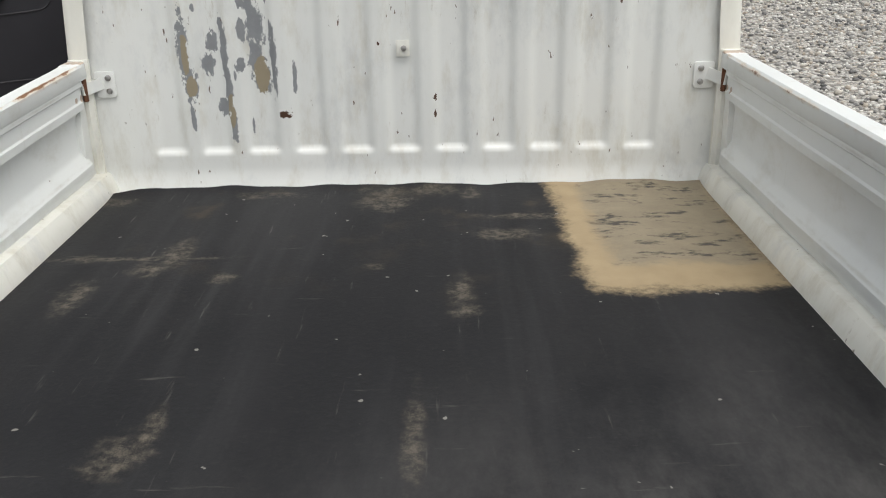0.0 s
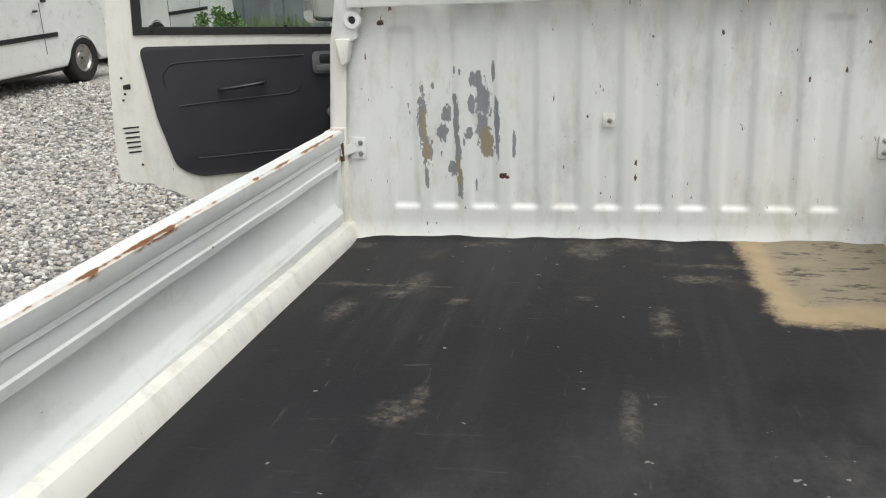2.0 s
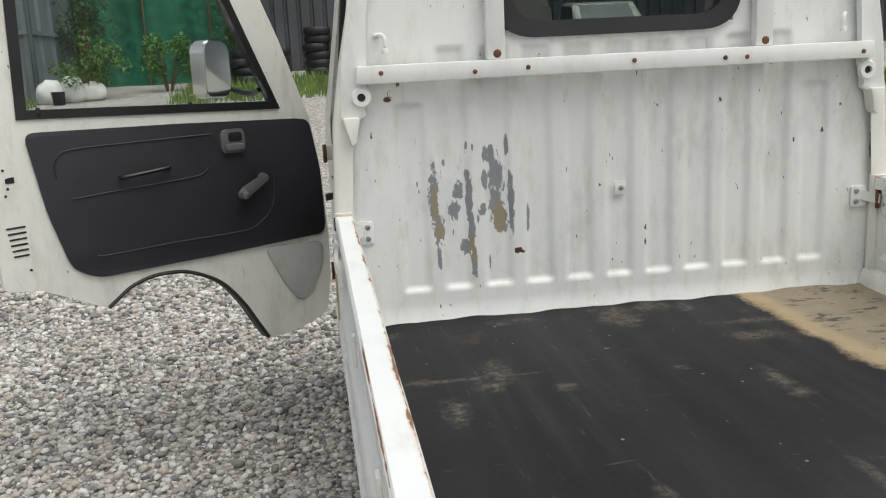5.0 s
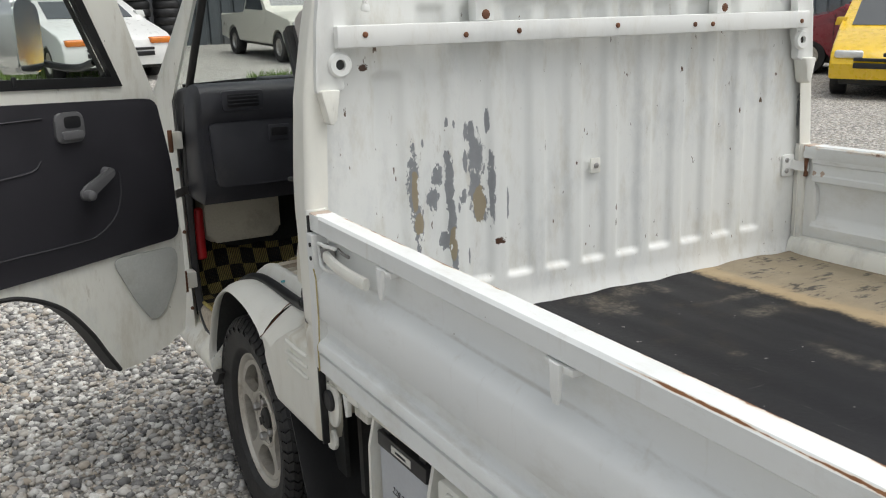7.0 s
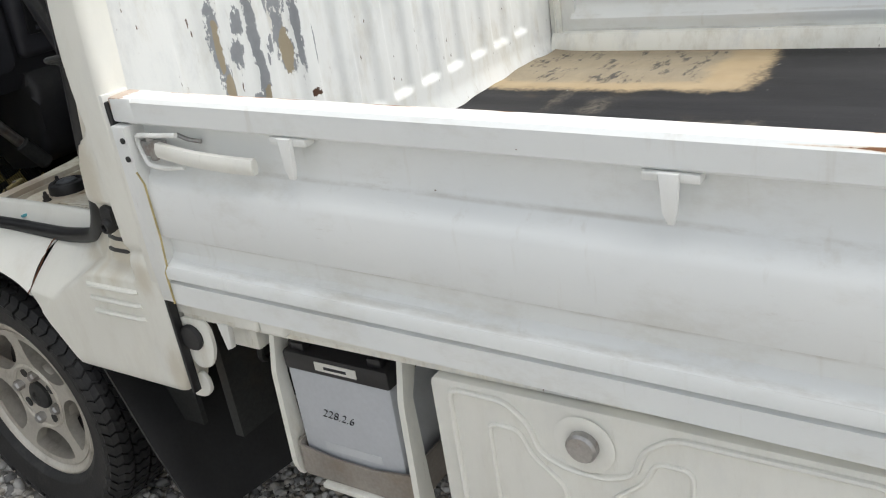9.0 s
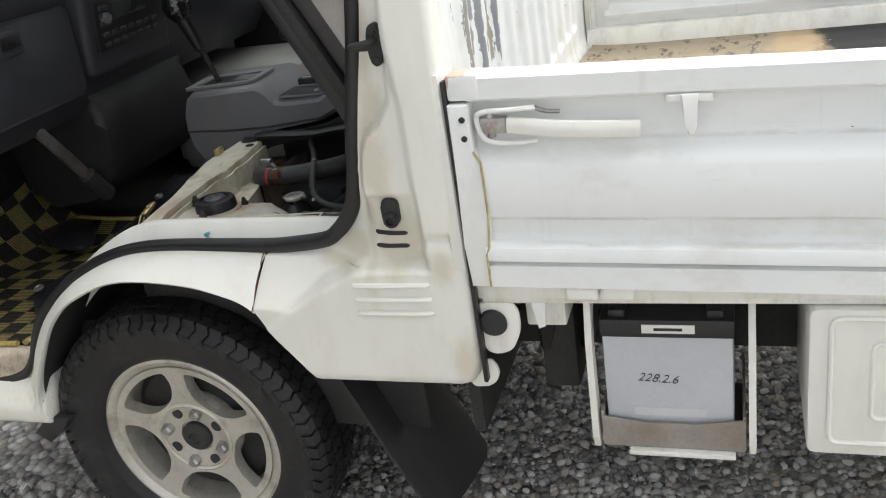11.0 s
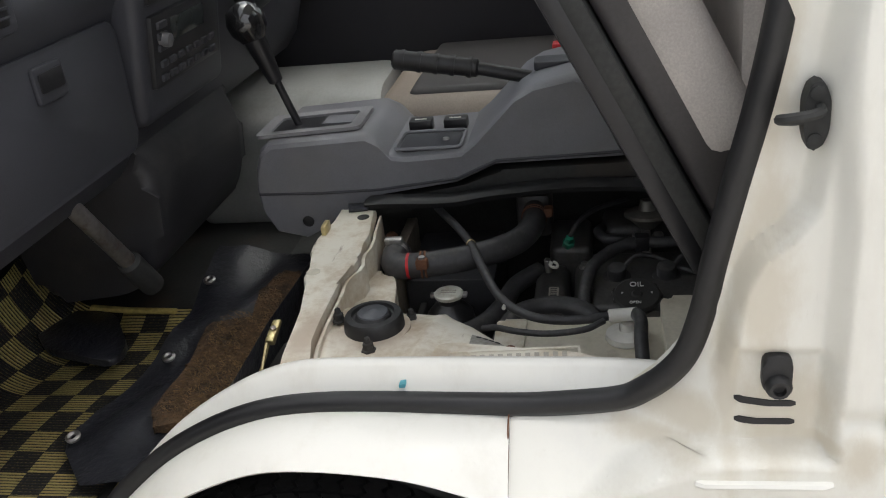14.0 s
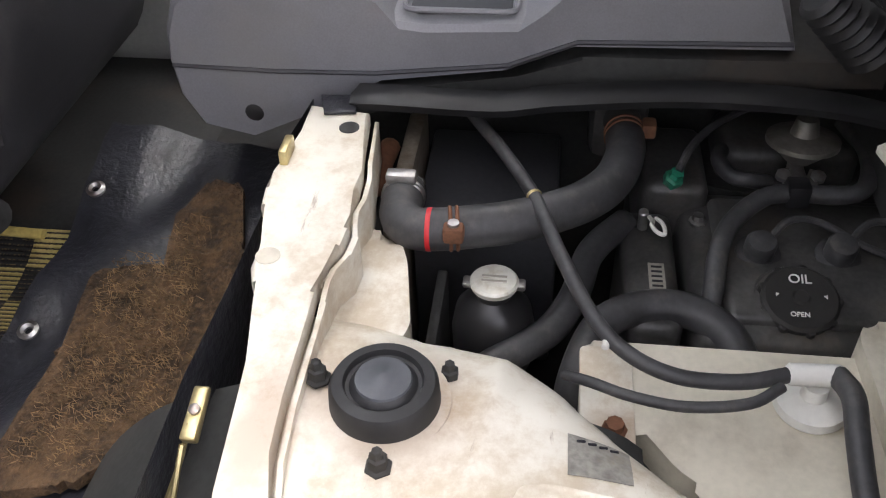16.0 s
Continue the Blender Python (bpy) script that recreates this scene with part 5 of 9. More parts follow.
# ---- open passenger door ----
def passenger_door():
    a = radians(26)
    d = Vector((math.cos(a), math.sin(a), 0))
    nrm = Vector((math.sin(a), -math.cos(a), 0))
    org = Vector((-1.60, 0.56, 0))
    m = Matrix(((d.x, nrm.x, 0, org.x), (d.y, nrm.y, 0, org.y), (0, 0, 1, 0), (0, 0, 0, 1)))
    # local space: x along the door from latch to hinge, y towards the cab side, z up
    arch = [(0.229, 0.588), (0.262, 0.612), (0.302, 0.640), (0.35, 0.657), (0.396, 0.664), (0.45, 0.662), (0.488, 0.654), (0.54, 0.632), (0.59, 0.600), (0.63, 0.557), (0.67, 0.500), (0.70, 0.445), (0.737, 0.382)]
    rim = [(-0.022, 1.483), (-0.040, 1.164), (-0.052, 0.829), (-0.050, 0.700), (-0.040, 0.690), (0.048, 0.678), (0.127, 0.641)] + arch + [(0.80, 0.384), (0.90, 0.405), (0.965, 0.435), (0.985, 0.55), (0.990, 0.70), (0.975, 0.95), (0.950, 1.11), (0.861, 1.371), (0.80, 1.52)]
    top = [(0.72, 1.70), (0.10, 1.72), (0.0, 1.66)]
    win_o = [(0.045, 1.175), (0.845, 1.150), (0.690, 1.535), (0.655, 1.62), (0.10, 1.64), (0.060, 1.60)]
    win_i = [(0.075, 1.200), (0.815, 1.176), (0.665, 1.53), (0.645, 1.595), (0.12, 1.612), (0.090, 1.58)]
    door = part("passenger_door", ring_slab(rim + top, win_o, -0.030, 0.0, m), paint_grubby, truck, "white passenger door swung open, dark vinyl inside", 35)
    part("outer_skin", ring_slab([(x * 1.0, z) for x, z in rim + top], win_o, -0.055, -0.034, m), paint_clean, door, "white outer door skin", 35)
    # black window channel
    bm = bmesh.new()
    ring_faces(bm, win_o, win_i, -0.040, 0.006, m)
    part("window_channel", bm, seal_m, door, "black rubber window channel", 35)
    g = part("door_glass", prism(bmesh.new(), win_i, "y", -0.018, -0.014, m=m), glass_m, door, "clear door glass")
    g.visible_shadow = False
    for x in (0.105, 0.545):
        z = 1.199 - (x - 0.075) * 0.032
        part("channel_clip", box(bmesh.new(), x - 0.006, x + 0.006, 0.004, 0.010, z - 0.016, z + 0.008, 0.002, m=m), black_m, door)
    # vinyl trim board with pressed lines
    tr = rounded([(0.057, 1.137), (0.50, 1.128), (0.905, 1.113), (0.942, 1.105), (0.972, 0.93), (0.975, 0.715), (0.60, 0.700), (0.21, 0.690), (0.140, 0.727), (0.112, 0.83), (0.093, 0.897)], 0.03, 4)
    trim = part("trim_board", prism(bmesh.new(), tr, "y", 0.001, 0.010, 0.004, m=m), trim_m, door, "charcoal vinyl trim board")
    for line in ([(0.166, 0.936), (0.30, 0.945), (0.50, 0.957), (0.56, 0.965), (0.582, 0.985)], [(0.129, 1.000), (0.126, 1.035), (0.138, 1.060), (0.182, 1.080), (0.40, 1.085), (0.60, 1.088)],
                 [(0.211, 0.768), (0.235, 0.755), (0.45, 0.762), (0.66, 0.764), (0.72, 0.775), (0.775, 0.815), (0.797, 0.87), (0.80, 0.93)]):
        bm = sweep(bmesh.new(), [m @ Vector((x, 0.0090, z)) for x, z in line], circle(0.0045, 8, 0.0028), 4)
        part("pressed_line", bm, trim_m, trim)
    # inner release handle
    h = part("release_cup", prism(bmesh.new(), rounded([(0.628, 1.022), (0.708, 1.022), (0.708, 1.098), (0.628, 1.098)], 0.02, 4), "y", 0.010, 0.020, 0.004, m=m), handle_m, door, "grey plastic release cup")
    part("release_lever", prism(bmesh.new(), rounded([(0.640, 1.030), (0.700, 1.030), (0.700, 1.052), (0.640, 1.052)], 0.008, 3), "y", 0.019, 0.030, 0.003, m=m), handle_m, h)
    part("cup_recess", prism(bmesh.new(), rounded([(0.652, 1.058), (0.698, 1.058), (0.698, 1.088), (0.652, 1.088)], 0.010, 3), "y", 0.0195, 0.0215, 0.0006, m=m), black_m, h)
    bm = sweep(bmesh.new(), [m @ Vector(p) for p in ((0.308, 0.010, 0.984), (0.318, 0.032, 0.986), (0.38, 0.040, 0.993), (0.443, 0.032, 1.000), (0.455, 0.010, 1.001))], circle(0.009, 8, 0.006))
    pull = part("pull_handle", bm, black_m, door, "black pull handle")
    for x, z in ((0.312, 0.985), (0.450, 1.001)):
        part("screw", revolve(bmesh.new(), [(0.006, 0), (0.004, 0.003)], m @ Vector((x, 0.026, z)), nrm, 10), steel_m, pull)
    bm = bmesh.new()
    prism(bm, rounded([(0.672, 0.905), (0.662, 0.888), (0.672, 0.872), (0.690, 0.872), (0.765, 0.922), (0.772, 0.935), (0.764, 0.945), (0.752, 0.944)], 0.010, 3), "y", 0.026, 0.036, 0.003, m=m)
    crank = part("window_crank", bm, handle_m, door, "grey window winder")
    part("crank_hub", revolve(bmesh.new(), [(0.015, 0), (0.014, 0.024)], m @ Vector((0.758, 0.010, 0.933)), nrm, 16), handle_m, crank)
    part("crank_knob", revolve(bmesh.new(), [(0.013, 0), (0.015, 0.012), (0.012, 0.026), (0.006, 0.030)], m @ Vector((0.680, 0.034, 0.887)), nrm, 16), handle_m, crank)
    # latch end: slots, latch, holes
    for k in range(6):
        z = 0.872 - 0.0165 * k
        part("vent_slot", prism(bmesh.new(), rounded([(-0.022 + 0.004 * k * 0.5, z - 0.003), (0.030, z - 0.001), (0.030, z + 0.004), (-0.022 + 0.004 * k * 0.5, z + 0.002)], 0.0025, 2), "y", 0.0005, 0.002, m=m), black_m, door, "dark drain slot")
    part("latch_mouth", prism(bmesh.new(), rounded([(-0.006, 1.000), (0.018, 1.000), (0.018, 1.018), (-0.006, 1.014)], 0.003, 2), "y", 0.0005, 0.002, m=m), black_m, door, "black latch opening")
    for x, z in ((-0.008, 1.038), (-0.002, 0.985), (-0.010, 0.965), (0.028, 0.745)):
        part("hole", revolve(bmesh.new(), [(0.004, 0), (0.004, 0.0015)], m @ Vector((x, 0.0004, z)), nrm, 10), black_m, door)
    # lower hinge-side pocket and the dark arch flange
    pocket = prism(bmesh.new(), rounded([(0.745, 0.698), (0.965, 0.690), (0.955, 0.60), (0.900, 0.510), (0.860, 0.490), (0.810, 0.560)], 0.035, 4), "y", 0.0006, 0.006, 0.004, m=m)
    part("lower_pocket", pocket, grey_paint_m, door, "pale pressed pocket")
    bm = sweep(bmesh.new(), [m @ Vector((x, -0.030, z + 0.003)) for x, z in arch], [(-0.030, -0.006), (0.030, -0.006), (0.034, 0.0), (0.030, 0.006), (-0.030, 0.006)], 4)
    part("arch_flange", bm, rubber_m, door, "black rubber-lined arch edge")
    # outside mirror
    mm = m
    arm = sweep(bmesh.new(), [mm @ Vector(p) for p in ((0.80, -0.04, 1.215), (0.81, -0.14, 1.200), (0.78, -0.235, 1.215), (0.735, -0.245, 1.25))], circle(0.010, 8))
    arm = part("mirror_arm", arm, black_m, door, "black mirror arm")
    mir = mm @ Matrix.Translation((0.715, -0.20, 1.285)) @ Matrix.Rotation(radians(-27), 4, "Z")
    face = rounded([(-0.060, -0.092), (0.045, -0.098), (0.062, -0.05), (0.062, 0.06), (0.05, 0.092), (-0.045, 0.098), (-0.062, 0.07), (-0.064, -0.06)], 0.03, 5)
    housing = part("mirror_housing", prism(bmesh.new(), face, "y", -0.05, 0.008, 0.012, 3, m=mir), chrome_m, door, "chrome-rimmed mirror housing")
    part("mirror_glass", prism(bmesh.new(), [(x * 0.93, z * 0.94) for x, z in face], "y", 0.0085, 0.011, m=mir), mirror_m, housing, "mirror glass")
    return door


def ring_faces(bm, outer, inner, y0, y1, m):
    """A slab between two loops of equal length."""
    n = len(outer)
    def v(p, y):
        return bm.verts.new(m @ Vector((p[0], y, p[1])))
    o0, o1 = [v(p, y0) for p in outer], [v(p, y1) for p in outer]
    i0, i1 = [v(p, y0) for p in inner], [v(p, y1) for p in inner]
    for k in range(n):
        j = (k + 1) % n
        bm.faces.new((o1[k], o1[j], i1[j], i1[k]))
        bm.faces.new((o0[k], o0[j], i0[j], i0[k]))
        bm.faces.new((o0[k], o0[j], o1[j], o1[k]))
        bm.faces.new((i0[k], i0[j], i1[j], i1[k]))


def ring_slab(outer, hole, y0, y1, m):
    """A slab with one opening, filled by triangulation."""
    bm = bmesh.new()
    loops = []
    for y in (y0, y1):
        edges = []
        ring2 = []
        for loop in (outer, hole):
            vs = [bm.verts.new(m @ Vector((x, y, z))) for x, z in loop]
            ring2.append(vs)
            edges += [bm.edges.new((vs[i], vs[(i + 1) % len(vs)])) for i in range(len(vs))]
        bmesh.ops.triangle_fill(bm, use_beauty=True, edges=edges)
        loops.append(ring2)
    for a, b in zip(loops[0], loops[1]):
        n = len(a)
        for i in range(n):
            j = (i + 1) % n
            bm.faces.new((a[i], a[j], b[j], b[i]))
    return bm


passenger_door()


# ---- wheels, flaps, underside ----
def wheel(s, y, z):
    """Alloy road wheel with a chunky all-terrain tyre; built at the origin, axle along x."""
    def place(bm):
        bmesh.ops.transform(bm, matrix=Matrix.Translation((s * 0.60, y, z)) @ Matrix.Diagonal((s, 1, 1, 1)), verts=bm.verts)
        return bm
    R = 0.283
    rim = bmesh.new()
    # barrel and lip
    revolve(rim, [(0.158, -0.06), (0.160, 0.030), (0.172, 0.042), (0.180, 0.047), (0.182, 0.052), (0.176, 0.055), (0.168, 0.052), (0.160, 0.042), (0.152, 0.015), (0.148, -0.055)], (0, 0, 0), (1, 0, 0), 64, False)
    rim_ob = part("wheel", place(rim), alloy_m, truck, "dull five-spoke alloy wheel with a brown-stained hub", 45)
    # pressed disc with five rounded windows
    bm = bmesh.new()
    def face_x(r):
        return lerp_table([(0.03, 0.030), (0.062, 0.034), (0.085, 0.039), (0.125, 0.041), (0.152, 0.046), (0.161, 0.047)], r)
    loops2 = [[(0.161 * math.cos(2 * math.pi * i / 70), 0.161 * math.sin(2 * math.pi * i / 70)) for i in range(70)], [(0.034 * math.cos(2 * math.pi * i / 30), 0.034 * math.sin(2 * math.pi * i / 30)) for i in range(30)]]
    for k in range(5):
        a = radians(54 + 72 * k)
        pts = [(0.1485, radians(v)) for v in (-28, -19, -9, 0, 9, 19, 28)] + [(0.112, radians(28)), (0.086, radians(18)), (0.080, 0.0), (0.086, radians(-18)), (0.112, radians(-28))]
        loops2.append(rounded([(r * math.cos(a + t), r * math.sin(a + t)) for r, t in pts], 0.014, 3))
    sides = []
    for back in (0.0, 0.026):
        edges, rings = [], []
        for loop in loops2:
            vs = [bm.verts.new((face_x(math.hypot(u, v)) - back, u, v)) for u, v in loop]
            rings.append(vs)
            edges += [bm.edges.new((vs[i], vs[(i + 1) % len(vs)])) for i in range(len(vs))]
        bmesh.ops.triangle_fill(bm, use_beauty=True, edges=edges)
        sides.append(rings)
    for a, b in zip(*sides):
        for i in range(len(a)):
            j = (i + 1) % len(a)
            bm.faces.new((a[i], a[j], b[j], b[i]))
    part("wheel_disc", place(bm), alloy_m, rim_ob, "dull alloy disc with five rounded windows", 45)
    part("hub_ring", place(revolve(bmesh.new(), [(0.066, 0.028), (0.068, 0.039), (0.072, 0.041), (0.076, 0.039), (0.079, 0.032)], (0, 0, 0), (1, 0, 0), 48, False)), alloy_m, rim_ob)
    bm = revolve(bmesh.new(), [(0.0, 0.030), (0.020, 0.030), (0.034, 0.026), (0.036, 0.020), (0.040, 0.030), (0.076, 0.034), (0.082, 0.026), (0.082, 0.0)], (0, 0, 0), (1, 0, 0), 40, False)
    part("wheel_centre", place(bm), alloy_m, rim_ob, "stained alloy centre")
    bm = revolve(bmesh.new(), [(0.030, 0.024), (0.030, 0.036), (0.022, 0.042), (0.012, 0.042), (0.010, 0.038)], (0, 0, 0), (1, 0, 0), 24)
    part("centre_cap", place(bm), under_m, rim_ob, "dark rusty centre bore")
    for k in range(8):
        a = 2 * math.pi * k / 8 + 0.3
        big = k % 2 == 0
        bm = bmesh.new()
        if big:
            revolve(bm, [(0.012, 0.026), (0.0115, 0.046), (0.008, 0.050), (0.004, 0.050)], (0, 0.057 * math.cos(a), 0.057 * math.sin(a)), (1, 0, 0), 6)
        else:
            revolve(bm, [(0.011, 0.034), (0.011, 0.0355), (0.004, 0.0355)], (0, 0.057 * math.cos(a), 0.057 * math.sin(a)), (1, 0, 0), 14)
        part("lug_nut" if big else "lug_recess", place(bm), steel_m if big else under_m, rim_ob, "", 30)
    # brake drum behind, widened to put the rim's inner shade behind the windows
    part("brake_drum", place(revolve(bmesh.new(), [(0.02, 0.004), (0.135, -0.002), (0.1465, -0.012), (0.1465, -0.05), (0.1, -0.055)], (0, 0, 0), (1, 0, 0), 32)), under_m, rim_ob, "brake drum widened as a dark backing for the shaded wheel windows")
    # tyre
    bm = bmesh.new()
    revolve(bm, [(0.172, 0.038), (0.180, 0.052), (0.195, 0.064), (0.200, 0.0665), (0.204, 0.066), (0.222, 0.073), (0.240, 0.074), (0.243, 0.0755), (0.247, 0.0745), (0.258, 0.070), (0.267, 0.063), (0.2725, 0.055), (0.2755, 0.03), (0.2755, -0.03), (0.2725, -0.055), (0.262, -0.07), (0.23, -0.075), (0.195, -0.064), (0.172, -0.045)], (0, 0, 0), (1, 0, 0), 96, False)
    tyre = part("tyre", place(bm), tyre_m, rim_ob, "black all-terrain tyre, dusty sidewall", 50)
    # tread: zigzag blocks, the shoulder ones running down the sidewall
    bm = bmesh.new()
    n = 66
    pitch = 2 * math.pi / n
    crown = [(0.003, R), (0.012, R), (0.021, R), (0.030, R - 0.0005), (0.037, R - 0.001)]
    shoulder = [(0.0405, R - 0.001), (0.050, R - 0.002), (0.060, R - 0.005), (0.0695, R - 0.014), (0.0765, R - 0.026), (0.0785, R - 0.035)]
    rng = random.Random(14)
    for side in (1, -1):
        for profile, shift in ((crown, 0.25 if side > 0 else 0.75), (shoulder, 0.6)):
            for k in range(n):
                mid = (k + shift) * pitch + rng.uniform(-0.03, 0.03) * pitch
                run = profile[:-1] if profile is shoulder and k % 2 else profile
                top, foot = [], []
                for i, (x, r) in enumerate(run):
                    wob = pitch * (0.13 if i % 2 else -0.13)
                    half = pitch * (0.40 - 0.03 * (i == len(run) - 1))
                    for a in (mid + wob - half, mid + wob + half):
                        top.append(bm.verts.new((side * x, r * math.cos(a), r * math.sin(a))))
                        r2 = r - 0.009
                        foot.append(bm.verts.new((side * (x - (0.004 if x > 0.06 else 0)), r2 * math.cos(a), r2 * math.sin(a))))
                for i in range(0, len(top) - 2, 2):
                    bm.faces.new((top[i], top[i + 1], top[i + 3], top[i + 2]))
                    bm.faces.new((foot[i], top[i], top[i + 2], foot[i + 2]))
                    bm.faces.new((top[i + 1], foot[i + 1], foot[i + 3], top[i + 3]))
                bm.faces.new((foot[0], foot[1], top[1], top[0]))
                bm.faces.new((top[-2], top[-1], foot[-1], foot[-2]))
    bmesh.ops.recalc_face_normals(bm, faces=bm.faces)
    tagged(part("tread", place(bm), tyre_m, tyre, "staggered tread blocks", 0), kind="stuff")
    return rim_ob


for s in (-1, 1):
    wheel(s, 0.580, 0.278)
    wheel(s, -1.25, 0.272)


def underside():
    # dark wheel housing over the front wheel
    for s in (-1, 1):
        bm = bmesh.new()
        pts = along(ARCH, 40)
        loft(bm, [[(s * x, y + dy, z + 0.006) for x, dy in ((0.69, 0), (0.55, 0.0), (0.42, 0.0))] for (y, z), dy in ((p, 0) for p in pts)])
        part("wheel_liner", bm, under_m, truck, "black wheel housing", 60)
        part("wheel_well_wall", prism(bmesh.new(), [(0.22, 0.25), (0.22, 0.53), (0.60, 0.53), (0.64, 0.45), (0.90, 0.41), (0.90, 0.25)], "x", min(s * 0.40, s * 0.43), max(s * 0.40, s * 0.43)), under_m, truck)
    # mud flap behind and small flap ahead of the wheel
    bm = bmesh.new()
    rows = []
    for z, y in ((0.47, 0.235), (0.40, 0.205), (0.30, 0.165), (0.20, 0.115), (0.13, 0.085)):
        rows.append([(x, y + 0.010 * math.sin(x * 30) + 0.12 * max(0, -0.62 - x), z) for x in (-0.685, -0.66, -0.62, -0.58, -0.52, -0.46, -0.42)])
    loft(bm, rows)
    thicken(bm, 0.006)
    part("mud_flap", bm, rubber_m, truck, "black rubber mud flap", 60)
    part("front_flap", prism(bmesh.new(), [(0.80, 0.345), (0.86, 0.345), (0.90, 0.305), (0.87, 0.285), (0.835, 0.31)], "x", -0.69, -0.55, 0.004), rubber_m, truck, "black rubber splash flap")
    for s in (-1, 1):
        part("chassis_rail", one_box(min(s * 0.34, s * 0.44), max(s * 0.34, s * 0.44), -1.92, 0.35, 0.38, 0.56, 0.006), under_m, truck, "dark chassis rail")
    for y in (-1.7, -1.0, -0.62, -0.12):
        part("cross_member", one_box(-0.66, 0.66, y - 0.03, y + 0.03, 0.545, 0.604, 0.004), paint_grubby if y > -0.5 else under_m, truck, "under-bed cross member")
    part("rear_axle", rod(bmesh.new(), (-0.6, -1.25, 0.272), (0.6, -1.25, 0.272), 0.045), under_m, truck, "dark rear axle")
    part("prop_shaft", rod(bmesh.new(), (0, -1.25, 0.30), (0, 0.3, 0.40), 0.03), under_m, truck, "dark propeller shaft")
    part("gearbox", one_box(-0.16, 0.16, -0.25, 0.30, 0.28, 0.52, 0.04, seg=3), under_m, truck, "oily gearbox casing")
    bm = one_box(-0.55, -0.44, -0.14, -0.08, 0.36, 0.57, 0.01)
    part("spring_hanger", bm, under_m, truck, "dark grimy spring hanger")
    bm = bmesh.new()
    tube(bm, [(-0.52, -0.16, 0.46)] + [(-0.52 + 0.035 * math.cos(t * 0.9), -0.20 + 0.010 * t, 0.46 + 0.035 * math.sin(t * 0.9)) for t in range(1, 22)] + [(-0.52, 0.03, 0.46)], 0.006, 6, 3)
    part("coil_spring", bm, under_m, truck, "dark coil spring")
    # battery carrier
    bm = bmesh.new()
    prism(bm, [(-0.192, 0.392), (-0.20, 0.391), (-0.26, 0.383), (-0.33, 0.382), (-0.40, 0.395), (-0.40, 0.340), (-0.19, 0.340)], "x", -0.668, -0.6645, 0.0012)
    box(bm, -0.667, -0.49, -0.398, -0.192, 0.337, 0.342, 0.001)
    box(bm, -0.667, -0.49, -0.400, -0.3955, 0.340, 0.40, 0.001)
    box(bm, -0.667, -0.49, -0.1945, -0.190, 0.340, 0.40, 0.001)
    tray = part("battery_tray", bm, surface("grey_galvanised_steel", (0.36, 0.33, 0.30), 0.5, 0.5, 0.2, dirt=(0.25, 0.18, 0.11), dirt_amount=0.5), truck, "grey steel battery tray with a lipped front")
    for y0, y1 in ((-0.186, -0.176), (-0.414, -0.404)):
        bm = prism(bmesh.new(), rounded([(-0.655, 0.60), (-0.672, 0.52), (-0.676, 0.36), (-0.668, 0.332), (-0.64, 0.332), (-0.645, 0.37), (-0.650, 0.52), (-0.615, 0.60)], 0.008, 3), "y", y0, y1, 0.002)
        part("tray_arm", bm, paint_grubby, tray, "rust-edged white carrier arm")
    part("tray_lip", one_box(-0.677, -0.66, -0.385, -0.23, 0.328, 0.337, 0.002), paint_grubby, tray)
    # storage box under the bed
    bm = prism(bmesh.new(), rounded([(-0.480, 0.594), (-0.480, 0.362), (-1.02, 0.362), (-1.02, 0.594)], 0.012, 3), "x", -0.692, -0.46, 0.004)
    sb = part("storage_box", bm, paint_clean, truck, "white under-bed storage box with a pressed lid")
    rim_p = rounded([(-0.508, 0.582), (-0.508, 0.384), (-1.0, 0.384), (-1.0, 0.582), (-0.79, 0.582), (-0.755, 0.556), (-0.745, 0.520), (-0.71, 0.505), (-0.66, 0.505), (-0.625, 0.520), (-0.615, 0.556), (-0.585, 0.582)], 0.014, 3)
    bm = sweep(bmesh.new(), [(-0.6925, y, z) for y, z in rim_p + rim_p[:1]], circle(0.005, 8, 0.004), smooth=False)
    part("pressed_edge", bm, paint_clean, sb)
    for sy in (1, -1):
        c = -0.685
        p2 = rounded([(c + sy * 0.125, 0.545), (c + sy * 0.125, 0.425), (c + sy * 0.03, 0.425), (c + sy * 0.03, 0.478), (c + sy * 0.07, 0.512), (c + sy * 0.085, 0.545)], 0.012, 3)
        part("pressed_edge", sweep(bmesh.new(), [(-0.6925, y, z) for y, z in p2 + p2[:1]], circle(0.004, 8, 0.0035), smooth=False), paint_clean, sb)
    part("knob_dish", revolve(bmesh.new(), [(0.036, 0), (0.038, 0.003), (0.030, 0.005), (0.022, 0.002)], (-0.692, -0.685, 0.547), (-1, 0, 0), 28), paint_clean, sb)
    part("lock_knob", revolve(bmesh.new(), [(0.019, 0.0), (0.019, 0.010), (0.016, 0.013), (0.004, 0.013)], (-0.693, -0.685, 0.547), (-1, 0, 0), 24), steel_m, sb, "round steel lock knob")


underside()


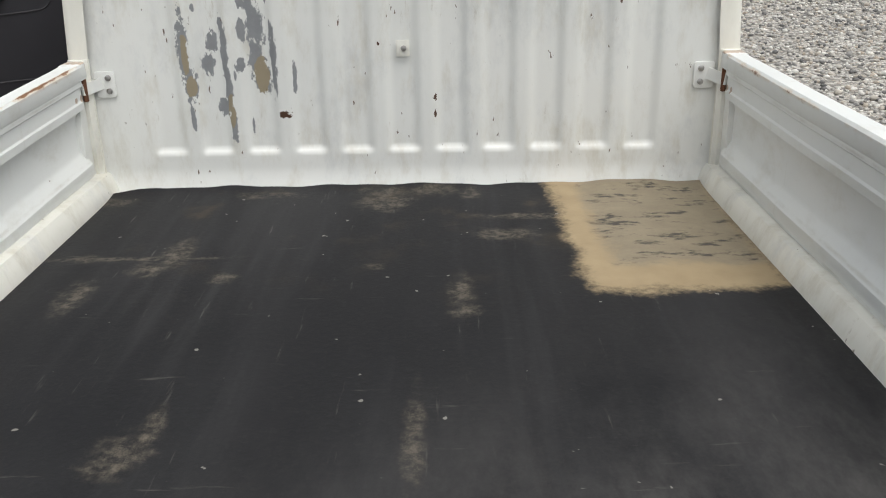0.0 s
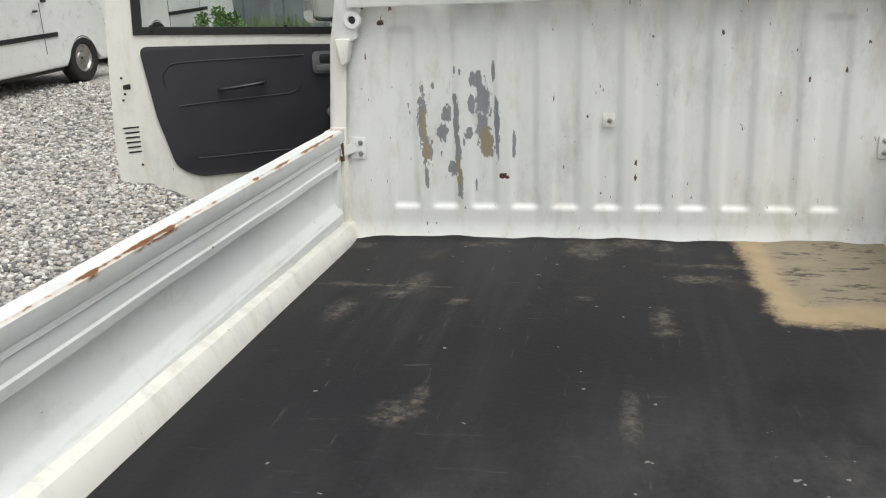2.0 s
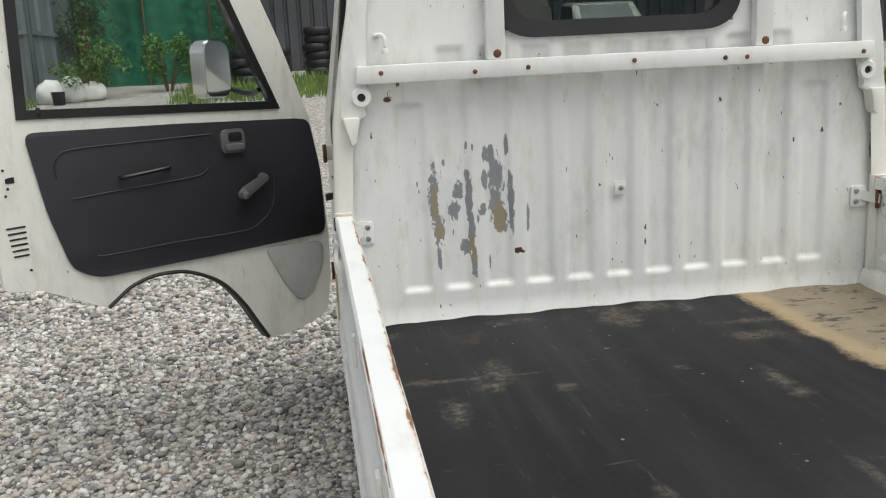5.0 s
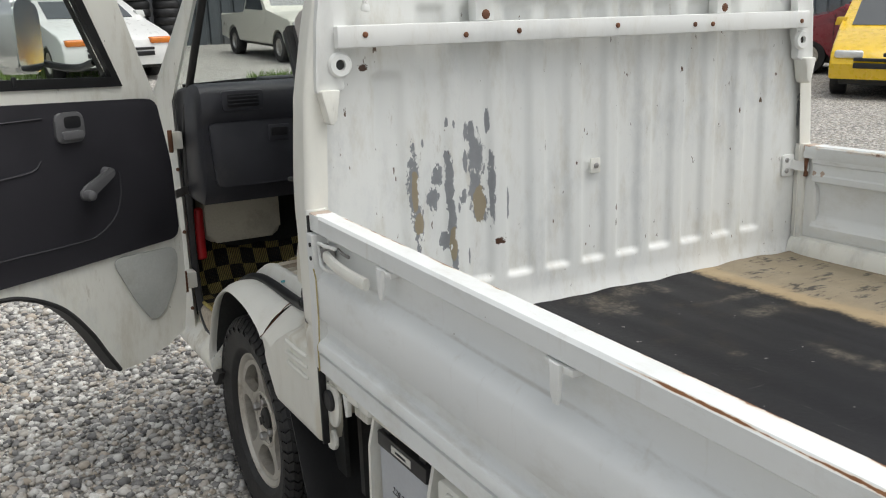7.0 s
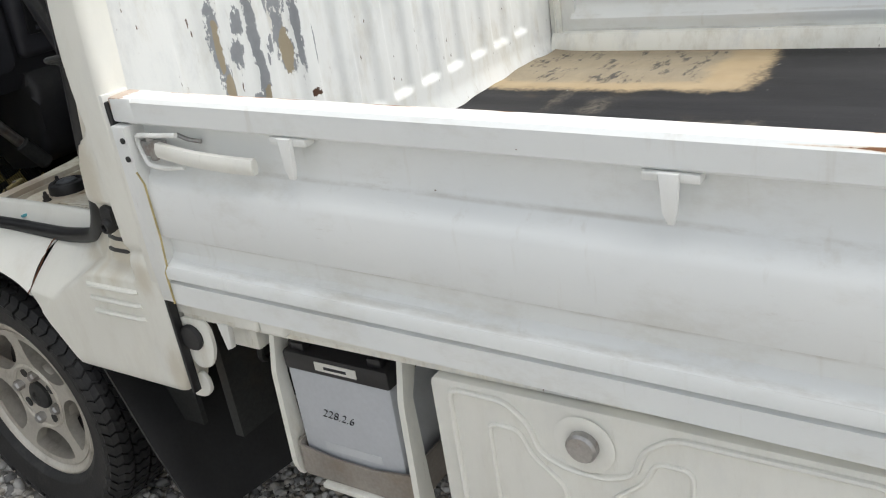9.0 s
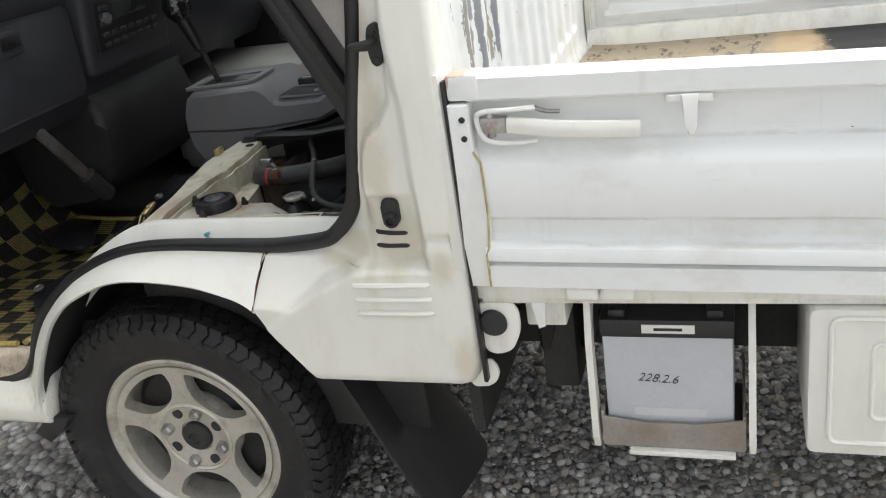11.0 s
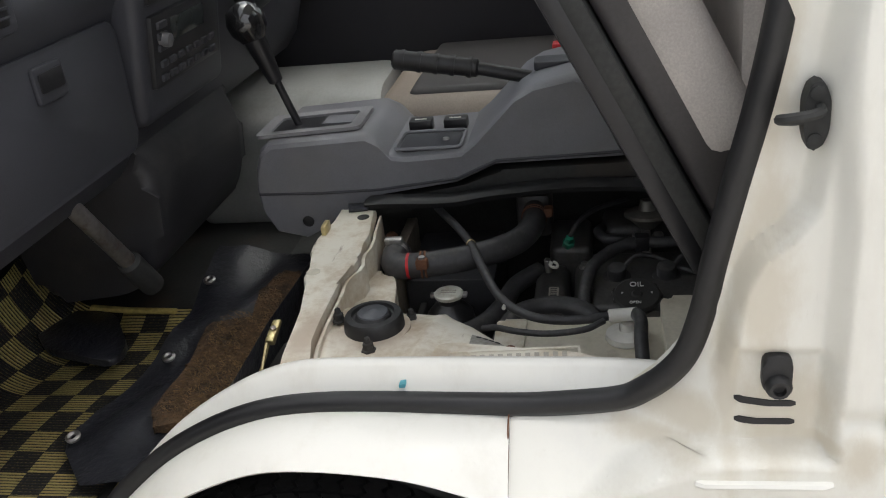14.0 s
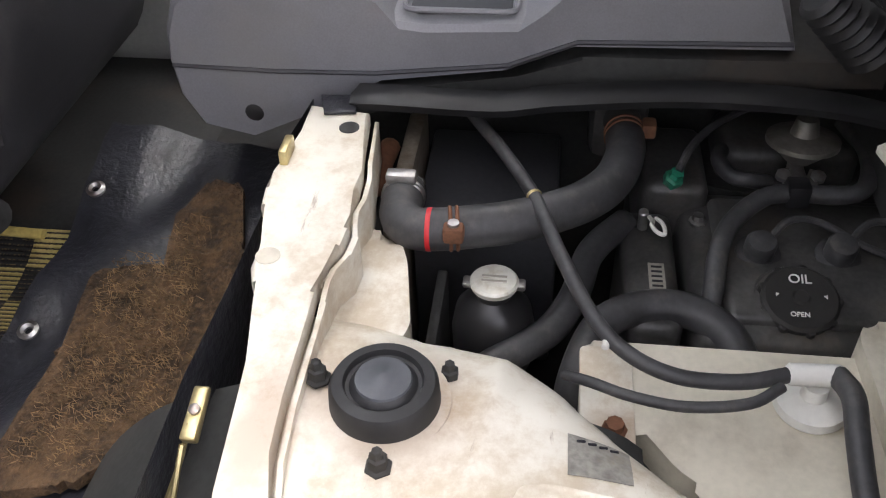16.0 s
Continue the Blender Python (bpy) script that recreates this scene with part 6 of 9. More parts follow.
def battery():
    b = tagged(new("car_battery"), "pale grey car battery with a black lid in its tray", "battery")
    b.location = (0, 0, 0)
    part("case", one_box(-0.660, -0.515, -0.384, -0.199, 0.345, 0.530, 0.005), battery_m, b, "translucent grey-white case")
    lid = part("lid", one_box(-0.6625, -0.512, -0.386, -0.197, 0.528, 0.558, 0.004), black_m, b, "black plastic lid")
    for y in (-0.36, -0.222):
        part("terminal_cover", one_box(-0.655, -0.62, y - 0.012, y + 0.012, 0.556, 0.570, 0.003), black_m, lid)
    part("lid_label", one_box(-0.664, -0.6622, -0.332, -0.258, 0.537, 0.551, 0.0004), label_m, lid, "small white label")
    part("label_bar", one_box(-0.6646, -0.6638, -0.315, -0.275, 0.5415, 0.5460), ink_m, lid)
    part("brand_bar", one_box(-0.6606, -0.6598, -0.345, -0.24, 0.392, 0.406), surface("faint_embossing", (0.56, 0.58, 0.60), 0.4, var=0.04), b)
    m = Matrix.Translation((-0.6606, -0.276, 0.452)) @ Matrix(((0, 0, -1, 0), (-1, 0, 0, 0), (0, 1, 0, 0), (0, 0, 0, 1))) @ Matrix.Rotation(radians(-4), 4, "Z")
    writing("handwriting", "228.2.6", 0.020, m, ink_m, b, "black handwritten numbers", 0.35)


battery()


# ---- cab inside ----
def dashboard():
    prof = [(0.955, 0.80), (0.925, 0.84), (0.905, 0.90), (0.905, 1.02), (0.895, 1.045), (0.885, 1.06), (0.890, 1.115), (0.910, 1.135), (0.96, 1.142), (1.10, 1.125), (1.27, 1.10), (1.30, 1.05), (1.30, 0.86), (1.10, 0.80)]
    bm = bmesh.new()
    rows = []
    for x in (-0.655, -0.645, -0.60, -0.45, -0.30, -0.22, 0.22, 0.3, 0.6, 0.655):
        k = 0.012 if abs(x) > 0.65 else 0.0
        rows.append([(x, y + k * 1.5, z - (k if z > 1 else -k)) for y, z in prof])
    vs = loft(bm, rows, True)
    bm.faces.new(vs[0])
    bm.faces.new(vs[-1])
    dash = part("dashboard", bm, plastic_m, truck, "dark grey plastic dashboard", 40)
    # glove compartment lid and its latch
    lid = part("glove_lid", prism(bmesh.new(), rounded([(-0.62, 0.855), (-0.255, 0.855), (-0.245, 1.035), (-0.63, 1.035)], 0.02, 4), "y", 0.892, 0.906, 0.006), plastic_m, dash, "dark grey glove box lid")
    latch = part("glove_latch", prism(bmesh.new(), rounded([(-0.462, 0.975), (-0.398, 0.975), (-0.398, 1.020), (-0.462, 1.020)], 0.006, 3), "y", 0.886, 0.894, 0.003), plastic_m, lid, "glove box latch")
    part("latch_recess", prism(bmesh.new(), rounded([(-0.455, 0.988), (-0.405, 0.988), (-0.405, 1.012), (-0.455, 1.012)], 0.004, 2), "y", 0.884, 0.8865, 0.0006), black_m, latch)
    vent = part("air_vent", prism(bmesh.new(), rounded([(-0.59, 1.066), (-0.47, 1.066), (-0.47, 1.122), (-0.59, 1.122)], 0.012, 3), "y", 0.878, 0.90, 0.004), plastic_m, dash, "dark air vent surround")
    part("vent_opening", prism(bmesh.new(), rounded([(-0.575, 1.076), (-0.485, 1.076), (-0.485, 1.113), (-0.575, 1.113)], 0.006, 3), "y", 0.8765, 0.88, 0.0008), black_m, vent)
    for k in range(3):
        part("vent_slat", one_box(-0.573, -0.487, 0.873, 0.877, 1.084 + 0.010 * k, 1.087 + 0.010 * k, 0.001), plastic_m, vent)
    part("dash_shelf", one_box(-0.40, -0.24, 1.03, 1.16, 1.118, 1.145, 0.01), black_m, dash)
    # centre stack, turned slightly to the driver
    m = Matrix.Translation((-0.105, 0.885, 1.0)) @ Matrix.Rotation(radians(9), 4, "X")
    st = part("centre_panel", box(bmesh.new(), -0.130, 0.175, -0.018, 0.12, -0.130, 0.14, 0.018, m=m, seg=3), plastic_m, dash, "dark grey centre panel with radio")
    radio = part("radio", box(bmesh.new(), -0.105, 0.135, -0.026, 0.0, -0.075, 0.03, 0.004, m=m), black_m, st, "black car radio")
    part("radio_display", box(bmesh.new(), -0.045, 0.075, -0.0275, -0.02, -0.015, 0.018, 0.001, m=m), surface("radio_window", (0.03, 0.035, 0.035), 0.15), radio)
    for k in range(7):
        part("radio_button", box(bmesh.new(), -0.088 + 0.030 * k, -0.068 + 0.030 * k, -0.0305, -0.02, -0.046, -0.036, 0.002, m=m), plastic_m, radio)
        part("radio_button", box(bmesh.new(), -0.088 + 0.030 * k, -0.068 + 0.030 * k, -0.0305, -0.02, -0.066, -0.056, 0.002, m=m), plastic_m, radio)
    for k in range(3):
        part("radio_button", box(bmesh.new(), -0.092, -0.062, -0.0305, -0.02, -0.022 + 0.016 * k, -0.012 + 0.016 * k, 0.002, m=m), plastic_m, radio)
    part("volume_knob", revolve(bmesh.new(), [(0.011, 0), (0.010, 0.014), (0.004, 0.015)], m @ Vector((-0.078, -0.026, -0.006)), m.to_3x3() @ Vector((0, -1, 0)), 16), handle_m, radio)
    part("heater_panel", box(bmesh.new(), -0.105, 0.135, -0.024, 0.0, 0.045, 0.125, 0.004, m=m), black_m, st, "black heater control panel")
    for k in range(3):
        part("heater_lever", box(bmesh.new(), -0.06 + 0.05 * k, -0.04 + 0.05 * k, -0.036, -0.02, 0.07, 0.078, 0.002, m=m), handle_m, st)
    # heater box below
    bm = prism(bmesh.new(), rounded([(0.95, 0.87), (0.90, 0.80), (0.915, 0.66), (0.98, 0.60), (1.15, 0.58), (1.20, 0.87)], 0.04, 4), "x", -0.225, 0.14, 0.03, 3)
    part("heater_box", bm, surface("dull_black_plastic", (0.022, 0.022, 0.025), 0.5, var=0.3, grain=400.0, dirt=(0.07, 0.065, 0.06), dirt_amount=0.4), truck, "black plastic heater box")
    bm = bmesh.new()
    rod(bm, (-0.405, 0.96, 0.87), (-0.235, 0.95, 0.625), 0.013)
    sh = part("column_shaft", bm, steel_m, truck, "worn steel steering shaft")
    part("shaft_joint", rod(bmesh.new(), (-0.275, 0.952, 0.683), (-0.225, 0.95, 0.612), 0.019), under_m, sh, "dark universal joint")
    part("bulkhead", one_box(-0.655, 0.655, 1.27, 1.30, 0.44, 1.05, 0.004), under_m, truck, "black front bulkhead")
    # washer bottle and red stick in the footwell
    tank = part("footwell_tank", prism(bmesh.new(), rounded([(-0.60, 0.64), (-0.36, 0.64), (-0.36, 0.80), (-0.60, 0.80)], 0.03, 4), "y", 1.15, 1.26, 0.02, 3), tank_m, truck, "white plastic washer tank")
    part("tank_recess", prism(bmesh.new(), rounded([(-0.57, 0.815), (-0.44, 0.815), (-0.43, 0.865), (-0.58, 0.865)], 0.012, 3), "y", 1.16, 1.17, 0.002), black_m, tank)
    part("emergency_flare", rod(bmesh.new(), (-0.625, 1.14, 0.60), (-0.625, 1.14, 0.76), 0.017), red_m, truck, "red flare in its clip")
    # steering wheel on the far side
    bm = bmesh.new()
    c = Vector((0.36, 0.80, 1.06))
    q = Matrix.Translation(c) @ Matrix.Rotation(radians(-38), 4, "X")
    ring = [q @ Vector((0.185 * math.cos(t), 0.185 * math.sin(t), 0)) for t in (2 * math.pi * i / 40 for i in range(41))]
    sweep(bm, ring, circle(0.013, 10), smooth=False)
    sw = part("steering_wheel", bm, black_m, truck, "black steering wheel")
    part("steering_hub", revolve(bmesh.new(), [(0.06, -0.02), (0.065, 0.0), (0.04, 0.02)], c, q.to_3x3() @ Vector((0, 0, 1)), 24), black_m, sw)
    for a in (0.3, math.pi - 0.3, -math.pi / 2):
        part("steering_spoke", rod(bmesh.new(), c, q @ Vector((0.18 * math.cos(a), 0.18 * math.sin(a), 0)), 0.012), black_m, sw)
    part("column_cover", rod(bmesh.new(), c, (0.36, 1.0, 0.93), 0.05), black_m, sw)


dashboard()


def console():
    """Grey plastic centre console with shifter gate, switches, tray and the raised handbrake end."""
    prof = [(0.812, 0.705), (0.808, 0.745), (0.796, 0.776), (0.778, 0.789), (0.62, 0.796), (0.600, 0.785), (0.580, 0.760), (0.555, 0.757), (0.455, 0.761), (0.43, 0.780), (0.365, 0.845), (0.335, 0.861), (0.275, 0.872), (0.248, 0.864), (0.226, 0.80), (0.206, 0.738), (0.405, 0.734), (0.432, 0.722), (0.47, 0.706), (0.60, 0.690), (0.66, 0.655), (0.74, 0.618), (0.79, 0.630), (0.808, 0.665)]
    bm = bmesh.new()
    rows = []
    for x, k in ((-0.076, 0.010), (-0.071, 0.004), (-0.058, 0.0), (0.13, 0.0), (0.145, 0.006), (0.150, 0.014)):
        cy, cz = 0.48, 0.74
        rows.append([(x, y - k * (1 if y > cy else -1) * 0.6, z - k * (1 if z > cz else -0.4)) for y, z in prof])
    vs = loft(bm, rows, True)
    bm.faces.new(vs[0])
    bm.faces.new(vs[-1])
    con = part("centre_console", bm, console_m, truck, "grey plastic centre console, dusty", 32)
    part("console_seam", sweep(bmesh.new(), [(-0.0755, 0.806, 0.702), (-0.0765, 0.70, 0.700), (-0.0765, 0.60, 0.702), (-0.0765, 0.47, 0.716), (-0.0765, 0.432, 0.732), (-0.0765, 0.405, 0.743), (-0.0765, 0.212, 0.748)], circle(0.0025, 6), smooth=False), plastic_m, con)
    # shifter gate
    bm = bmesh.new()
    o = rounded([(-0.052, 0.805), (-0.052, 0.625), (0.062, 0.625), (0.062, 0.805)], 0.012, 3)
    i = rounded([(-0.032, 0.785), (-0.032, 0.645), (0.044, 0.645), (0.044, 0.785)], 0.008, 3)
    def gz(y):
        return 0.7885 + (0.80 - y) * 0.046
    n = len(o)
    ov = [bm.verts.new((x, y, gz(y) + 0.001)) for x, y in o]
    ov1 = [bm.verts.new((x, y, gz(y) + 0.007)) for x, y in o]
    iv1 = [bm.verts.new((x, y, gz(y) + 0.006)) for x, y in i]
    iv = [bm.verts.new((x, y, gz(y) + 0.001)) for x, y in i]
    for k in range(n):
        j = (k + 1) % n
        bm.faces.new((ov[k], ov[j], ov1[j], ov1[k]))
        bm.faces.new((ov1[k], ov1[j], iv1[j], iv1[k]))
        bm.faces.new((iv1[k], iv1[j], iv[j], iv[k]))
    part("shifter_gate", bm, surface("pale_grey_plastic", (0.25, 0.25, 0.26), 0.4, var=0.1), con, "pale grey shifter surround")
    bm = bmesh.new()
    bm.faces.new([bm.verts.new((x, y, gz(y) + 0.0018)) for x, y in i])
    part("shifter_boot", bm, black_m, con, "black shifter slot")
    part("shift_scale", prism(bmesh.new(), [(-0.010, 0.70), (-0.010, 0.648), (0.036, 0.648), (0.036, 0.70)], "z", 0.795, 0.798), console_m, con)
    lever = part("shift_lever", rod(bmesh.new(), (0.010, 0.742, 0.775), (0.006, 0.782, 0.905), 0.0065), black_m, con, "black shift lever with a glossy knob")
    part("lever_sleeve", rod(bmesh.new(), (0.0075, 0.772, 0.868), (0.003, 0.800, 0.962), 0.012, r2=0.021), black_m, lever)
    part("lever_knob", revolve(bmesh.new(), [(0.0, -0.034), (0.020, -0.031), (0.031, -0.014), (0.033, 0.004), (0.026, 0.022), (0.012, 0.031), (0.0, 0.033)], (0.002, 0.803, 0.972), (-0.02, 0.25, 1), 20), surface("glossy_black_knob", (0.012, 0.012, 0.013), 0.15, var=0.1, coat=1.0), lever, "glossy black shift knob")
    for y in (0.545, 0.485):
        sw = part("rocker_switch", one_box(0.040, 0.068, y - 0.020, y + 0.020, 0.757, 0.777, 0.003), black_m, con, "black rocker switch")
        part("switch_mark", one_box(0.048, 0.052, y - 0.010, y + 0.010, 0.7772, 0.7780), label_m, sw)
    tray = part("tray_recess", prism(bmesh.new(), rounded([(-0.058, 0.565), (-0.058, 0.468), (0.022, 0.468), (0.022, 0.565)], 0.012, 3), "z", 0.7565, 0.7625, 0.002), plastic_m, con, "shallow tray")
    part("tray_rim", sweep(bmesh.new(), [(x, y, 0.7635) for x, y in (lambda p: p + p[:1])(rounded([(-0.062, 0.570), (-0.062, 0.463), (0.026, 0.463), (0.026, 0.570)], 0.012, 3))], circle(0.003, 6), smooth=False), console_m, con)
    part("screw", revolve(bmesh.new(), [(0.006, 0), (0.005, 0.003)], (-0.02, 0.492, 0.763), (0, 0, 1), 10), steel_m, con)
    part("screw", revolve(bmesh.new(), [(0.010, 0), (0.010, 0.004), (0.006, 0.005)], (-0.072, 0.730, 0.650), (-1, 0, 0), 14), black_m, con, "black trim screw")
    # handbrake
    hb = part("handbrake", rod(bmesh.new(), (0.028, 0.30, 0.832), (0.034, 0.445, 0.865), 0.011), black_m, con, "black handbrake lever")
    part("handbrake_grip", rod(bmesh.new(), (0.034, 0.435, 0.863), (0.038, 0.577, 0.886), 0.0155, r2=0.0165), black_m, hb, "ribbed black grip")
    for k in range(5):
        a = Vector((0.034, 0.45, 0.8655)).lerp(Vector((0.038, 0.56, 0.8835)), k / 4)
        part("grip_ridge", revolve(bmesh.new(), [(0.0172, -0.004), (0.0178, 0.0), (0.0172, 0.004)], a, (0.03, 0.98, 0.16), 16), black_m, hb)
    part("handbrake_slot", prism(bmesh.new(), rounded([(0.008, 0.345), (0.008, 0.275), (0.052, 0.275), (0.052, 0.345)], 0.01, 3), "z", 0.858, 0.8725, 0.002), plastic_m, con)
    part("ashtray_lid", one_box(-0.045, 0.11, 0.250, 0.272, 0.862, 0.877, 0.003), console_m, con, "small lid on the console end")
    # rubber edge strip and dirty floor lip along the bay
    bm = sweep(bmesh.new(), [(-0.10, 0.615, 0.690), (-0.105, 0.58, 0.693), (-0.105, 0.48, 0.691), (-0.10, 0.42, 0.697), (-0.095, 0.30, 0.704), (-0.095, 0.18, 0.700), (-0.10, 0.10, 0.688)], [(-0.016, -0.006), (0.016, -0.006), (0.018, 0.002), (0.010, 0.008), (-0.014, 0.006)])
    part("bay_seal", bm, seal_m, truck, "dusty black rubber edge of the engine opening", 60)
    part("console_base", prism(bmesh.new(), [(0.12, 0.70), (0.12, 0.73), (0.40, 0.726), (0.46, 0.698), (0.60, 0.684), (0.66, 0.655), (0.66, 0.632), (0.60, 0.660), (0.46, 0.678), (0.40, 0.696)], "x", -0.072, 0.13, 0.004), under_m, truck, "dark console base")
    # bellows on the lever cable
    bm = bmesh.new()
    prof2 = []
    for k in range(8):
        prof2 += [(0.016 + 0.001 * k, 0.011 * k), (0.022 + 0.001 * k, 0.011 * k + 0.005)]
    revolve(bm, prof2, (-0.085, 0.205, 0.80), (0.15, -0.75, -0.65), 18)
    part("bellows", bm, rubber_m, truck, "ribbed black rubber bellows", 20)


console()


def seats():
    # driver seat
    bm = bmesh.new()
    box(bm, 0.165, 0.62, 0.24, 0.675, 0.640, 0.775, 0.055, seg=6)
    seat = tagged(part("driver_seat", bm, surface("brown_grey_seat_vinyl", (0.27, 0.225, 0.185), 0.55, var=0.2, scale=7.0, grain=300.0), None), "grey-beige driver seat with dark side panels", "seat")
    part("cushion_patch", one_box(0.215, 0.605, 0.25, 0.600, 0.745, 0.786, 0.018, seg=4), fabric_dark_m, seat, "dark worn seat cover")
    part("seat_base", one_box(0.19, 0.60, 0.27, 0.66, 0.49, 0.62, 0.01), under_m, seat, "black seat base")
    m = Matrix.Translation((0.395, 0.22, 0.74)) @ Matrix.Rotation(radians(14), 4, "X")
    part("seat_back", box(bmesh.new(), -0.21, 0.21, -0.06, 0.06, 0.0, 0.62, 0.05, m=m, seg=4), fabric_m, seat, "grey cloth backrest")
    part("seat_buckle", one_box(0.155, 0.185, 0.290, 0.330, 0.72, 0.840, 0.008), black_m, seat, "black belt buckle")
    part("buckle_button", one_box(0.156, 0.184, 0.300, 0.322, 0.834, 0.866, 0.004), red_m, seat, "red belt release")
    # passenger seat tipped up on its hinged cover
    base = Vector((-0.33, 0.138, 0.82))
    m = Matrix.Translation(base) @ Matrix.Rotation(radians(-27), 4, "X")
    bm = box(bmesh.new(), -0.245, 0.255, -0.012, 0.010, -0.02, 0.52, 0.006, m=m)
    pan = part("passenger_seat", bm, under_m, None)
    tagged(pan, "passenger seat tipped up, black steel underside, grey cloth cushion", "seat")
    for x in (-0.245, 0.235):
        part("pan_rib", box(bmesh.new(), x, x + 0.022, 0.006, 0.026, -0.02, 0.52, 0.005, m=m), black_m, pan, "black folded pan edge")
    for x in (-0.16, 0.0, 0.15):
        part("pan_ridge", box(bmesh.new(), x, x + 0.03, 0.006, 0.016, 0.03, 0.47, 0.005, m=m), under_m, pan)
    bm = box(bmesh.new(), -0.244, 0.235, -0.100, -0.036, 0.075, 0.52, 0.024, m=m, seg=5)
    part("cushion", bm, fabric_m, pan, "grey woven cloth cushion with vinyl sides")
    part("cushion_side", box(bmesh.new(), -0.238, 0.24, -0.070, -0.014, 0.0, 0.51, 0.012, m=m, seg=3), fabric_dark_m, pan, "dark vinyl cushion side")
    bm = prism(bmesh.new(), rounded([(-0.56, 0.90), (-0.14, 0.90), (-0.16, 1.45), (-0.54, 1.45)], 0.06, 5), "y", 0.022, 0.112, 0.03, 4)
    part("seat_back", bm, fabric_m, pan, "grey cloth backrest against the rear wall")
    part("rear_liner", one_box(-0.63, 0.63, 0.012, 0.018, 0.70, 1.33, 0.001), under_m, truck, "black rear cab liner")
    part("rear_shelf", prism(bmesh.new(), [(0.02, 0.60), (0.02, 0.79), (0.10, 0.79), (0.108, 0.70), (0.108, 0.60)], "x", -0.62, 0.62, 0.004), under_m, truck)
    bm = sweep(bmesh.new(), [(-0.150, 0.132, 0.690), (-0.26, 0.114, 0.693), (-0.37, 0.104, 0.700), (-0.50, 0.112, 0.715), (-0.60, 0.122, 0.730)], [(-0.010, -0.004), (0.010, -0.004), (0.010, 0.003), (0.004, 0.006), (-0.004, 0.006), (-0.010, 0.003)])
    part("bay_rear_lip", bm, bay_white_m, truck, "white steel lip with a ribbed strip")


seats()


def footwell():
    # woven check mat, curling up at the front
    bm = bmesh.new()
    uvl = bm.loops.layers.uv.new("weave")
    nx, ny = 28, 40
    vs, uv = [], {}
    for j in range(ny + 1):
        row = []
        t = j / ny
        for i in range(nx + 1):
            u = i / nx
            x = -0.645 + 0.53 * u
            y = 0.905 + 0.02 * math.sin(u * 5) + 0.40 * t - (0.05 * u * (1 - t) if u < 0.5 else 0.025 * (1 - t))
            rise = max(0, (t - 0.62) / 0.38)
            y2 = y - 0.05 * rise * rise
            z = 0.476 + 0.004 * math.sin(x * 14 + y * 6) + 0.13 * rise ** 1.6 + 0.012 * math.sin(u * 9) * rise
            z += 0.035 * max(0, (u - 0.78) / 0.22) ** 2
            v = bm.verts.new((x, y2, z))
            uv[v] = (u * 12.0, t * 9.4)
            row.append(v)
        vs.append(row)
    for a, b in zip(vs, vs[1:]):
        for i in range(nx):
            f = bm.faces.new((a[i], a[i + 1], b[i + 1], b[i]))
            for lp in f.loops:
                lp[uvl].uv = uv[lp.vert]
    mat = tagged(part("floor_mat", bm, check_m, None, "", 60), "woven yellow and black check floor mat, curled at the front", "mat")
    edge = surface("straw_yellow_binding", (0.42, 0.33, 0.10), 0.85, var=0.25, scale=40.0)
    part("mat_binding", sweep(bmesh.new(), [(-0.645, 0.888, 0.482), (-0.56, 0.882, 0.480), (-0.46, 0.885, 0.480), (-0.40, 0.890, 0.480)], circle(0.007, 8, 0.005)), edge, mat, "yellow bound edge")
    part("mat_binding", sweep(bmesh.new(), [(-0.130, 0.98, 0.512), (-0.128, 1.06, 0.514), (-0.126, 1.14, 0.52)], circle(0.007, 8, 0.005)), edge, mat, "yellow bound edge")
    part("mat_binding", sweep(bmesh.new(), [(-0.645, 0.905, 0.480), (-0.648, 1.02, 0.480), (-0.648, 1.14, 0.485), (-0.646, 1.22, 0.55)], circle(0.006, 8, 0.005)), edge, mat, "yellow bound edge")
    # heel pad
    part("heel_pad", prism(bmesh.new(), rounded([(-0.135, 1.09), (-0.13, 1.24), (-0.17, 1.235), (-0.26, 1.15), (-0.30, 1.01), (-0.25, 1.01)], 0.03, 4), "z", 0.505, 0.518, 0.004), vinyl_m, mat, "black heel pad")
    # black vinyl sheet with snaps
    bm = bmesh.new()
    rows = []
    for j in range(25):
        t = j / 24
        row = []
        for i in range(19):
            u = i / 18
            x = -0.56 + 0.58 * u
            y0 = lerp_table([(-0.56, 0.93), (-0.48, 1.00), (-0.40, 0.99), (-0.27, 0.955), (-0.16, 0.945), (-0.03, 0.945)], x)
            y = y0 + (0.672 - y0) * t
            z = 0.497 + 0.055 * max(0, (x + 0.27) / 0.24) * (1 - 0.4 * t) + 0.006 * math.sin(x * 30 + y * 22) + 0.011 * noise.noise((x * 16, y * 16, 3)) + 0.004 * noise.noise((x * 45, y * 30, 5))
            z = max(z, 0.492)
            row.append((x, y, z))
        rows.append(row)
    loft(bm, rows)
    vin = tagged(part("vinyl_sheet", bm, vinyl_m, None, "", 60), "black vinyl floor covering with steel snaps, folded back", "floor covering")
    for x, y, z in ((-0.096, 0.927, 0.552), (-0.271, 0.936, 0.506), (-0.479, 0.985, 0.508)):
        bm = revolve(bmesh.new(), [(0.004, 0.0), (0.010, 0.0), (0.011, 0.004), (0.007, 0.006), (0.004, 0.003)], (x, y - 0.006, z), (-0.25, 0.0, 1), 18, False)
        part("snap", bm, steel_m, vin, "steel snap fastener")
    bm = bmesh.new()
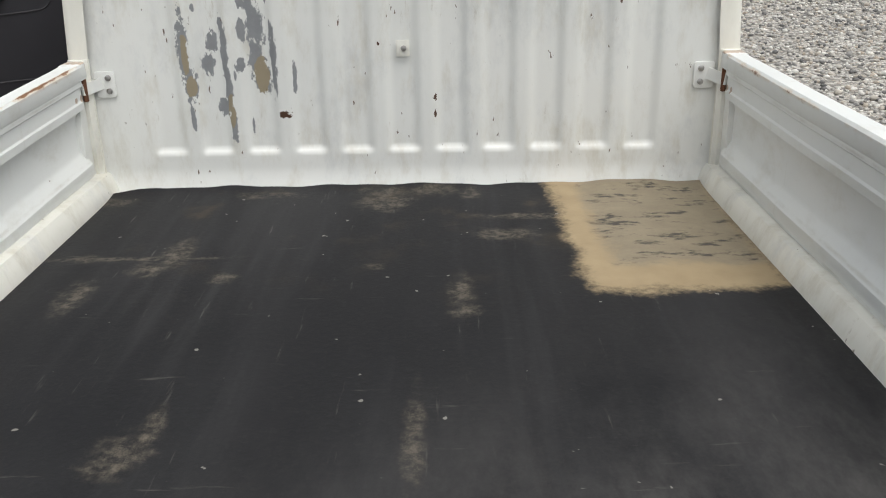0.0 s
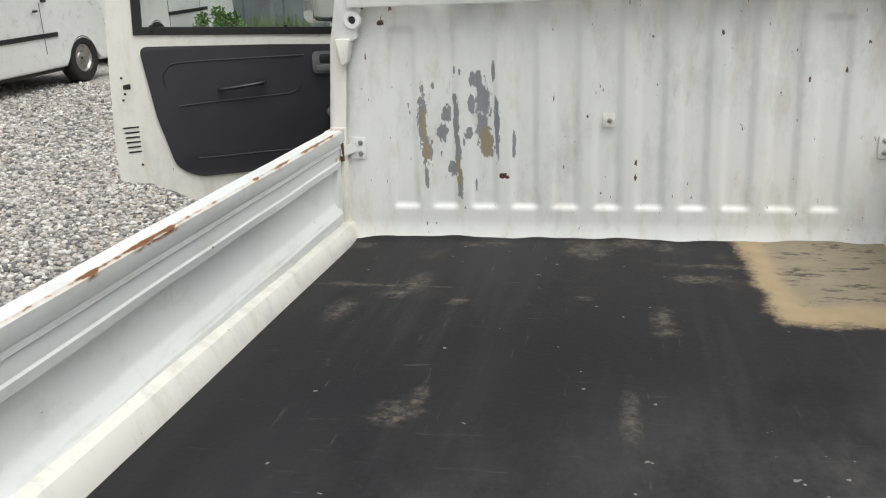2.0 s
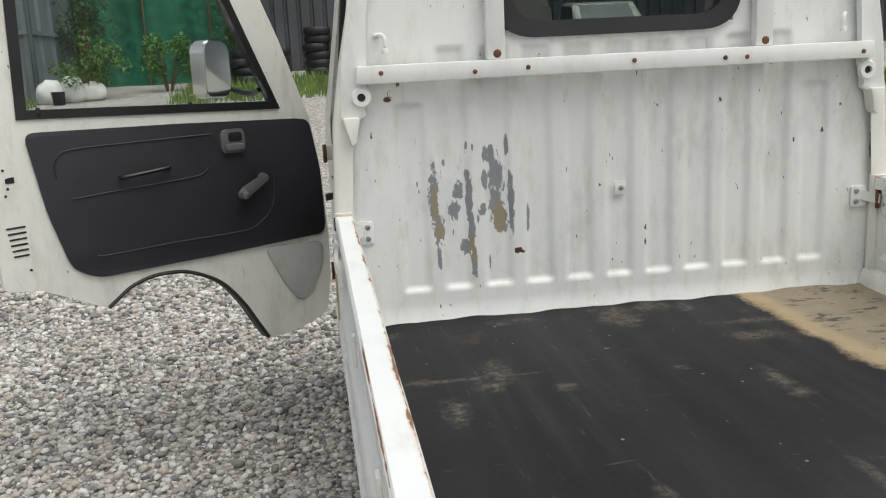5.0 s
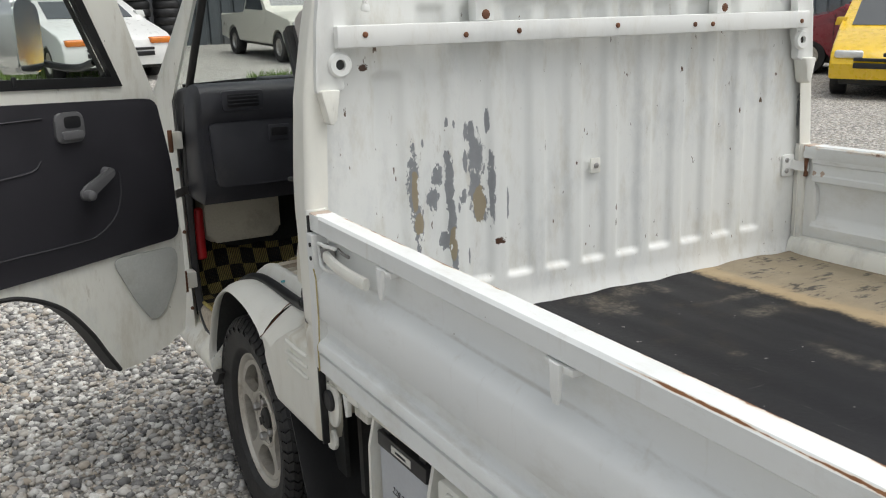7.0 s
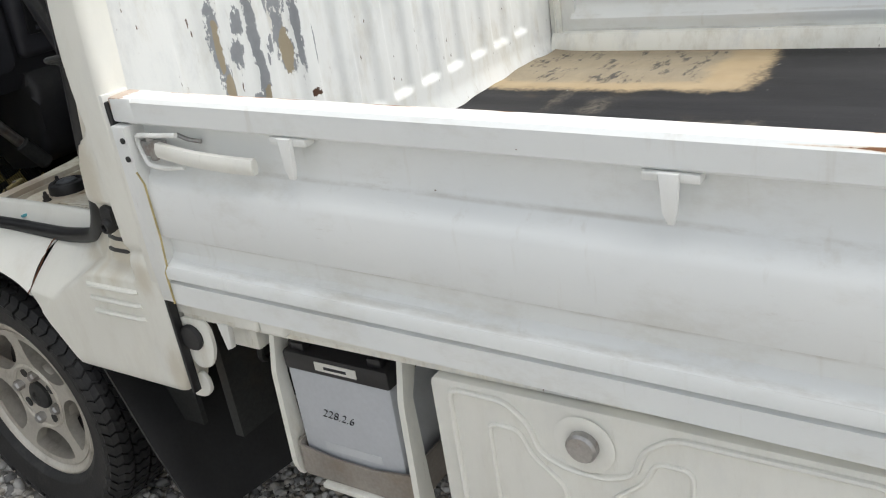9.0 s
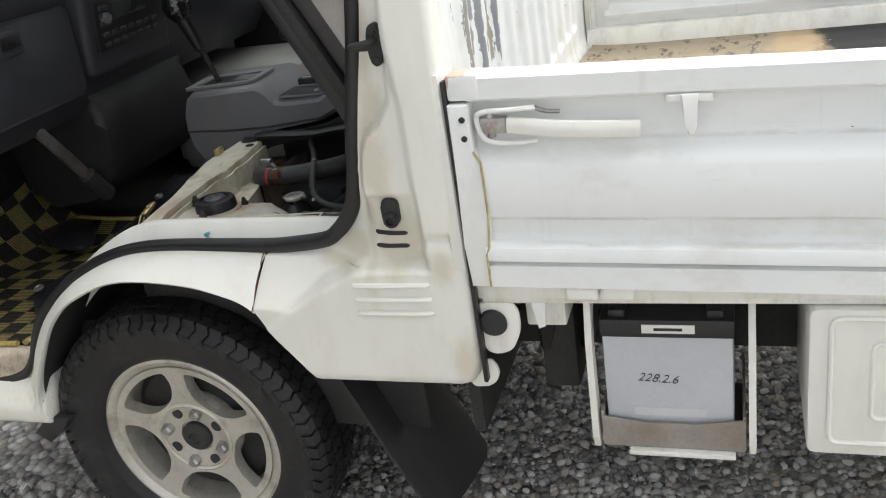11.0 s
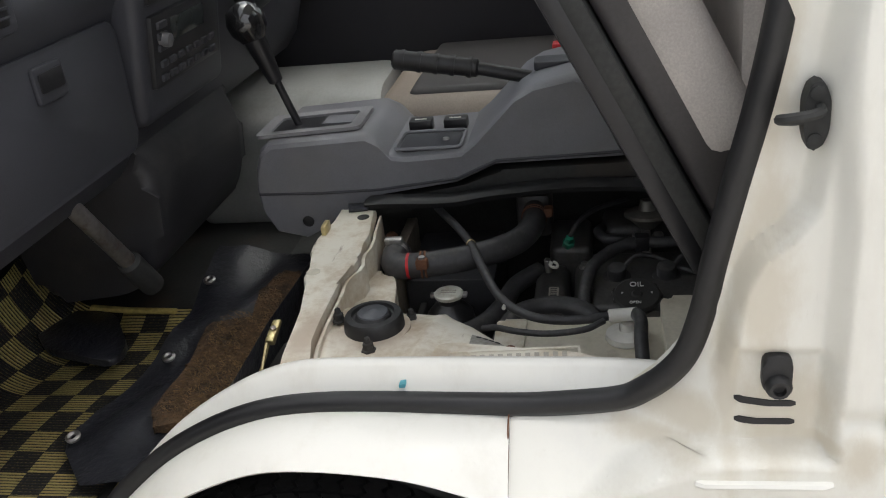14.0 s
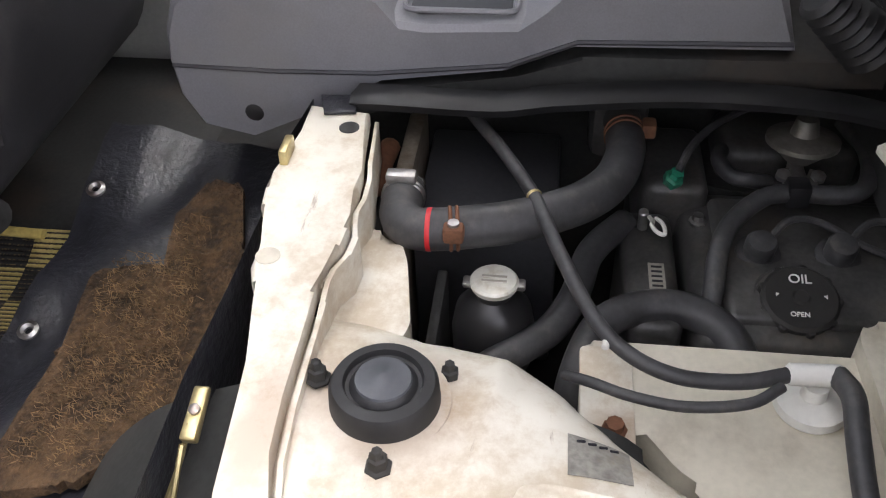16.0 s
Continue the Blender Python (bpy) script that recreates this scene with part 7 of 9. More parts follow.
    loft(bm, [[(x, 0.668 + 0.004 * math.sin(x * 40 + z * 30), z) for x in (-0.58, -0.45, -0.35, -0.25, -0.15, -0.08)] for z in (0.46, 0.52, 0.58, 0.64, 0.672)])
    part("bay_front_cover", bm, vinyl_m, truck, "black vinyl cover of the bay front", 60)
    # brown felt underlay, ragged outline, fibrous surface
    outline = rounded([(-0.458, 0.868), (-0.43, 0.886), (-0.30, 0.888), (-0.198, 0.886), (-0.186, 0.815), (-0.116, 0.824), (-0.064, 0.792), (-0.080, 0.755), (-0.16, 0.735), (-0.238, 0.719), (-0.303, 0.697), (-0.36, 0.697), (-0.380, 0.715), (-0.388, 0.765), (-0.447, 0.815)], 0.012, 4)
    rng = random.Random(5)
    outline = [(x + rng.uniform(-0.004, 0.004), y + rng.uniform(-0.004, 0.004)) for x, y in outline]
    bm = bmesh.new()
    def fz(x, y):
        return 0.512 + 0.052 * max(0, (x + 0.27) / 0.24) + 0.004 * noise.noise((x * 20, y * 20, 1))
    lo = [bm.verts.new((x, y, fz(x, y) - 0.012)) for x, y in outline]
    hi = [bm.verts.new((x, y, fz(x, y))) for x, y in outline]
    n = len(outline)
    for i in range(n):
        j = (i + 1) % n
        bm.faces.new((lo[i], lo[j], hi[j], hi[i]))
    top = bm.faces.new(hi)
    felt_faces = bmesh.ops.triangulate(bm, faces=[top])["faces"]
    bmesh.ops.subdivide_edges(bm, edges=list({e for f in felt_faces for e in f.edges}), cuts=4, use_grid_fill=True)
    for v in bm.verts:
        v.co.z += 0.0035 * noise.noise(v.co * 70)
    felt = tagged(part("felt_underlay", bm, carpet_m, None, "", 60), "ragged brown fibre felt underlay on the cab floor", "carpet")
    # loose fibres
    bm = bmesh.new()
    for k in range(2600):
        x, y = rng.uniform(-0.43, -0.13), rng.uniform(0.72, 0.87)
        if y < 0.765 + 0.12 * (x + 0.28) or (x > -0.18 and y > 0.815) or (x < -0.38 and y < 0.80):
            continue
        a = rng.uniform(0, 6.28)
        l = rng.uniform(0.003, 0.015)
        z = fz(x, y) + 0.003
        dx, dy = l * math.cos(a), l * math.sin(a)
        p = [Vector((x, y, z)), Vector((x + dx * 0.5 - dy * 0.4, y + dy * 0.5 + dx * 0.4, z + rng.uniform(0.002, 0.005))), Vector((x + dx, y + dy, z))]
        w = 0.00022
        vs = [bm.verts.new(q + o) for q in p for o in (Vector((-w, w, 0)), Vector((w, -w, 0.0004)))]
        bm.faces.new((vs[0], vs[1], vs[3], vs[2]))
        bm.faces.new((vs[2], vs[3], vs[5], vs[4]))
    tagged(part("fibre", bm, surface("straw_coloured_fibre", (0.16, 0.10, 0.048), 0.9, var=0.8, scale=60.0), felt, "loose felt fibres", 0), kind="stuff")


footwell()


# ---- engine bay under the tipped seat ----
def engine_bay():
    # dark tub
    for b in ((-0.60, -0.59, 0.12, 0.62, 0.30, 0.635), (-0.60, 0.10, 0.02, 0.04, 0.30, 0.70), (0.08, 0.10, 0.02, 0.66, 0.30, 0.70)):
        part("bay_wall", one_box(*b), under_m, truck, "black engine bay wall")
    part("bay_floor", one_box(-0.42, 0.09, 0.04, 0.66, 0.30, 0.31), under_m, truck, "black engine bay floor")
    # front beam with wavy outline
    rng = random.Random(2)
    left = [(-0.112, 0.658), (-0.16, 0.656), (-0.195, 0.660), (-0.225, 0.661), (-0.247, 0.667), (-0.272, 0.664), (-0.292, 0.652), (-0.32, 0.650), (-0.348, 0.651), (-0.366, 0.645), (-0.384, 0.634), (-0.445, 0.626), (-0.484, 0.622), (-0.549, 0.616), (-0.576, 0.613)]
    right = [(-0.576, 0.572), (-0.565, 0.582), (-0.518, 0.590), (-0.472, 0.593), (-0.398, 0.594), (-0.372, 0.594), (-0.35, 0.598), (-0.335, 0.596), (-0.318, 0.586), (-0.295, 0.584), (-0.28, 0.590), (-0.262, 0.592), (-0.245, 0.586), (-0.215, 0.588), (-0.19, 0.592), (-0.122, 0.598)]
    bm = prism(bmesh.new(), left + right, "z", 0.668, 0.686, 0.004, 2)
    beam = part("front_beam", bm, bay_white_m, truck, "white pressed-steel beam with stained edges")
    bm = prism(bmesh.new(), [(x, y - 0.004) for x, y in right] + [(x, y - 0.008) for x, y in reversed(right)], "z", 0.625, 0.676, 0.0015)
    part("beam_flange", bm, bay_white_m, beam, "white beam flange")
    part("beam_hole", revolve(bmesh.new(), [(0.0095, 0), (0.0095, 0.0012)], (-0.151, 0.612, 0.6858), (0, 0, 1), 20), under_m, beam, "dark round hole")
    part("beam_plug", revolve(bmesh.new(), [(0.010, 0), (0.010, 0.001), (0.007, 0.0015)], (-0.336, 0.640, 0.6855), (0, 0, 1), 18), tank_m, beam, "pale plastic plug")
    part("tape_patch", prism(bmesh.new(), [(-0.100, 0.650), (-0.098, 0.612), (-0.128, 0.610), (-0.132, 0.640)], "z", 0.6865, 0.690, 0.001), vinyl_m, beam, "piece of black tape")
    # seat catch at the beam
    bm = prism(bmesh.new(), rounded([(-0.512, 0.683), (-0.474, 0.692), (-0.471, 0.686), (-0.508, 0.673)], 0.003, 3), "y", 0.641, 0.652, 0.002)
    latch = part("seat_catch", bm, zinc_m, truck, "yellow zinc seat catch")
    part("catch_wire", tube(bmesh.new(), [(-0.50, 0.648, 0.685), (-0.512, 0.655, 0.66), (-0.535, 0.664, 0.635), (-0.545, 0.656, 0.64), (-0.515, 0.648, 0.682)], 0.002, 6), zinc_m, latch, "bent wire")
    part("catch_rivet", revolve(bmesh.new(), [(0.004, 0), (0.004, 0.002), (0.002, 0.003)], (-0.492, 0.646, 0.6885), (-0.2, 0, 1), 10), steel_m, latch)
    part("upper_catch", prism(bmesh.new(), rounded([(-0.215, 0.700), (-0.185, 0.700), (-0.185, 0.675), (-0.215, 0.675)], 0.004, 2), "y", 0.655, 0.662, 0.001), zinc_m, truck, "small zinc clip")
    # strut tower sheet
    bm = bmesh.new()
    nx, ny = 44, 56
    rim = [(0.20, -0.53), (0.326, -0.486), (0.365, -0.453), (0.392, -0.426), (0.409, -0.407), (0.448, -0.377), (0.51, -0.366), (0.56, -0.352), (0.60, -0.345)]
    def h(x, y):
        t = lerp_table(rim, y) - x
        z = 0.666 - 0.034 * math.exp(-max(0, t) / 0.035) if t > 0 else 0.632 + t * 7.0
        ridge = 0.004 * math.exp(-((y - 0.462 + 0.1 * (x + 0.5)) / 0.007) ** 2) + 0.004 * math.exp(-((y - 0.580 - 0.3 * (x + 0.5)) / 0.008) ** 2) + 0.004 * math.exp(-((x + 0.545) / 0.006) ** 2)
        return z + ridge * (1 if t > 0.01 else 0) + 0.0015 * noise.noise((x * 30, y * 30, 0))
    vs = [[bm.verts.new((-0.580 + 0.25 * i / nx, 0.20 + 0.41 * j / ny, h(-0.580 + 0.25 * i / nx, 0.20 + 0.41 * j / ny))) for i in range(nx + 1)] for j in range(ny + 1)]
    for a, b in zip(vs, vs[1:]):
        for i in range(nx):
            if min(a[i].co.z, a[i + 1].co.z, b[i].co.z, b[i + 1].co.z) > 0.44:
                bm.faces.new((a[i], a[i + 1], b[i + 1], b[i]))
    # keep the one sheet that hangs together
    bm.faces.ensure_lookup_table()
    todo, kept = [max(bm.faces, key=lambda fc: fc.calc_center_median().z)], set()
    while todo:
        fc = todo.pop()
        if fc not in kept:
            kept.add(fc)
            todo += [o for e in fc.edges for o in e.link_faces if o not in kept]
    bmesh.ops.delete(bm, geom=[fc for fc in bm.faces if fc not in kept], context="FACES")
    bmesh.ops.delete(bm, geom=[v for v in bm.verts if not v.link_faces], context="VERTS")
    tower = part("strut_tower", bm, bay_white_m, truck, "dusty white strut tower panel", 60)
    # worn foil plate stuck on the slope, its print no longer legible
    bm = bmesh.new()
    loft(bm, [[(x, y, h(x, y) + 0.0012) for x in (-0.500, -0.488, -0.476, -0.464)] for y in (0.362, 0.373, 0.384, 0.395, 0.404)])
    foil = part("foil_plate", thicken(bm, 0.0006), surface("worn_grey_foil", (0.33, 0.315, 0.28), 0.5, 0.3, 0.35, 40.0, dirt=(0.40, 0.35, 0.26), dirt_amount=0.6, dirt_scale=50.0), tower, "worn grey foil plate")
    for k in range(4):
        y = 0.398 - 0.0075 * k
        part("print_bar", rod(bmesh.new(), (-0.470, y, h(-0.470, y) + 0.0014), (-0.470 + 0.002, y - 0.0055, h(-0.468, y - 0.0055) + 0.0014), 0.0011, 6), ink_m, foil)
    # tower mount
    c = (-0.452, 0.529, 0.662)
    cap = part("strut_mount", revolve(bmesh.new(), [(0.040, -0.004), (0.041, 0.002), (0.0385, 0.004), (0.0375, 0.018), (0.035, 0.022), (0.0275, 0.0235), (0.026, 0.0195), (0.0235, 0.019), (0.0215, 0.022), (0.018, 0.0245), (0.006, 0.026), (0.003, 0.028), (0.0, 0.028)], c, (0, 0, 1), 48, False), rubber_m, tower, "black rubber strut mount with a grey boss")
    part("mount_boss", revolve(bmesh.new(), [(0.0205, 0.0215), (0.019, 0.0250), (0.006, 0.0268), (0.003, 0.0290), (0.0, 0.0292)], c, (0, 0, 1), 32, False), surface("grey_rubber_boss", (0.075, 0.08, 0.09), 0.45, var=0.2), cap, "grey domed boss")
    part("mount_ring", revolve(bmesh.new(), [(0.040, -0.003), (0.0455, -0.002), (0.0455, 0.003), (0.040, 0.004)], c, (0, 0, 1), 48), bay_white_m, cap, "rust-stained flange ring")
    for x, y, z in ((-0.441, 0.578, 0.668), (-0.421, 0.488, 0.654), (-0.508, 0.524, 0.665)):
        part("mount_nut", revolve(bmesh.new(), [(0.0095, 0), (0.0095, 0.002), (0.0068, 0.003), (0.0066, 0.011), (0.0045, 0.012), (0.0036, 0.018), (0.002, 0.019)], (x, y, z), (0, 0, 1), 6), under_m, tower, "grimy flange nut", 25)
    # scoop beside the beam
    bm = bmesh.new()
    prism(bm, rounded([(-0.375, 0.60), (-0.372, 0.535), (-0.35, 0.528), (-0.27, 0.542), (-0.238, 0.556), (-0.230, 0.60)], 0.02, 4), "z", 0.50, 0.634, 0.016, 4)
    part("beam_gusset", bm, bay_white_m, truck, "cream rounded gusset")
    # stamped number strip
    bm = prism(bmesh.new(), rounded([(-0.524, 0.435), (-0.522, 0.415), (-0.545, 0.272), (-0.560, 0.245), (-0.574, 0.22), (-0.576, 0.445)], 0.008, 3), "z", 0.662, 0.684, 0.002)
    strip = part("number_strip", bm, bay_white_m, truck, "white stamped strip")
    m = Matrix.Translation((-0.553, 0.345, 0.6845)) @ Matrix.Rotation(radians(94), 4, "Z")
    part("plate_frame", ring_slab2(0.075, 0.014, 0.003, m), bay_white_m, strip)
    for k in range(12):
        part("stamped_bar", box(bmesh.new(), -0.060 + 0.0102 * k, -0.0545 + 0.0102 * k, -0.005, 0.005, 0.0, 0.0006, m=m), surface("dark_stamping", (0.42, 0.39, 0.33), 0.6) if k == 0 else bpy.data.materials["dark_stamping"], strip)


def ring_slab2(hx, hy, w, m):
    bm = bmesh.new()
    o = [(-hx, -hy), (hx, -hy), (hx, hy), (-hx, hy)]
    i = [(-hx + w, -hy + w), (hx - w, -hy + w), (hx - w, hy - w), (-hx + w, hy - w)]
    v = [[bm.verts.new(m @ Vector((x, y, z))) for x, y in p] for p, z in ((o, 0), (o, 0.0015), (i, 0.0015), (i, 0))]
    for k in range(4):
        j = (k + 1) % 4
        for a, b in zip(v, v[1:]):
            bm.faces.new((a[k], a[j], b[j], b[k]))
    return bm


engine_bay()


def engine():
    eng = part("engine", one_box(-0.30, 0.06, 0.05, 0.275, 0.34, 0.520, 0.02, seg=3), engine_m, truck, "dusty black engine with hoses and oil filler")
    cover = part("rocker_cover", one_box(-0.283, -0.060, 0.05, 0.290, 0.50, 0.573, 0.020, seg=4), engine_m, eng, "black rocker cover")
    part("cover_bolt", revolve(bmesh.new(), [(0.009, 0), (0.009, 0.003), (0.006, 0.004), (0.0055, 0.010)], (-0.120, 0.274, 0.572), (0, 0, 1), 8), steel_m, cover, "steel cover bolt")
    part("cover_ridge", one_box(-0.262, -0.085, 0.055, 0.262, 0.565, 0.582, 0.010, seg=3), engine_m, cover)
    # oil filler
    c = Vector((-0.238, 0.198, 0.583))
    cap_m = surface("black_cap_plastic", (0.024, 0.023, 0.022), 0.5, var=0.2, bump=0.1)
    oil = part("oil_filler_cap", revolve(bmesh.new(), [(0.031, -0.01), (0.0335, -0.006), (0.034, 0.004), (0.031, 0.007), (0.020, 0.0065), (0.008, 0.0065), (0.006, 0.009), (0.003, 0.009)], c, (-0.3, 0, 1), 40), cap_m, eng, "black oil filler cap with white lettering", 25)
    q = frame_at(c, (-0.3, 0, 1))
    for k in range(9):
        a = 2 * math.pi * k / 9
        part("cap_grip", rod(bmesh.new(), q @ Vector((0.0325 * math.cos(a), 0.0325 * math.sin(a), -0.006)), q @ Vector((0.0325 * math.cos(a), 0.0325 * math.sin(a), 0.0045)), 0.0045, 8), cap_m, oil)
    part("cap_socket", revolve(bmesh.new(), [(0.038, -0.02), (0.041, -0.008), (0.038, -0.003), (0.033, -0.003)], c, (-0.3, 0, 1), 32), engine_m, oil)
    face = Matrix.Translation(c) @ Matrix.Rotation(radians(-16.7), 4, "Y") @ Matrix.Rotation(radians(-90), 4, "Z")
    white_ink = surface("white_lettering", (0.75, 0.75, 0.72), 0.5, var=0.05, bump=0)
    writing("cap_word", "OIL", 0.0130, face @ Matrix.Translation((0, 0.014, 0.0078)), white_ink, oil, "white word on the cap")
    writing("cap_word", "OPEN", 0.0065, face @ Matrix.Translation((-0.003, -0.020, 0.0078)), white_ink, oil, "white word on the cap")
    for sx in (-1, 1):
        part("cap_arrow", prism(bmesh.new(), [(sx * 0.019, 0.002), (sx * 0.022, -0.001), (sx * 0.022, 0.003)], "z", 0.0074, 0.0082, m=face), white_ink, oil)
    # spark plug caps and leads
    for x, y, z in ((-0.174, 0.225, 0.580), (-0.172, 0.152, 0.580), (-0.165, 0.085, 0.578)):
        p = part("plug_cap", revolve(bmesh.new(), [(0.021, 0), (0.021, 0.004), (0.0145, 0.006), (0.0145, 0.020), (0.0125, 0.023), (0.004, 0.024)], (x, y, z), (-0.25, 0, 1), 20), hose_m, eng, "black spark plug cap")
        part("plug_lead", tube(bmesh.new(), [(x + 0.004, y - 0.008, z + 0.014), (x + 0.022, y - 0.028, z + 0.026), (x + 0.026, y - 0.058, z + 0.022), (x + 0.010, y - 0.092, z + 0.012), (x + 0.0, y - 0.12, z + 0.006)], 0.0038, 8), hose_m, p, "black ignition lead")
    part("breather_hose", tube(bmesh.new(), [(-0.245, 0.276, 0.560), (-0.235, 0.273, 0.585), (-0.195, 0.266, 0.600), (-0.158, 0.250, 0.606), (-0.124, 0.218, 0.610), (-0.115, 0.188, 0.612)], 0.0095, 12), hose_m, eng, "black breather hose")
    part("breather_hose", tube(bmesh.new(), [(-0.115, 0.182, 0.612), (-0.118, 0.150, 0.612), (-0.108, 0.124, 0.612), (-0.080, 0.110, 0.612), (-0.03, 0.102, 0.610), (0.03, 0.11, 0.60)], 0.0090, 12), hose_m, eng, "black breather hose")
    part("vent_pipe", tube(bmesh.new(), [(-0.03, 0.245, 0.60), (-0.06, 0.252, 0.606), (-0.085, 0.242, 0.606), (-0.09, 0.225, 0.606), (-0.085, 0.205, 0.60)], 0.008, 12), hose_m, eng, "black vent pipe")
    part("hose_clip", one_box(-0.126, -0.104, 0.174, 0.196, 0.600, 0.624, 0.003), black_m, eng)
    # vacuum valve
    pump_m = surface("grimy_grey_casting", (0.20, 0.19, 0.17), 0.5, 0.5, 0.3, 30.0, dirt=(0.09, 0.075, 0.055), dirt_amount=0.7, dirt_scale=40.0)
    part("carburettor", one_box(-0.03, 0.06, 0.10, 0.245, 0.50, 0.60, 0.015, seg=3), engine_m, eng, "grimy carburettor body")
    part("intake_casting", prism(bmesh.new(), rounded([(-0.05, 0.06), (0.06, 0.06), (0.06, 0.33), (0.0, 0.33), (-0.05, 0.24)], 0.02, 3), "z", 0.44, 0.562, 0.010), engine_m, eng, "dusty intake casting")
    for a, b in (((-0.070, 0.190, 0.606), (-0.098, 0.178, 0.600)), ((-0.070, 0.158, 0.606), (-0.098, 0.170, 0.600))):
        part("valve_brace", sweep(bmesh.new(), [a, b], [(-0.006, -0.002), (0.006, -0.002), (0.006, 0.002), (-0.006, 0.002)], smooth=False), pump_m, eng)
    v = part("air_valve", revolve(bmesh.new(), [(0.006, 0), (0.012, 0.002), (0.030, 0.020), (0.036, 0.023), (0.036, 0.028), (0.030, 0.031), (0.014, 0.033), (0.011, 0.048), (0.010, 0.049)], (-0.058, 0.174, 0.608), (0.1, 0, 1), 28), pump_m, eng, "grey metal vacuum valve")
    part("valve_stem", one_box(-0.100, -0.055, 0.170, 0.184, 0.580, 0.612, 0.003), steel_m, v)
    for dy in (-0.017, 0.017):
        part("valve_bolt", revolve(bmesh.new(), [(0.0075, 0), (0.0075, 0.005), (0.004, 0.006)], (-0.079, 0.1745 + dy, 0.604), (-0.3, 0, 1), 8), steel_m, v)
    # thermostat housing, sensor
    part("thermostat_housing", one_box(-0.098, 0.02, 0.262, 0.330, 0.50, 0.598, 0.012, seg=3), engine_m, eng, "dark thermostat housing")
    s = part("sensor", revolve(bmesh.new(), [(0.0105, 0), (0.0105, 0.009), (0.0075, 0.011), (0.007, 0.019)], (-0.086, 0.300, 0.596), (-0.4, -0.2, 1), 6), surface("green_sensor_plastic", (0.015, 0.20, 0.12), 0.5, var=0.3, dirt=(0.12, 0.11, 0.09), dirt_amount=0.6, dirt_scale=60.0), eng, "green temperature sensor")
    part("sensor_wire", tube(bmesh.new(), [(-0.092, 0.296, 0.614), (-0.070, 0.284, 0.628), (-0.040, 0.262, 0.634), (-0.010, 0.235, 0.632), (0.03, 0.20, 0.625)], 0.0042, 8), hose_m, s)
    # dipstick
    part("dipstick", tube(bmesh.new(), [(-0.148, 0.326, 0.598), (-0.158, 0.323, 0.600), (-0.168, 0.3255, 0.604), (-0.180, 0.322, 0.606), (-0.184, 0.316, 0.606), (-0.176, 0.3135, 0.604), (-0.162, 0.315, 0.602), (-0.152, 0.320, 0.600)], 0.0021, 8), label_m, eng, "white wire dipstick loop")
    part("dipstick_tube", rod(bmesh.new(), (-0.142, 0.331, 0.600), (-0.12, 0.325, 0.50), 0.005), steel_m, eng)
    # air box with a printed label
    ab = part("air_box", one_box(-0.275, -0.104, 0.298, 0.350, 0.44, 0.575, 0.014, seg=3), engine_m, eng, "black air box with a label")
    part("box_label", one_box(-0.246, -0.190, 0.312, 0.327, 0.5752, 0.5760), surface("grimy_label", (0.30, 0.28, 0.24), 0.5, var=0.2), ab, "small grimy label")
    for k in range(8):
        part("label_bar", one_box(-0.243 + 0.0066 * k, -0.2405 + 0.0066 * k, 0.3145, 0.3245, 0.5761, 0.5765), ink_m, ab)
    # intake bow
    part("intake_hose", tube(bmesh.new(), [(-0.335, 0.395, 0.50), (-0.315, 0.392, 0.545), (-0.275, 0.372, 0.572), (-0.252, 0.335, 0.576), (-0.250, 0.295, 0.574), (-0.268, 0.262, 0.566), (-0.300, 0.245, 0.545), (-0.33, 0.24, 0.50)], 0.0160, 14), hose_m, eng, "black bowed intake hose")
    # radiator hoses
    up = part("radiator_hose", tube(bmesh.new(), [(-0.180, 0.556, 0.640), (-0.205, 0.557, 0.642), (-0.228, 0.553, 0.643), (-0.241, 0.540, 0.644), (-0.242, 0.518, 0.645), (-0.236, 0.490, 0.645), (-0.226, 0.455, 0.645), (-0.203, 0.409, 0.645), (-0.178, 0.380, 0.645), (-0.148, 0.362, 0.645), (-0.105, 0.352, 0.645), (-0.055, 0.353, 0.642), (-0.02, 0.354, 0.636)], 0.0192, 18), hose_m, eng, "thick dusty radiator hose with rusty clamps")
    for p, d, mt in (((-0.240, 0.508, 0.645), (0.15, -1, 0), rust_m), ((-0.239, 0.502, 0.645), (0.15, -1, 0), rust_m), ((-0.080, 0.352, 0.644), (1, 0.03, 0), rust_m), ((-0.072, 0.352, 0.644), (1, 0.03, 0), rust_m), ((-0.195, 0.557, 0.641), (1, 0, 0), steel_m), ((-0.190, 0.557, 0.641), (1, 0, 0), steel_m)):
        part("hose_clamp", revolve(bmesh.new(), [(0.0194, -0.0018), (0.0206, -0.0008), (0.0206, 0.0008), (0.0194, 0.0018)], p, d, 24, False), mt, up, "wire hose clamp")
    part("clamp_screw", one_box(-0.266, -0.252, 0.494, 0.512, 0.648, 0.664, 0.003), rust_m, up, "rusty clamp screw")
    part("clamp_head", revolve(bmesh.new(), [(0.005, 0), (0.005, 0.003), (0.002, 0.0035)], (-0.258, 0.503, 0.664), (0, 0, 1), 10), steel_m, up)
    part("clamp_screw", one_box(-0.198, -0.184, 0.544, 0.572, 0.657, 0.668, 0.003), steel_m, up, "steel clamp screw")
    part("red_ring", revolve(bmesh.new(), [(0.0194, -0.0022), (0.0198, 0.0), (0.0194, 0.0022)], (-0.2425, 0.526, 0.6448), (0.0, -1, 0.02), 24, False), red_m, up, "red paint mark")
    part("hose_flange", one_box(-0.045, 0.02, 0.326, 0.384, 0.590, 0.668, 0.012), engine_m, eng)
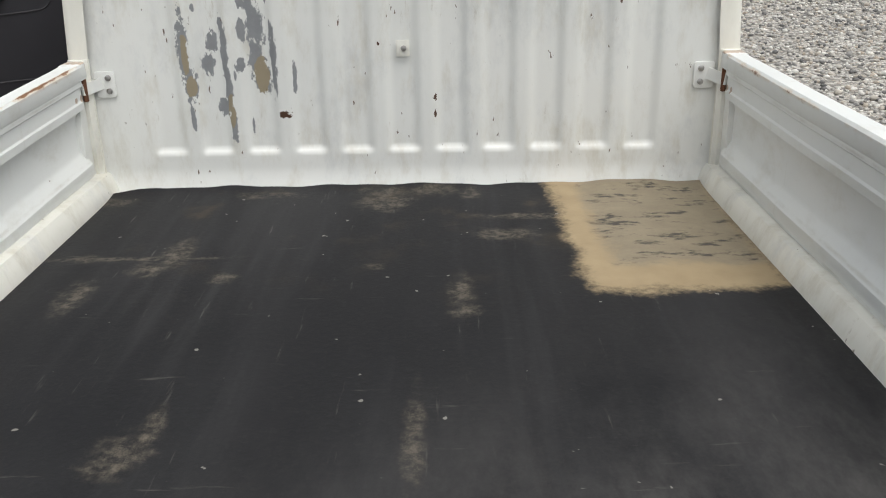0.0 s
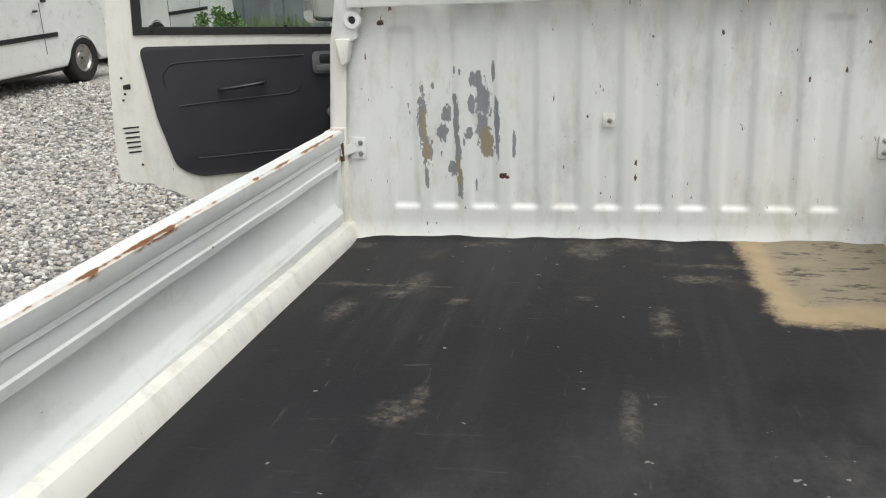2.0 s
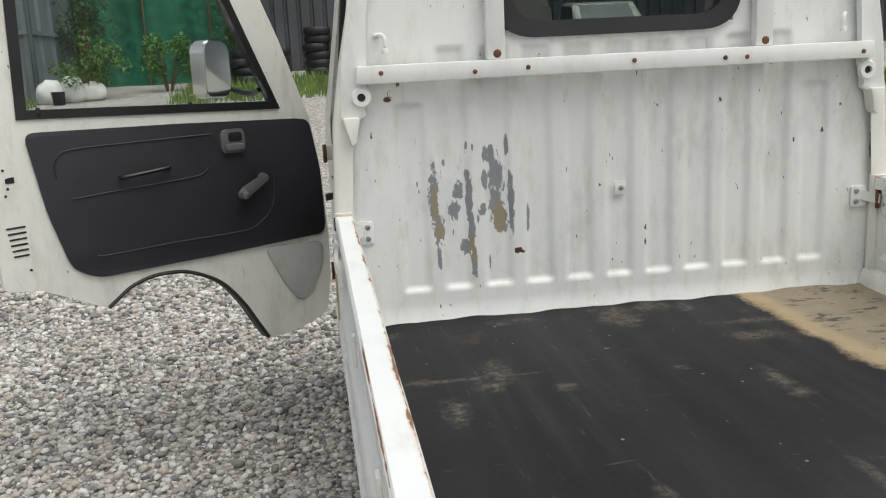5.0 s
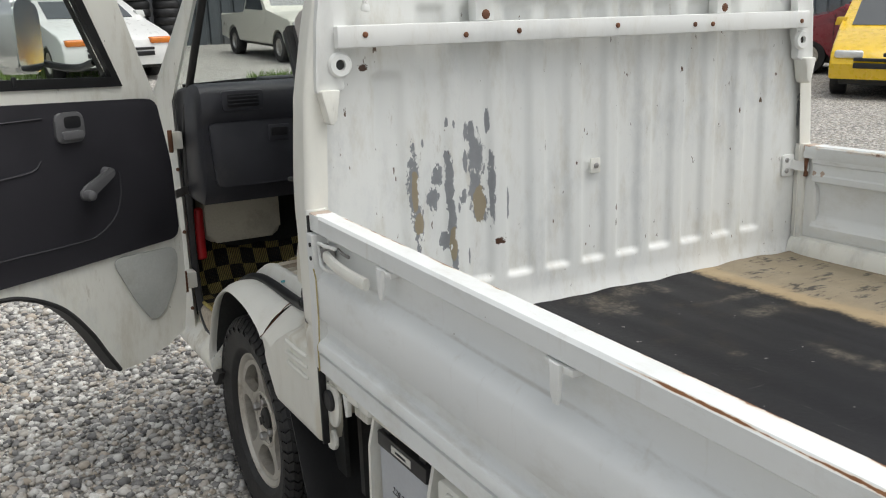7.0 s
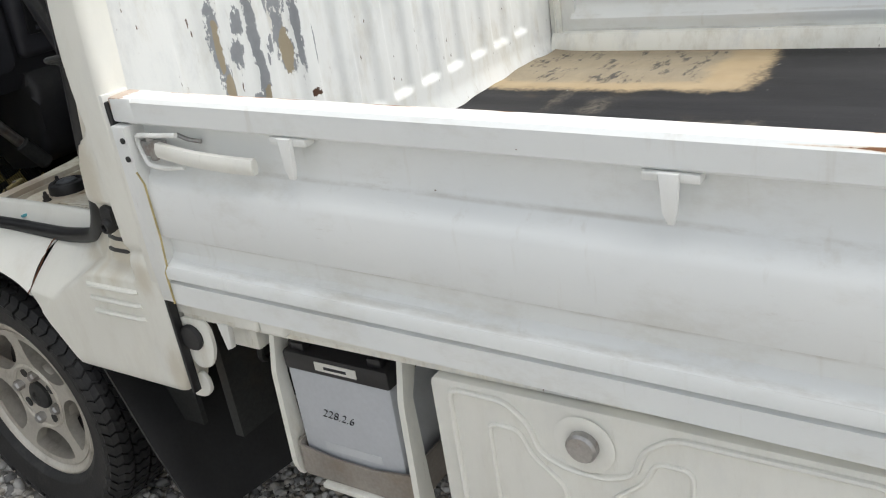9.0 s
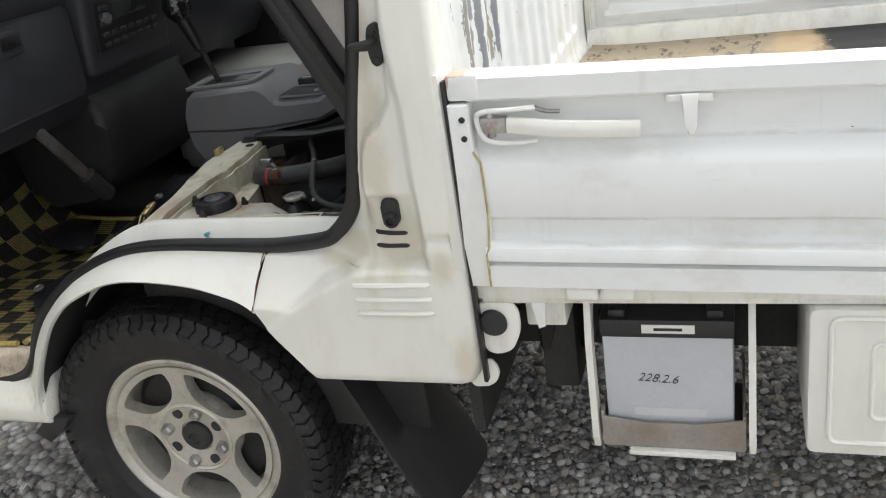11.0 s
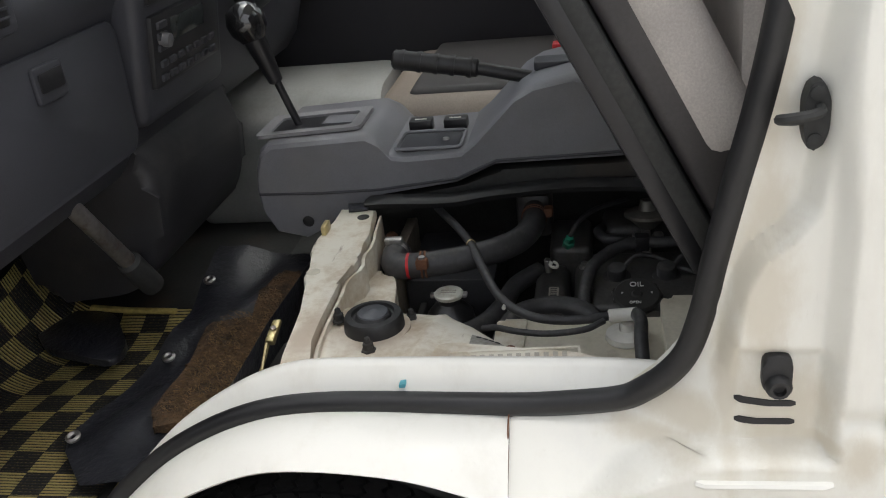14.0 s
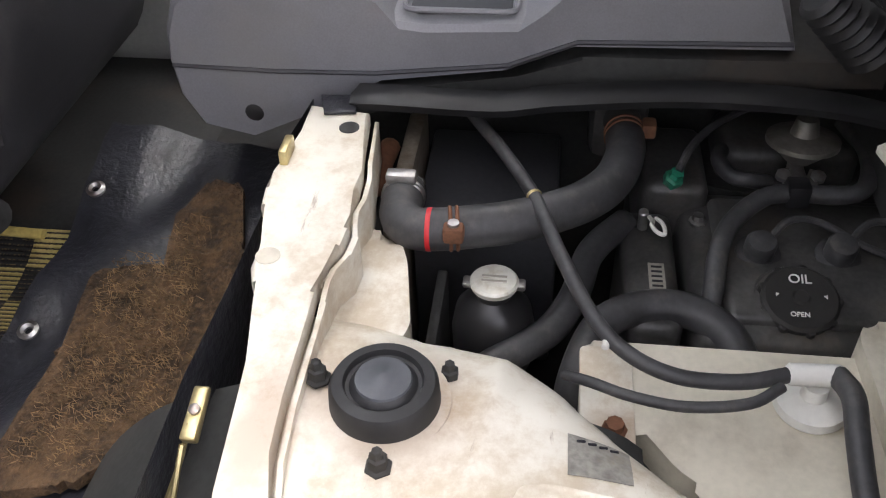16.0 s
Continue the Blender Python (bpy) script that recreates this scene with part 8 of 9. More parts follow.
    part("clamp_screw", one_box(-0.084, -0.066, 0.322, 0.336, 0.644, 0.660, 0.003), rust_m, eng, "rusty clamp screw")
    part("lower_hose", tube(bmesh.new(), [(-0.125, 0.345, 0.572), (-0.155, 0.368, 0.572), (-0.184, 0.383, 0.572), (-0.220, 0.391, 0.570), (-0.250, 0.400, 0.570), (-0.280, 0.416, 0.568), (-0.305, 0.442, 0.566), (-0.326, 0.470, 0.562), (-0.36, 0.50, 0.55)], 0.0140, 14), hose_m, eng, "dusty lower radiator hose")
    # radiator shroud panel
    rad = part("radiator_shroud", one_box(-0.165, 0.02, 0.412, 0.556, 0.40, 0.580, 0.006), surface("satin_dark_shroud", (0.045, 0.046, 0.050), 0.4, var=0.25, scale=8.0, dirt=(0.10, 0.09, 0.08), dirt_amount=0.35), truck, "smooth dark radiator shroud")
    part("shroud_edge", one_box(-0.20, 0.0, 0.560, 0.578, 0.40, 0.618, 0.003), surface("stained_alloy_edge", (0.36, 0.31, 0.24), 0.5, 0.4, 0.3, dirt=(0.20, 0.13, 0.07), dirt_amount=0.7, dirt_scale=30.0), rad, "stained radiator edge")
    part("edge_bolt", revolve(bmesh.new(), [(0.007, 0), (0.007, 0.006), (0.004, 0.012)], (-0.150, 0.555, 0.625), (-0.2, -1, 0.2), 8), steel_m, rad)
    bm = tube(bmesh.new(), [(-0.075, 0.590, 0.615), (-0.110, 0.592, 0.618), (-0.140, 0.590, 0.618), (-0.152, 0.600, 0.615), (-0.155, 0.612, 0.605)], 0.011, 10)
    part("fitting", bm, rust_m, rad, "brown rusty pipe fitting")
    part("drain_rack", one_box(-0.36, -0.20, 0.516, 0.526, 0.42, 0.56, 0.002), under_m, rad)
    # expansion bottle and its cap
    bot = part("expansion_bottle", revolve(bmesh.new(), [(0.030, 0), (0.036, 0.006), (0.0375, 0.045), (0.034, 0.066), (0.024, 0.078), (0.016, 0.084), (0.016, 0.096)], (-0.270, 0.467, 0.515), (0, 0, 1), 36), surface("satin_black_bottle", (0.016, 0.016, 0.017), 0.3, var=0.2, bump=0.05), truck, "black expansion bottle with a silver cap")
    capm = part("bottle_cap", revolve(bmesh.new(), [(0.015, 0), (0.0205, 0.001), (0.0215, 0.006), (0.0195, 0.008), (0.006, 0.0085), (0.004, 0.008)], (-0.268, 0.467, 0.606), (0, 0, 1), 30), surface("pale_worn_alloy", (0.70, 0.69, 0.62), 0.45, 0.3, 0.15, dirt=(0.4, 0.33, 0.2), dirt_amount=0.5, dirt_scale=60.0), bot, "silver pressure cap")
    for sgn in (-1, 1):
        part("cap_ear", one_box(-0.274, -0.262, 0.467 + sgn * 0.0225 - 0.005, 0.467 + sgn * 0.0225 + 0.005, 0.606, 0.612, 0.002), steel_m, capm)
    m = Matrix.Translation((-0.268, 0.467, 0.6144)) @ Matrix.Rotation(radians(-90), 4, "Z")
    grey_ink = surface("grey_stamping", (0.35, 0.33, 0.28), 0.6, var=0.1, bump=0)
    for k in range(2):
        part("cap_bar", box(bmesh.new(), -0.011, 0.011, -0.004 + 0.006 * k, -0.0015 + 0.006 * k, 0, 0.0005, m=m), grey_ink, capm)
    # thin hose across the bay to the reservoir
    thin = part("overflow_hose", tube(bmesh.new(), [(-0.060, 0.512, 0.660), (-0.100, 0.492, 0.662), (-0.141, 0.469, 0.662), (-0.209, 0.437, 0.662), (-0.278, 0.412, 0.655), (-0.338, 0.385, 0.645), (-0.367, 0.358, 0.637), (-0.382, 0.3215, 0.632), (-0.380, 0.275, 0.629), (-0.367, 0.236, 0.627)], 0.0062, 12), hose_m, truck, "thin black overflow hose")
    part("hose_tie", revolve(bmesh.new(), [(0.0066, -0.002), (0.0075, 0), (0.0066, 0.002)], (-0.209, 0.437, 0.662), (0.9, 0.4, 0.0), 14, False), zinc_m, thin, "yellowed tie")
    part("hose_nub", rod(bmesh.new(), (-0.352, 0.374, 0.640), (-0.366, 0.376, 0.640), 0.003, 8), label_m, thin)
    part("vacuum_hose", tube(bmesh.new(), [(-0.370, 0.405, 0.612), (-0.385, 0.385, 0.622), (-0.396, 0.355, 0.622), (-0.402, 0.315, 0.622), (-0.396, 0.27, 0.624), (-0.380, 0.245, 0.627)], 0.0044, 10), hose_m, truck, "thin vacuum hose")
    part("tank_hose", tube(bmesh.new(), [(-0.368, 0.204, 0.630), (-0.392, 0.199, 0.634), (-0.425, 0.200, 0.624), (-0.47, 0.198, 0.606), (-0.55, 0.19, 0.59)], 0.0088, 12), hose_m, truck, "black reservoir hose")
    # plastic reservoir
    bm = prism(bmesh.new(), rounded([(-0.312, 0.390), (-0.40, 0.386), (-0.398, 0.347), (-0.437, 0.320), (-0.452, 0.300), (-0.50, 0.29), (-0.585, 0.28), (-0.585, 0.12), (-0.312, 0.12)], 0.010, 4), "z", 0.45, 0.592, 0.008, 3)
    res = part("reservoir", bm, tank_m, truck, "yellowed plastic reservoir")
    part("reservoir_tower", prism(bmesh.new(), rounded([(-0.56, 0.0), (-0.56, 0.168), (-0.305, 0.170), (-0.288, 0.160), (-0.288, 0.0)], 0.012, 4), "z", 0.50, 0.612, 0.010, 3), tank_m, res, "taller end of the reservoir")
    capr = part("reservoir_cap", revolve(bmesh.new(), [(0.026, 0), (0.028, 0.003), (0.027, 0.010), (0.018, 0.013), (0.010, 0.015), (0.009, 0.026)], (-0.368, 0.216, 0.592), (0, 0, 1), 30), label_m, res, "white reservoir cap")
    part("cap_tee", rod(bmesh.new(), (-0.366, 0.240, 0.626), (-0.368, 0.200, 0.630), 0.0088), label_m, capr, "white hose tee")
    part("mount_tab", prism(bmesh.new(), rounded([(-0.322, 0.392), (-0.425, 0.392), (-0.428, 0.350), (-0.322, 0.350)], 0.006, 3), "z", 0.590, 0.596, 0.001), bay_white_m, res, "grimy mounting tab")
    part("bracket_bolt", revolve(bmesh.new(), [(0.010, 0), (0.010, 0.002), (0.0075, 0.003), (0.007, 0.009)], (-0.408, 0.366, 0.596), (0, 0, 1), 8), rust_m, res, "rusty flange bolt")
    part("belt_strap", sweep(bmesh.new(), [(-0.31, 0.05, 0.655), (-0.345, 0.085, 0.644), (-0.375, 0.118, 0.640), (-0.405, 0.124, 0.638), (-0.44, 0.104, 0.640), (-0.50, 0.085, 0.655)], [(-0.015, -0.0012), (0.015, -0.0012), (0.015, 0.0012), (-0.015, 0.0012)]), surface("grey_webbing", (0.20, 0.195, 0.20), 0.8, var=0.3, grain=500.0), truck, "grey belt webbing")


engine()


# ---- the yard round the truck ----
def corrugated(name, a, b, height, material, label, pitch=0.18, depth=0.05, base=0.0):
    """A ribbed sheet wall from a to b."""
    a, b = Vector((*a, 0)), Vector((*b, 0))
    d = (b - a).normalized()
    n = Vector((-d.y, d.x, 0))
    ln = (b - a).length
    pts = []
    s = 0.0
    while s < ln:
        for ds, off in ((0, 0), (pitch * 0.62, 0), (pitch * 0.70, depth), (pitch * 0.92, depth)):
            pts.append(a + d * min(ln, s + ds) + n * off)
        s += pitch
    bm = bmesh.new()
    loft(bm, [[(p.x, p.y, z) for p in pts] for z in (base, base + height)])
    thicken(bm, 0.004)
    w = part(name, bm, material, None, "", 30)
    tagged(w, label, "wall", kind="structure")
    for zz in (0.33, 0.72):
        bm = bmesh.new()
        q = a - n * 0.03
        r = b - n * 0.03
        sweep(bm, [(q.x, q.y, base + height * zz), (r.x, r.y, base + height * zz)], [(-0.02, -0.04), (0.02, -0.04), (0.02, 0.04), (-0.02, 0.04)], smooth=False)
        part("wall_rail", bm, material, w)
    return w


corrugated("wall_north", (-20, 21.0), (16, 21.0), 6.5, sheet_dark_m, "tall dark weathered corrugated steel fence", 0.32, 0.06, 0.9)
corrugated("wall_east", (16, 21.0), (23, -9.0), 5.5, sheet_m, "grey corrugated steel fence", 0.32, 0.06, 0.0)
corrugated("wall_shed", (-13.5, 15.4), (-5.75, 15.75), 4.2, sheet_m, "grey ribbed steel shed wall", 0.85, 0.05, 0.7)
corrugated("wall_shed_end", (-5.75, 15.75), (-5.75, 19.5), 4.2, sheet_m, "grey ribbed steel shed end wall", 0.85, 0.05, 0.7)


def leaf_cloud(bm, rng, centre, radii, count, size):
    for _ in range(count):
        while True:
            p = Vector((rng.uniform(-1, 1), rng.uniform(-1, 1), rng.uniform(-1, 1)))
            if 0.25 < p.length < 1:
                break
        p = Vector(centre) + Vector((p.x * radii[0], p.y * radii[1], p.z * radii[2]))
        q = Euler((rng.uniform(-1, 1), rng.uniform(-1, 1), rng.uniform(0, 6.28))).to_matrix()
        s = size * rng.uniform(0.6, 1.3)
        vs = [bm.verts.new(p + q @ Vector(v) * s) for v in ((-0.5, 0, 0), (0, -0.28, 0.08), (0.6, 0, 0), (0, 0.28, 0.08))]
        bm.faces.new(vs)


def bush(x, y, h, w, material, label, seed, clumps=16):
    rng = random.Random(seed)
    z = ground_z(y) - 0.02
    ob = new("bush")
    ob.location = (x, y, z)
    tagged(ob, label, "bush", "bushes by the fence")
    bm = bmesh.new()
    tips = []
    for k in range(clumps):
        a = rng.uniform(0, 6.28)
        r = w * rng.uniform(0.1, 0.8)
        tip = (r * math.cos(a), r * math.sin(a), h * rng.uniform(0.35, 1.0) * (1 - 0.3 * r / w))
        tips.append(tip)
        tube(bm, [(0.05 * math.cos(a), 0.05 * math.sin(a), 0), (tip[0] * 0.4, tip[1] * 0.4, tip[2] * 0.55), tip], 0.010, 5, 3)
    part("stems", bm, bark_m, ob)
    bm = bmesh.new()
    for t in tips:
        leaf_cloud(bm, rng, t, (w * 0.28, w * 0.28, h * 0.16), 90, 0.075)
    part("foliage", bm, material, ob, "", 0)


bush(-4.75, 15.9, 1.25, 0.75, leaf_m, "bright green leafy bush by the fence", 1)
bush(-3.55, 17.0, 1.35, 0.70, leaf_m, "bright green leafy bush by the fence", 2)
bush(-6.75, 12.6, 0.75, 0.5, leaf_m, "low weedy bush beside a parked van", 3, 10)
bush(-5.35, 17.9, 3.0, 0.9, leaf_dark_m, "dark climbing bush against green netting", 4, 20)
bush(-2.3, 18.6, 2.6, 0.7, leaf_dark_m, "dark climbing bush against the fence", 5, 14)


def grass(patches):
    rng = np.random.default_rng(9)
    vs, fs = [], []
    for x0, x1, y0, y1, count, hh in patches:
        for _ in range(count):
            x, y = rng.uniform(x0, x1), rng.uniform(y0, y1)
            z = ground_z(y) - 0.02
            a = rng.uniform(0, 6.28)
            h = hh * rng.uniform(0.4, 1.2)
            w = 0.012
            lx, ly = rng.normal(0, 0.35, 2) * h
            c, s = math.cos(a) * w, math.sin(a) * w
            k = len(vs)
            vs += [(x - c, y - s, z), (x + c, y + s, z), (x + c * 0.5 + lx * 0.4, y + s * 0.5 + ly * 0.4, z + h * 0.6), (x - c * 0.5 + lx * 0.4, y - s * 0.5 + ly * 0.4, z + h * 0.6), (x + lx, y + ly, z + h)]
            fs += [(k, k + 1, k + 2, k + 3), (k + 3, k + 2, k + 4)]
    me = bpy.data.meshes.new("grass")
    me.from_pydata(vs, [], fs)
    me.materials.append(grass_m)
    tagged(new("grass", me), "tufts of green and yellowing grass along the yard edge", "grass", kind="stuff")


grass([(3.2, 9.5, 10.9, 12.9, 5200, 0.14), (-8.6, -5.6, 12.0, 15.3, 3800, 0.22), (-3.2, 1.2, 14.0, 18.5, 4200, 0.22), (-12, -6.0, 14.4, 15.4, 1200, 0.5)])


def netting():
    bm = bmesh.new()
    xs = [-5.7 + 0.1 * i for i in range(40)]
    loft(bm, [[(x, 18.9 + 0.06 * math.sin(x * 5) + 0.03 * math.sin(x * 13 + z), 0.9 + z) for x in xs] for z in (0, 0.8, 1.6, 2.6)])
    thicken(bm, 0.006)
    n = part("netting", bm, net_m, None, "", 60)
    tagged(n, "green mesh netting hung on the fence", "net")
    for x in (-5.6, -4.2, -2.8, -1.9):
        part("net_post", rod(bmesh.new(), (x, 18.8, 0.85), (x, 18.8, 3.7), 0.025), bark_m, n)
    # white sacks on the ground
    for k, (x, y, w, h) in enumerate(((-5.47, 15.6, 0.26, 0.46), (-5.10, 15.7, 0.24, 0.52), (-4.78, 15.85, 0.24, 0.38))):
        bm = bmesh.new()
        bmesh.ops.create_icosphere(bm, subdivisions=3, radius=1.0)
        for v in bm.verts:
            r = 1 + 0.18 * noise.noise(v.co * 1.8 + Vector((k * 5, 0, 0)))
            v.co = Vector((v.co.x * w * r, v.co.y * w * 0.8 * r, max(-0.6, v.co.z) * h * 0.6 * r))
        s = part("sack", bm, sack_m, None, "", 60)
        s.location = (x, y, ground_z(y) + 0.33 * h)
        tagged(s, "tied white plastic sack lying by the fence", "sack", "sacks by the fence")
    post = part("gate_post", one_box(-5.74, -5.66, 15.60, 15.68, 0.74, 3.0, 0.01), sheet_dark_m, None)
    tagged(post, "dark steel gate post", "post")
    b = part("plastic_bin", revolve(bmesh.new(), [(0.10, 0), (0.12, 0.22), (0.13, 0.24), (0.11, 0.24)], (-5.25, 15.25, ground_z(15.25) - 0.01), (0, 0, 1), 20), black_m, None)
    tagged(b, "small black plastic bin among the sacks", "bin")


netting()


def tyre_stack(x, y, n):
    z = ground_z(y) - 0.01
    rng = random.Random(int(x * 10))
    stack = new("tyre_stack")
    stack.location = (x, y, z)
    tagged(stack, "stack of worn black tyres by the fence", "tyres", "stacked tyres")
    for k in range(n):
        bm = revolve(bmesh.new(), [(0.19, 0.02), (0.21, 0.0), (0.28, 0.0), (0.305, 0.03), (0.31, 0.09), (0.305, 0.15), (0.28, 0.18), (0.21, 0.18), (0.19, 0.16), (0.185, 0.09), (0.19, 0.02)], (0, 0, 0), (0, 0, 1), 36, False)
        bmesh.ops.translate(bm, verts=bm.verts, vec=(rng.uniform(-0.03, 0.03), rng.uniform(-0.03, 0.03), 0.18 * k))
        part("tyre", bm, tyre_m, stack, "", 50)


for tx, ty, tn in ((-2.05, 17.6, 4), (-1.4, 17.8, 4), (-0.5, 19.2, 6), (0.2, 19.3, 6), (0.9, 19.3, 6), (3.0, 20.0, 7), (3.7, 20.0, 7)):
    tyre_stack(tx, ty, tn)


# ---- parked vehicles ----
def arch_notch(cx, r, z0, n=10):
    return [(cx + r * math.cos(math.pi * i / n), z0 + r * math.sin(math.pi * i / n)) for i in range(n + 1)]


def vehicle(name, label, pos, heading, paint_mat, top, length, width, belt, taper, axles, wheel_r, clearance, windows, strips, lamps, extras=(), rim_mat=None, group=""):
    """A parked vehicle: x forward from the front axle's middle, y left, z up.
    top: outline from the nose over the roof to the tail; windows: side panes; strips: panes across; lamps: (x, y, z, rx, ry, rz, material)."""
    h = math.atan2(heading[1], heading[0])
    y0 = pos[1]
    slope = (ground_z(y0 + 1.0) - ground_z(y0 - 1.0)) / 2.0
    place = Matrix.Translation((pos[0], pos[1], ground_z(y0) - 0.015)) @ Matrix.Rotation(math.atan(slope), 4, "X") @ Matrix.Rotation(h, 4, "Z")
    ob = new(name)
    ob.matrix_world = place
    tagged(ob, label, name.split("_")[-1] if name != "parked_van" else "van", group)
    def squeeze(bm):
        for v in bm.verts:
            if v.co.z > belt:
                v.co.y *= 1 - taper * (v.co.z - belt)
        return bm
    bottom = []
    for ax in sorted(axles):
        bottom += list(reversed(arch_notch(ax, wheel_r * 1.16, clearance)))
    poly = list(top) + bottom
    bm = prism(bmesh.new(), poly, "y", -width / 2, width / 2, 0.035, 3)
    body = part("body", squeeze(bm), paint_mat, ob, "", 40)
    for pts in windows:
        for s in (-1, 1):
            a, b = s * (width / 2 - 0.01), s * (width / 2 + 0.005)
            part("side_window", squeeze(prism(bmesh.new(), rounded(pts, 0.04, 3), "y", min(a, b), max(a, b))), tinted_dark_m, ob)
    for x0, z0, x1, z1, half in strips:
        d = Vector((x1 - x0, z1 - z0)).normalized()
        n = Vector((-d.y, d.x)) * 0.006
        if n.y < 0:
            n = -n
        q = [(x0 + n.x, z0 + n.y), (x1 + n.x, z1 + n.y), (x1 - n.x, z1 - n.y), (x0 - n.x, z0 - n.y)]
        part("windscreen", squeeze(prism(bmesh.new(), q, "y", -half, half)), tinted_dark_m, ob)
    for x, y, z, rx, ry, rz, mt in lamps:
        part("lamp", one_box(x - rx, x + rx, y - ry, y + ry, z - rz, z + rz, min(rx, ry, rz) * 0.6, seg=3), mt, ob)
    for nm, b, mt in extras:
        part(nm, squeeze(one_box(*b, 0.012)), mt, ob)
    part("underbody", one_box(min(axles) - 0.5, max(axles) + 0.5, -width / 2 + 0.12, width / 2 - 0.12, clearance - 0.06, clearance + wheel_r * 1.2, 0.02), under_m, ob)
    for ax in axles:
        for s in (-1, 1):
            y = s * (width / 2 - 0.10)
            r = wheel_r
            w = part("wheel", revolve(bmesh.new(), [(0.02, 0.055), (0.26 * r, 0.065), (0.30 * r, 0.045), (0.48 * r, 0.050), (0.53 * r, 0.080), (0.57 * r, 0.082), (0.56 * r, -0.05)], (ax, y, r), (0, s, 0), 28, False), rim_mat or alloy_m, ob)
            part("tyre", revolve(bmesh.new(), [(0.56 * r, 0.06), (0.63 * r, 0.095), (0.92 * r, 0.10), (0.985 * r, 0.075), (r, 0.04), (r, -0.06), (0.95 * r, -0.09), (0.56 * r, -0.08)], (ax, y, r), (0, s, 0), 36, False), tyre_m, w)
    return ob


tinted_dark_m = surface("dark_car_window", (0.035, 0.042, 0.045), 0.08, var=0.1, bump=0, coat=1.0)


def van(pos, heading, label, wb=2.35):
    nose, tail, H = 0.62, -(wb + 0.88), 1.95
    top = [(nose, 0.26), (nose + 0.02, 0.62), (nose - 0.05, 1.02), (nose - 0.62, 1.72), (nose - 0.95, 1.90), (nose - 1.4, H), (tail + 0.4, H), (tail + 0.08, 1.88), (tail, 1.2), (tail - 0.02, 0.26)]
    wins = [[(nose - 0.36, 1.27), (nose - 0.72, 1.72), (nose - 1.30, 1.78), (nose - 1.30, 1.27)], [(nose - 1.42, 1.27), (nose - 1.42, 1.78), (nose - 2.5, 1.78), (nose - 2.5, 1.27)], [(nose - 2.62, 1.27), (nose - 2.62, 1.78), (tail + 0.25, 1.76), (tail + 0.18, 1.27)]]
    strips = [(nose - 0.10, 1.08, nose - 0.60, 1.68, 0.70), (tail - 0.006, 1.25, tail + 0.05, 1.75, 0.68)]
    lamps = [(tail, s * 0.76, 1.06, 0.02, 0.06, 0.10, lens_m) for s in (-1, 1)] + [(tail, s * 0.76, 0.88, 0.02, 0.065, 0.12, tail_red_m) for s in (-1, 1)] + [(nose - 0.01, s * 0.60, 0.82, 0.03, 0.16, 0.10, lens_m) for s in (-1, 1)]
    ex = [("bumper", (tail - 0.10, tail + 0.35, -0.84, 0.84, 0.40, 0.66), black_m), ("bumper", (nose - 0.25, nose + 0.10, -0.84, 0.84, 0.36, 0.60), black_m)]
    for s in (-1, 1):
        ex += [("rub_strip", (-wb + 0.45, -0.50, s * 0.843 - 0.008, s * 0.843 + 0.008, 0.66, 0.72), black_m), ("rub_strip", (tail + 0.05, -wb - 0.45, s * 0.843 - 0.008, s * 0.843 + 0.008, 0.66, 0.72), black_m), ("slide_rail", (tail + 0.3, nose - 2.5, s * 0.846 - 0.006, s * 0.846 + 0.006, 1.00, 1.025), handle_m),
               ("door_handle", (nose - 1.36, nose - 1.26, s * 0.850 - 0.012, s * 0.850 + 0.012, 1.10, 1.15), black_m), ("door_handle", (nose - 1.56, nose - 1.46, s * 0.850 - 0.012, s * 0.850 + 0.012, 0.99, 1.02), black_m),
               ("shut_line", (nose - 1.408, nose - 1.402, s * 0.845 - 0.004, s * 0.845 + 0.004, 0.46, 1.10), black_m), ("shut_line", (nose - 2.56, nose - 2.554, s * 0.845 - 0.004, s * 0.845 + 0.004, 0.46, 1.10), black_m)]
    return vehicle("parked_van", label, pos, heading, van_white_m, top, 4.6, 1.69, 1.05, 0.10, (0.0, -wb), 0.325, 0.26, wins, strips, lamps, ex, steel_m, "parked vans")


# positions are those of the front axle's middle
van((-8.05, 9.25), (0.03, 1.0), "white delivery van with black rub strips, parked on gravel", 2.3)
van((-8.3, 14.3), (0.02, 1.0), "white delivery van showing red tail lamps, parked on gravel", 2.4)


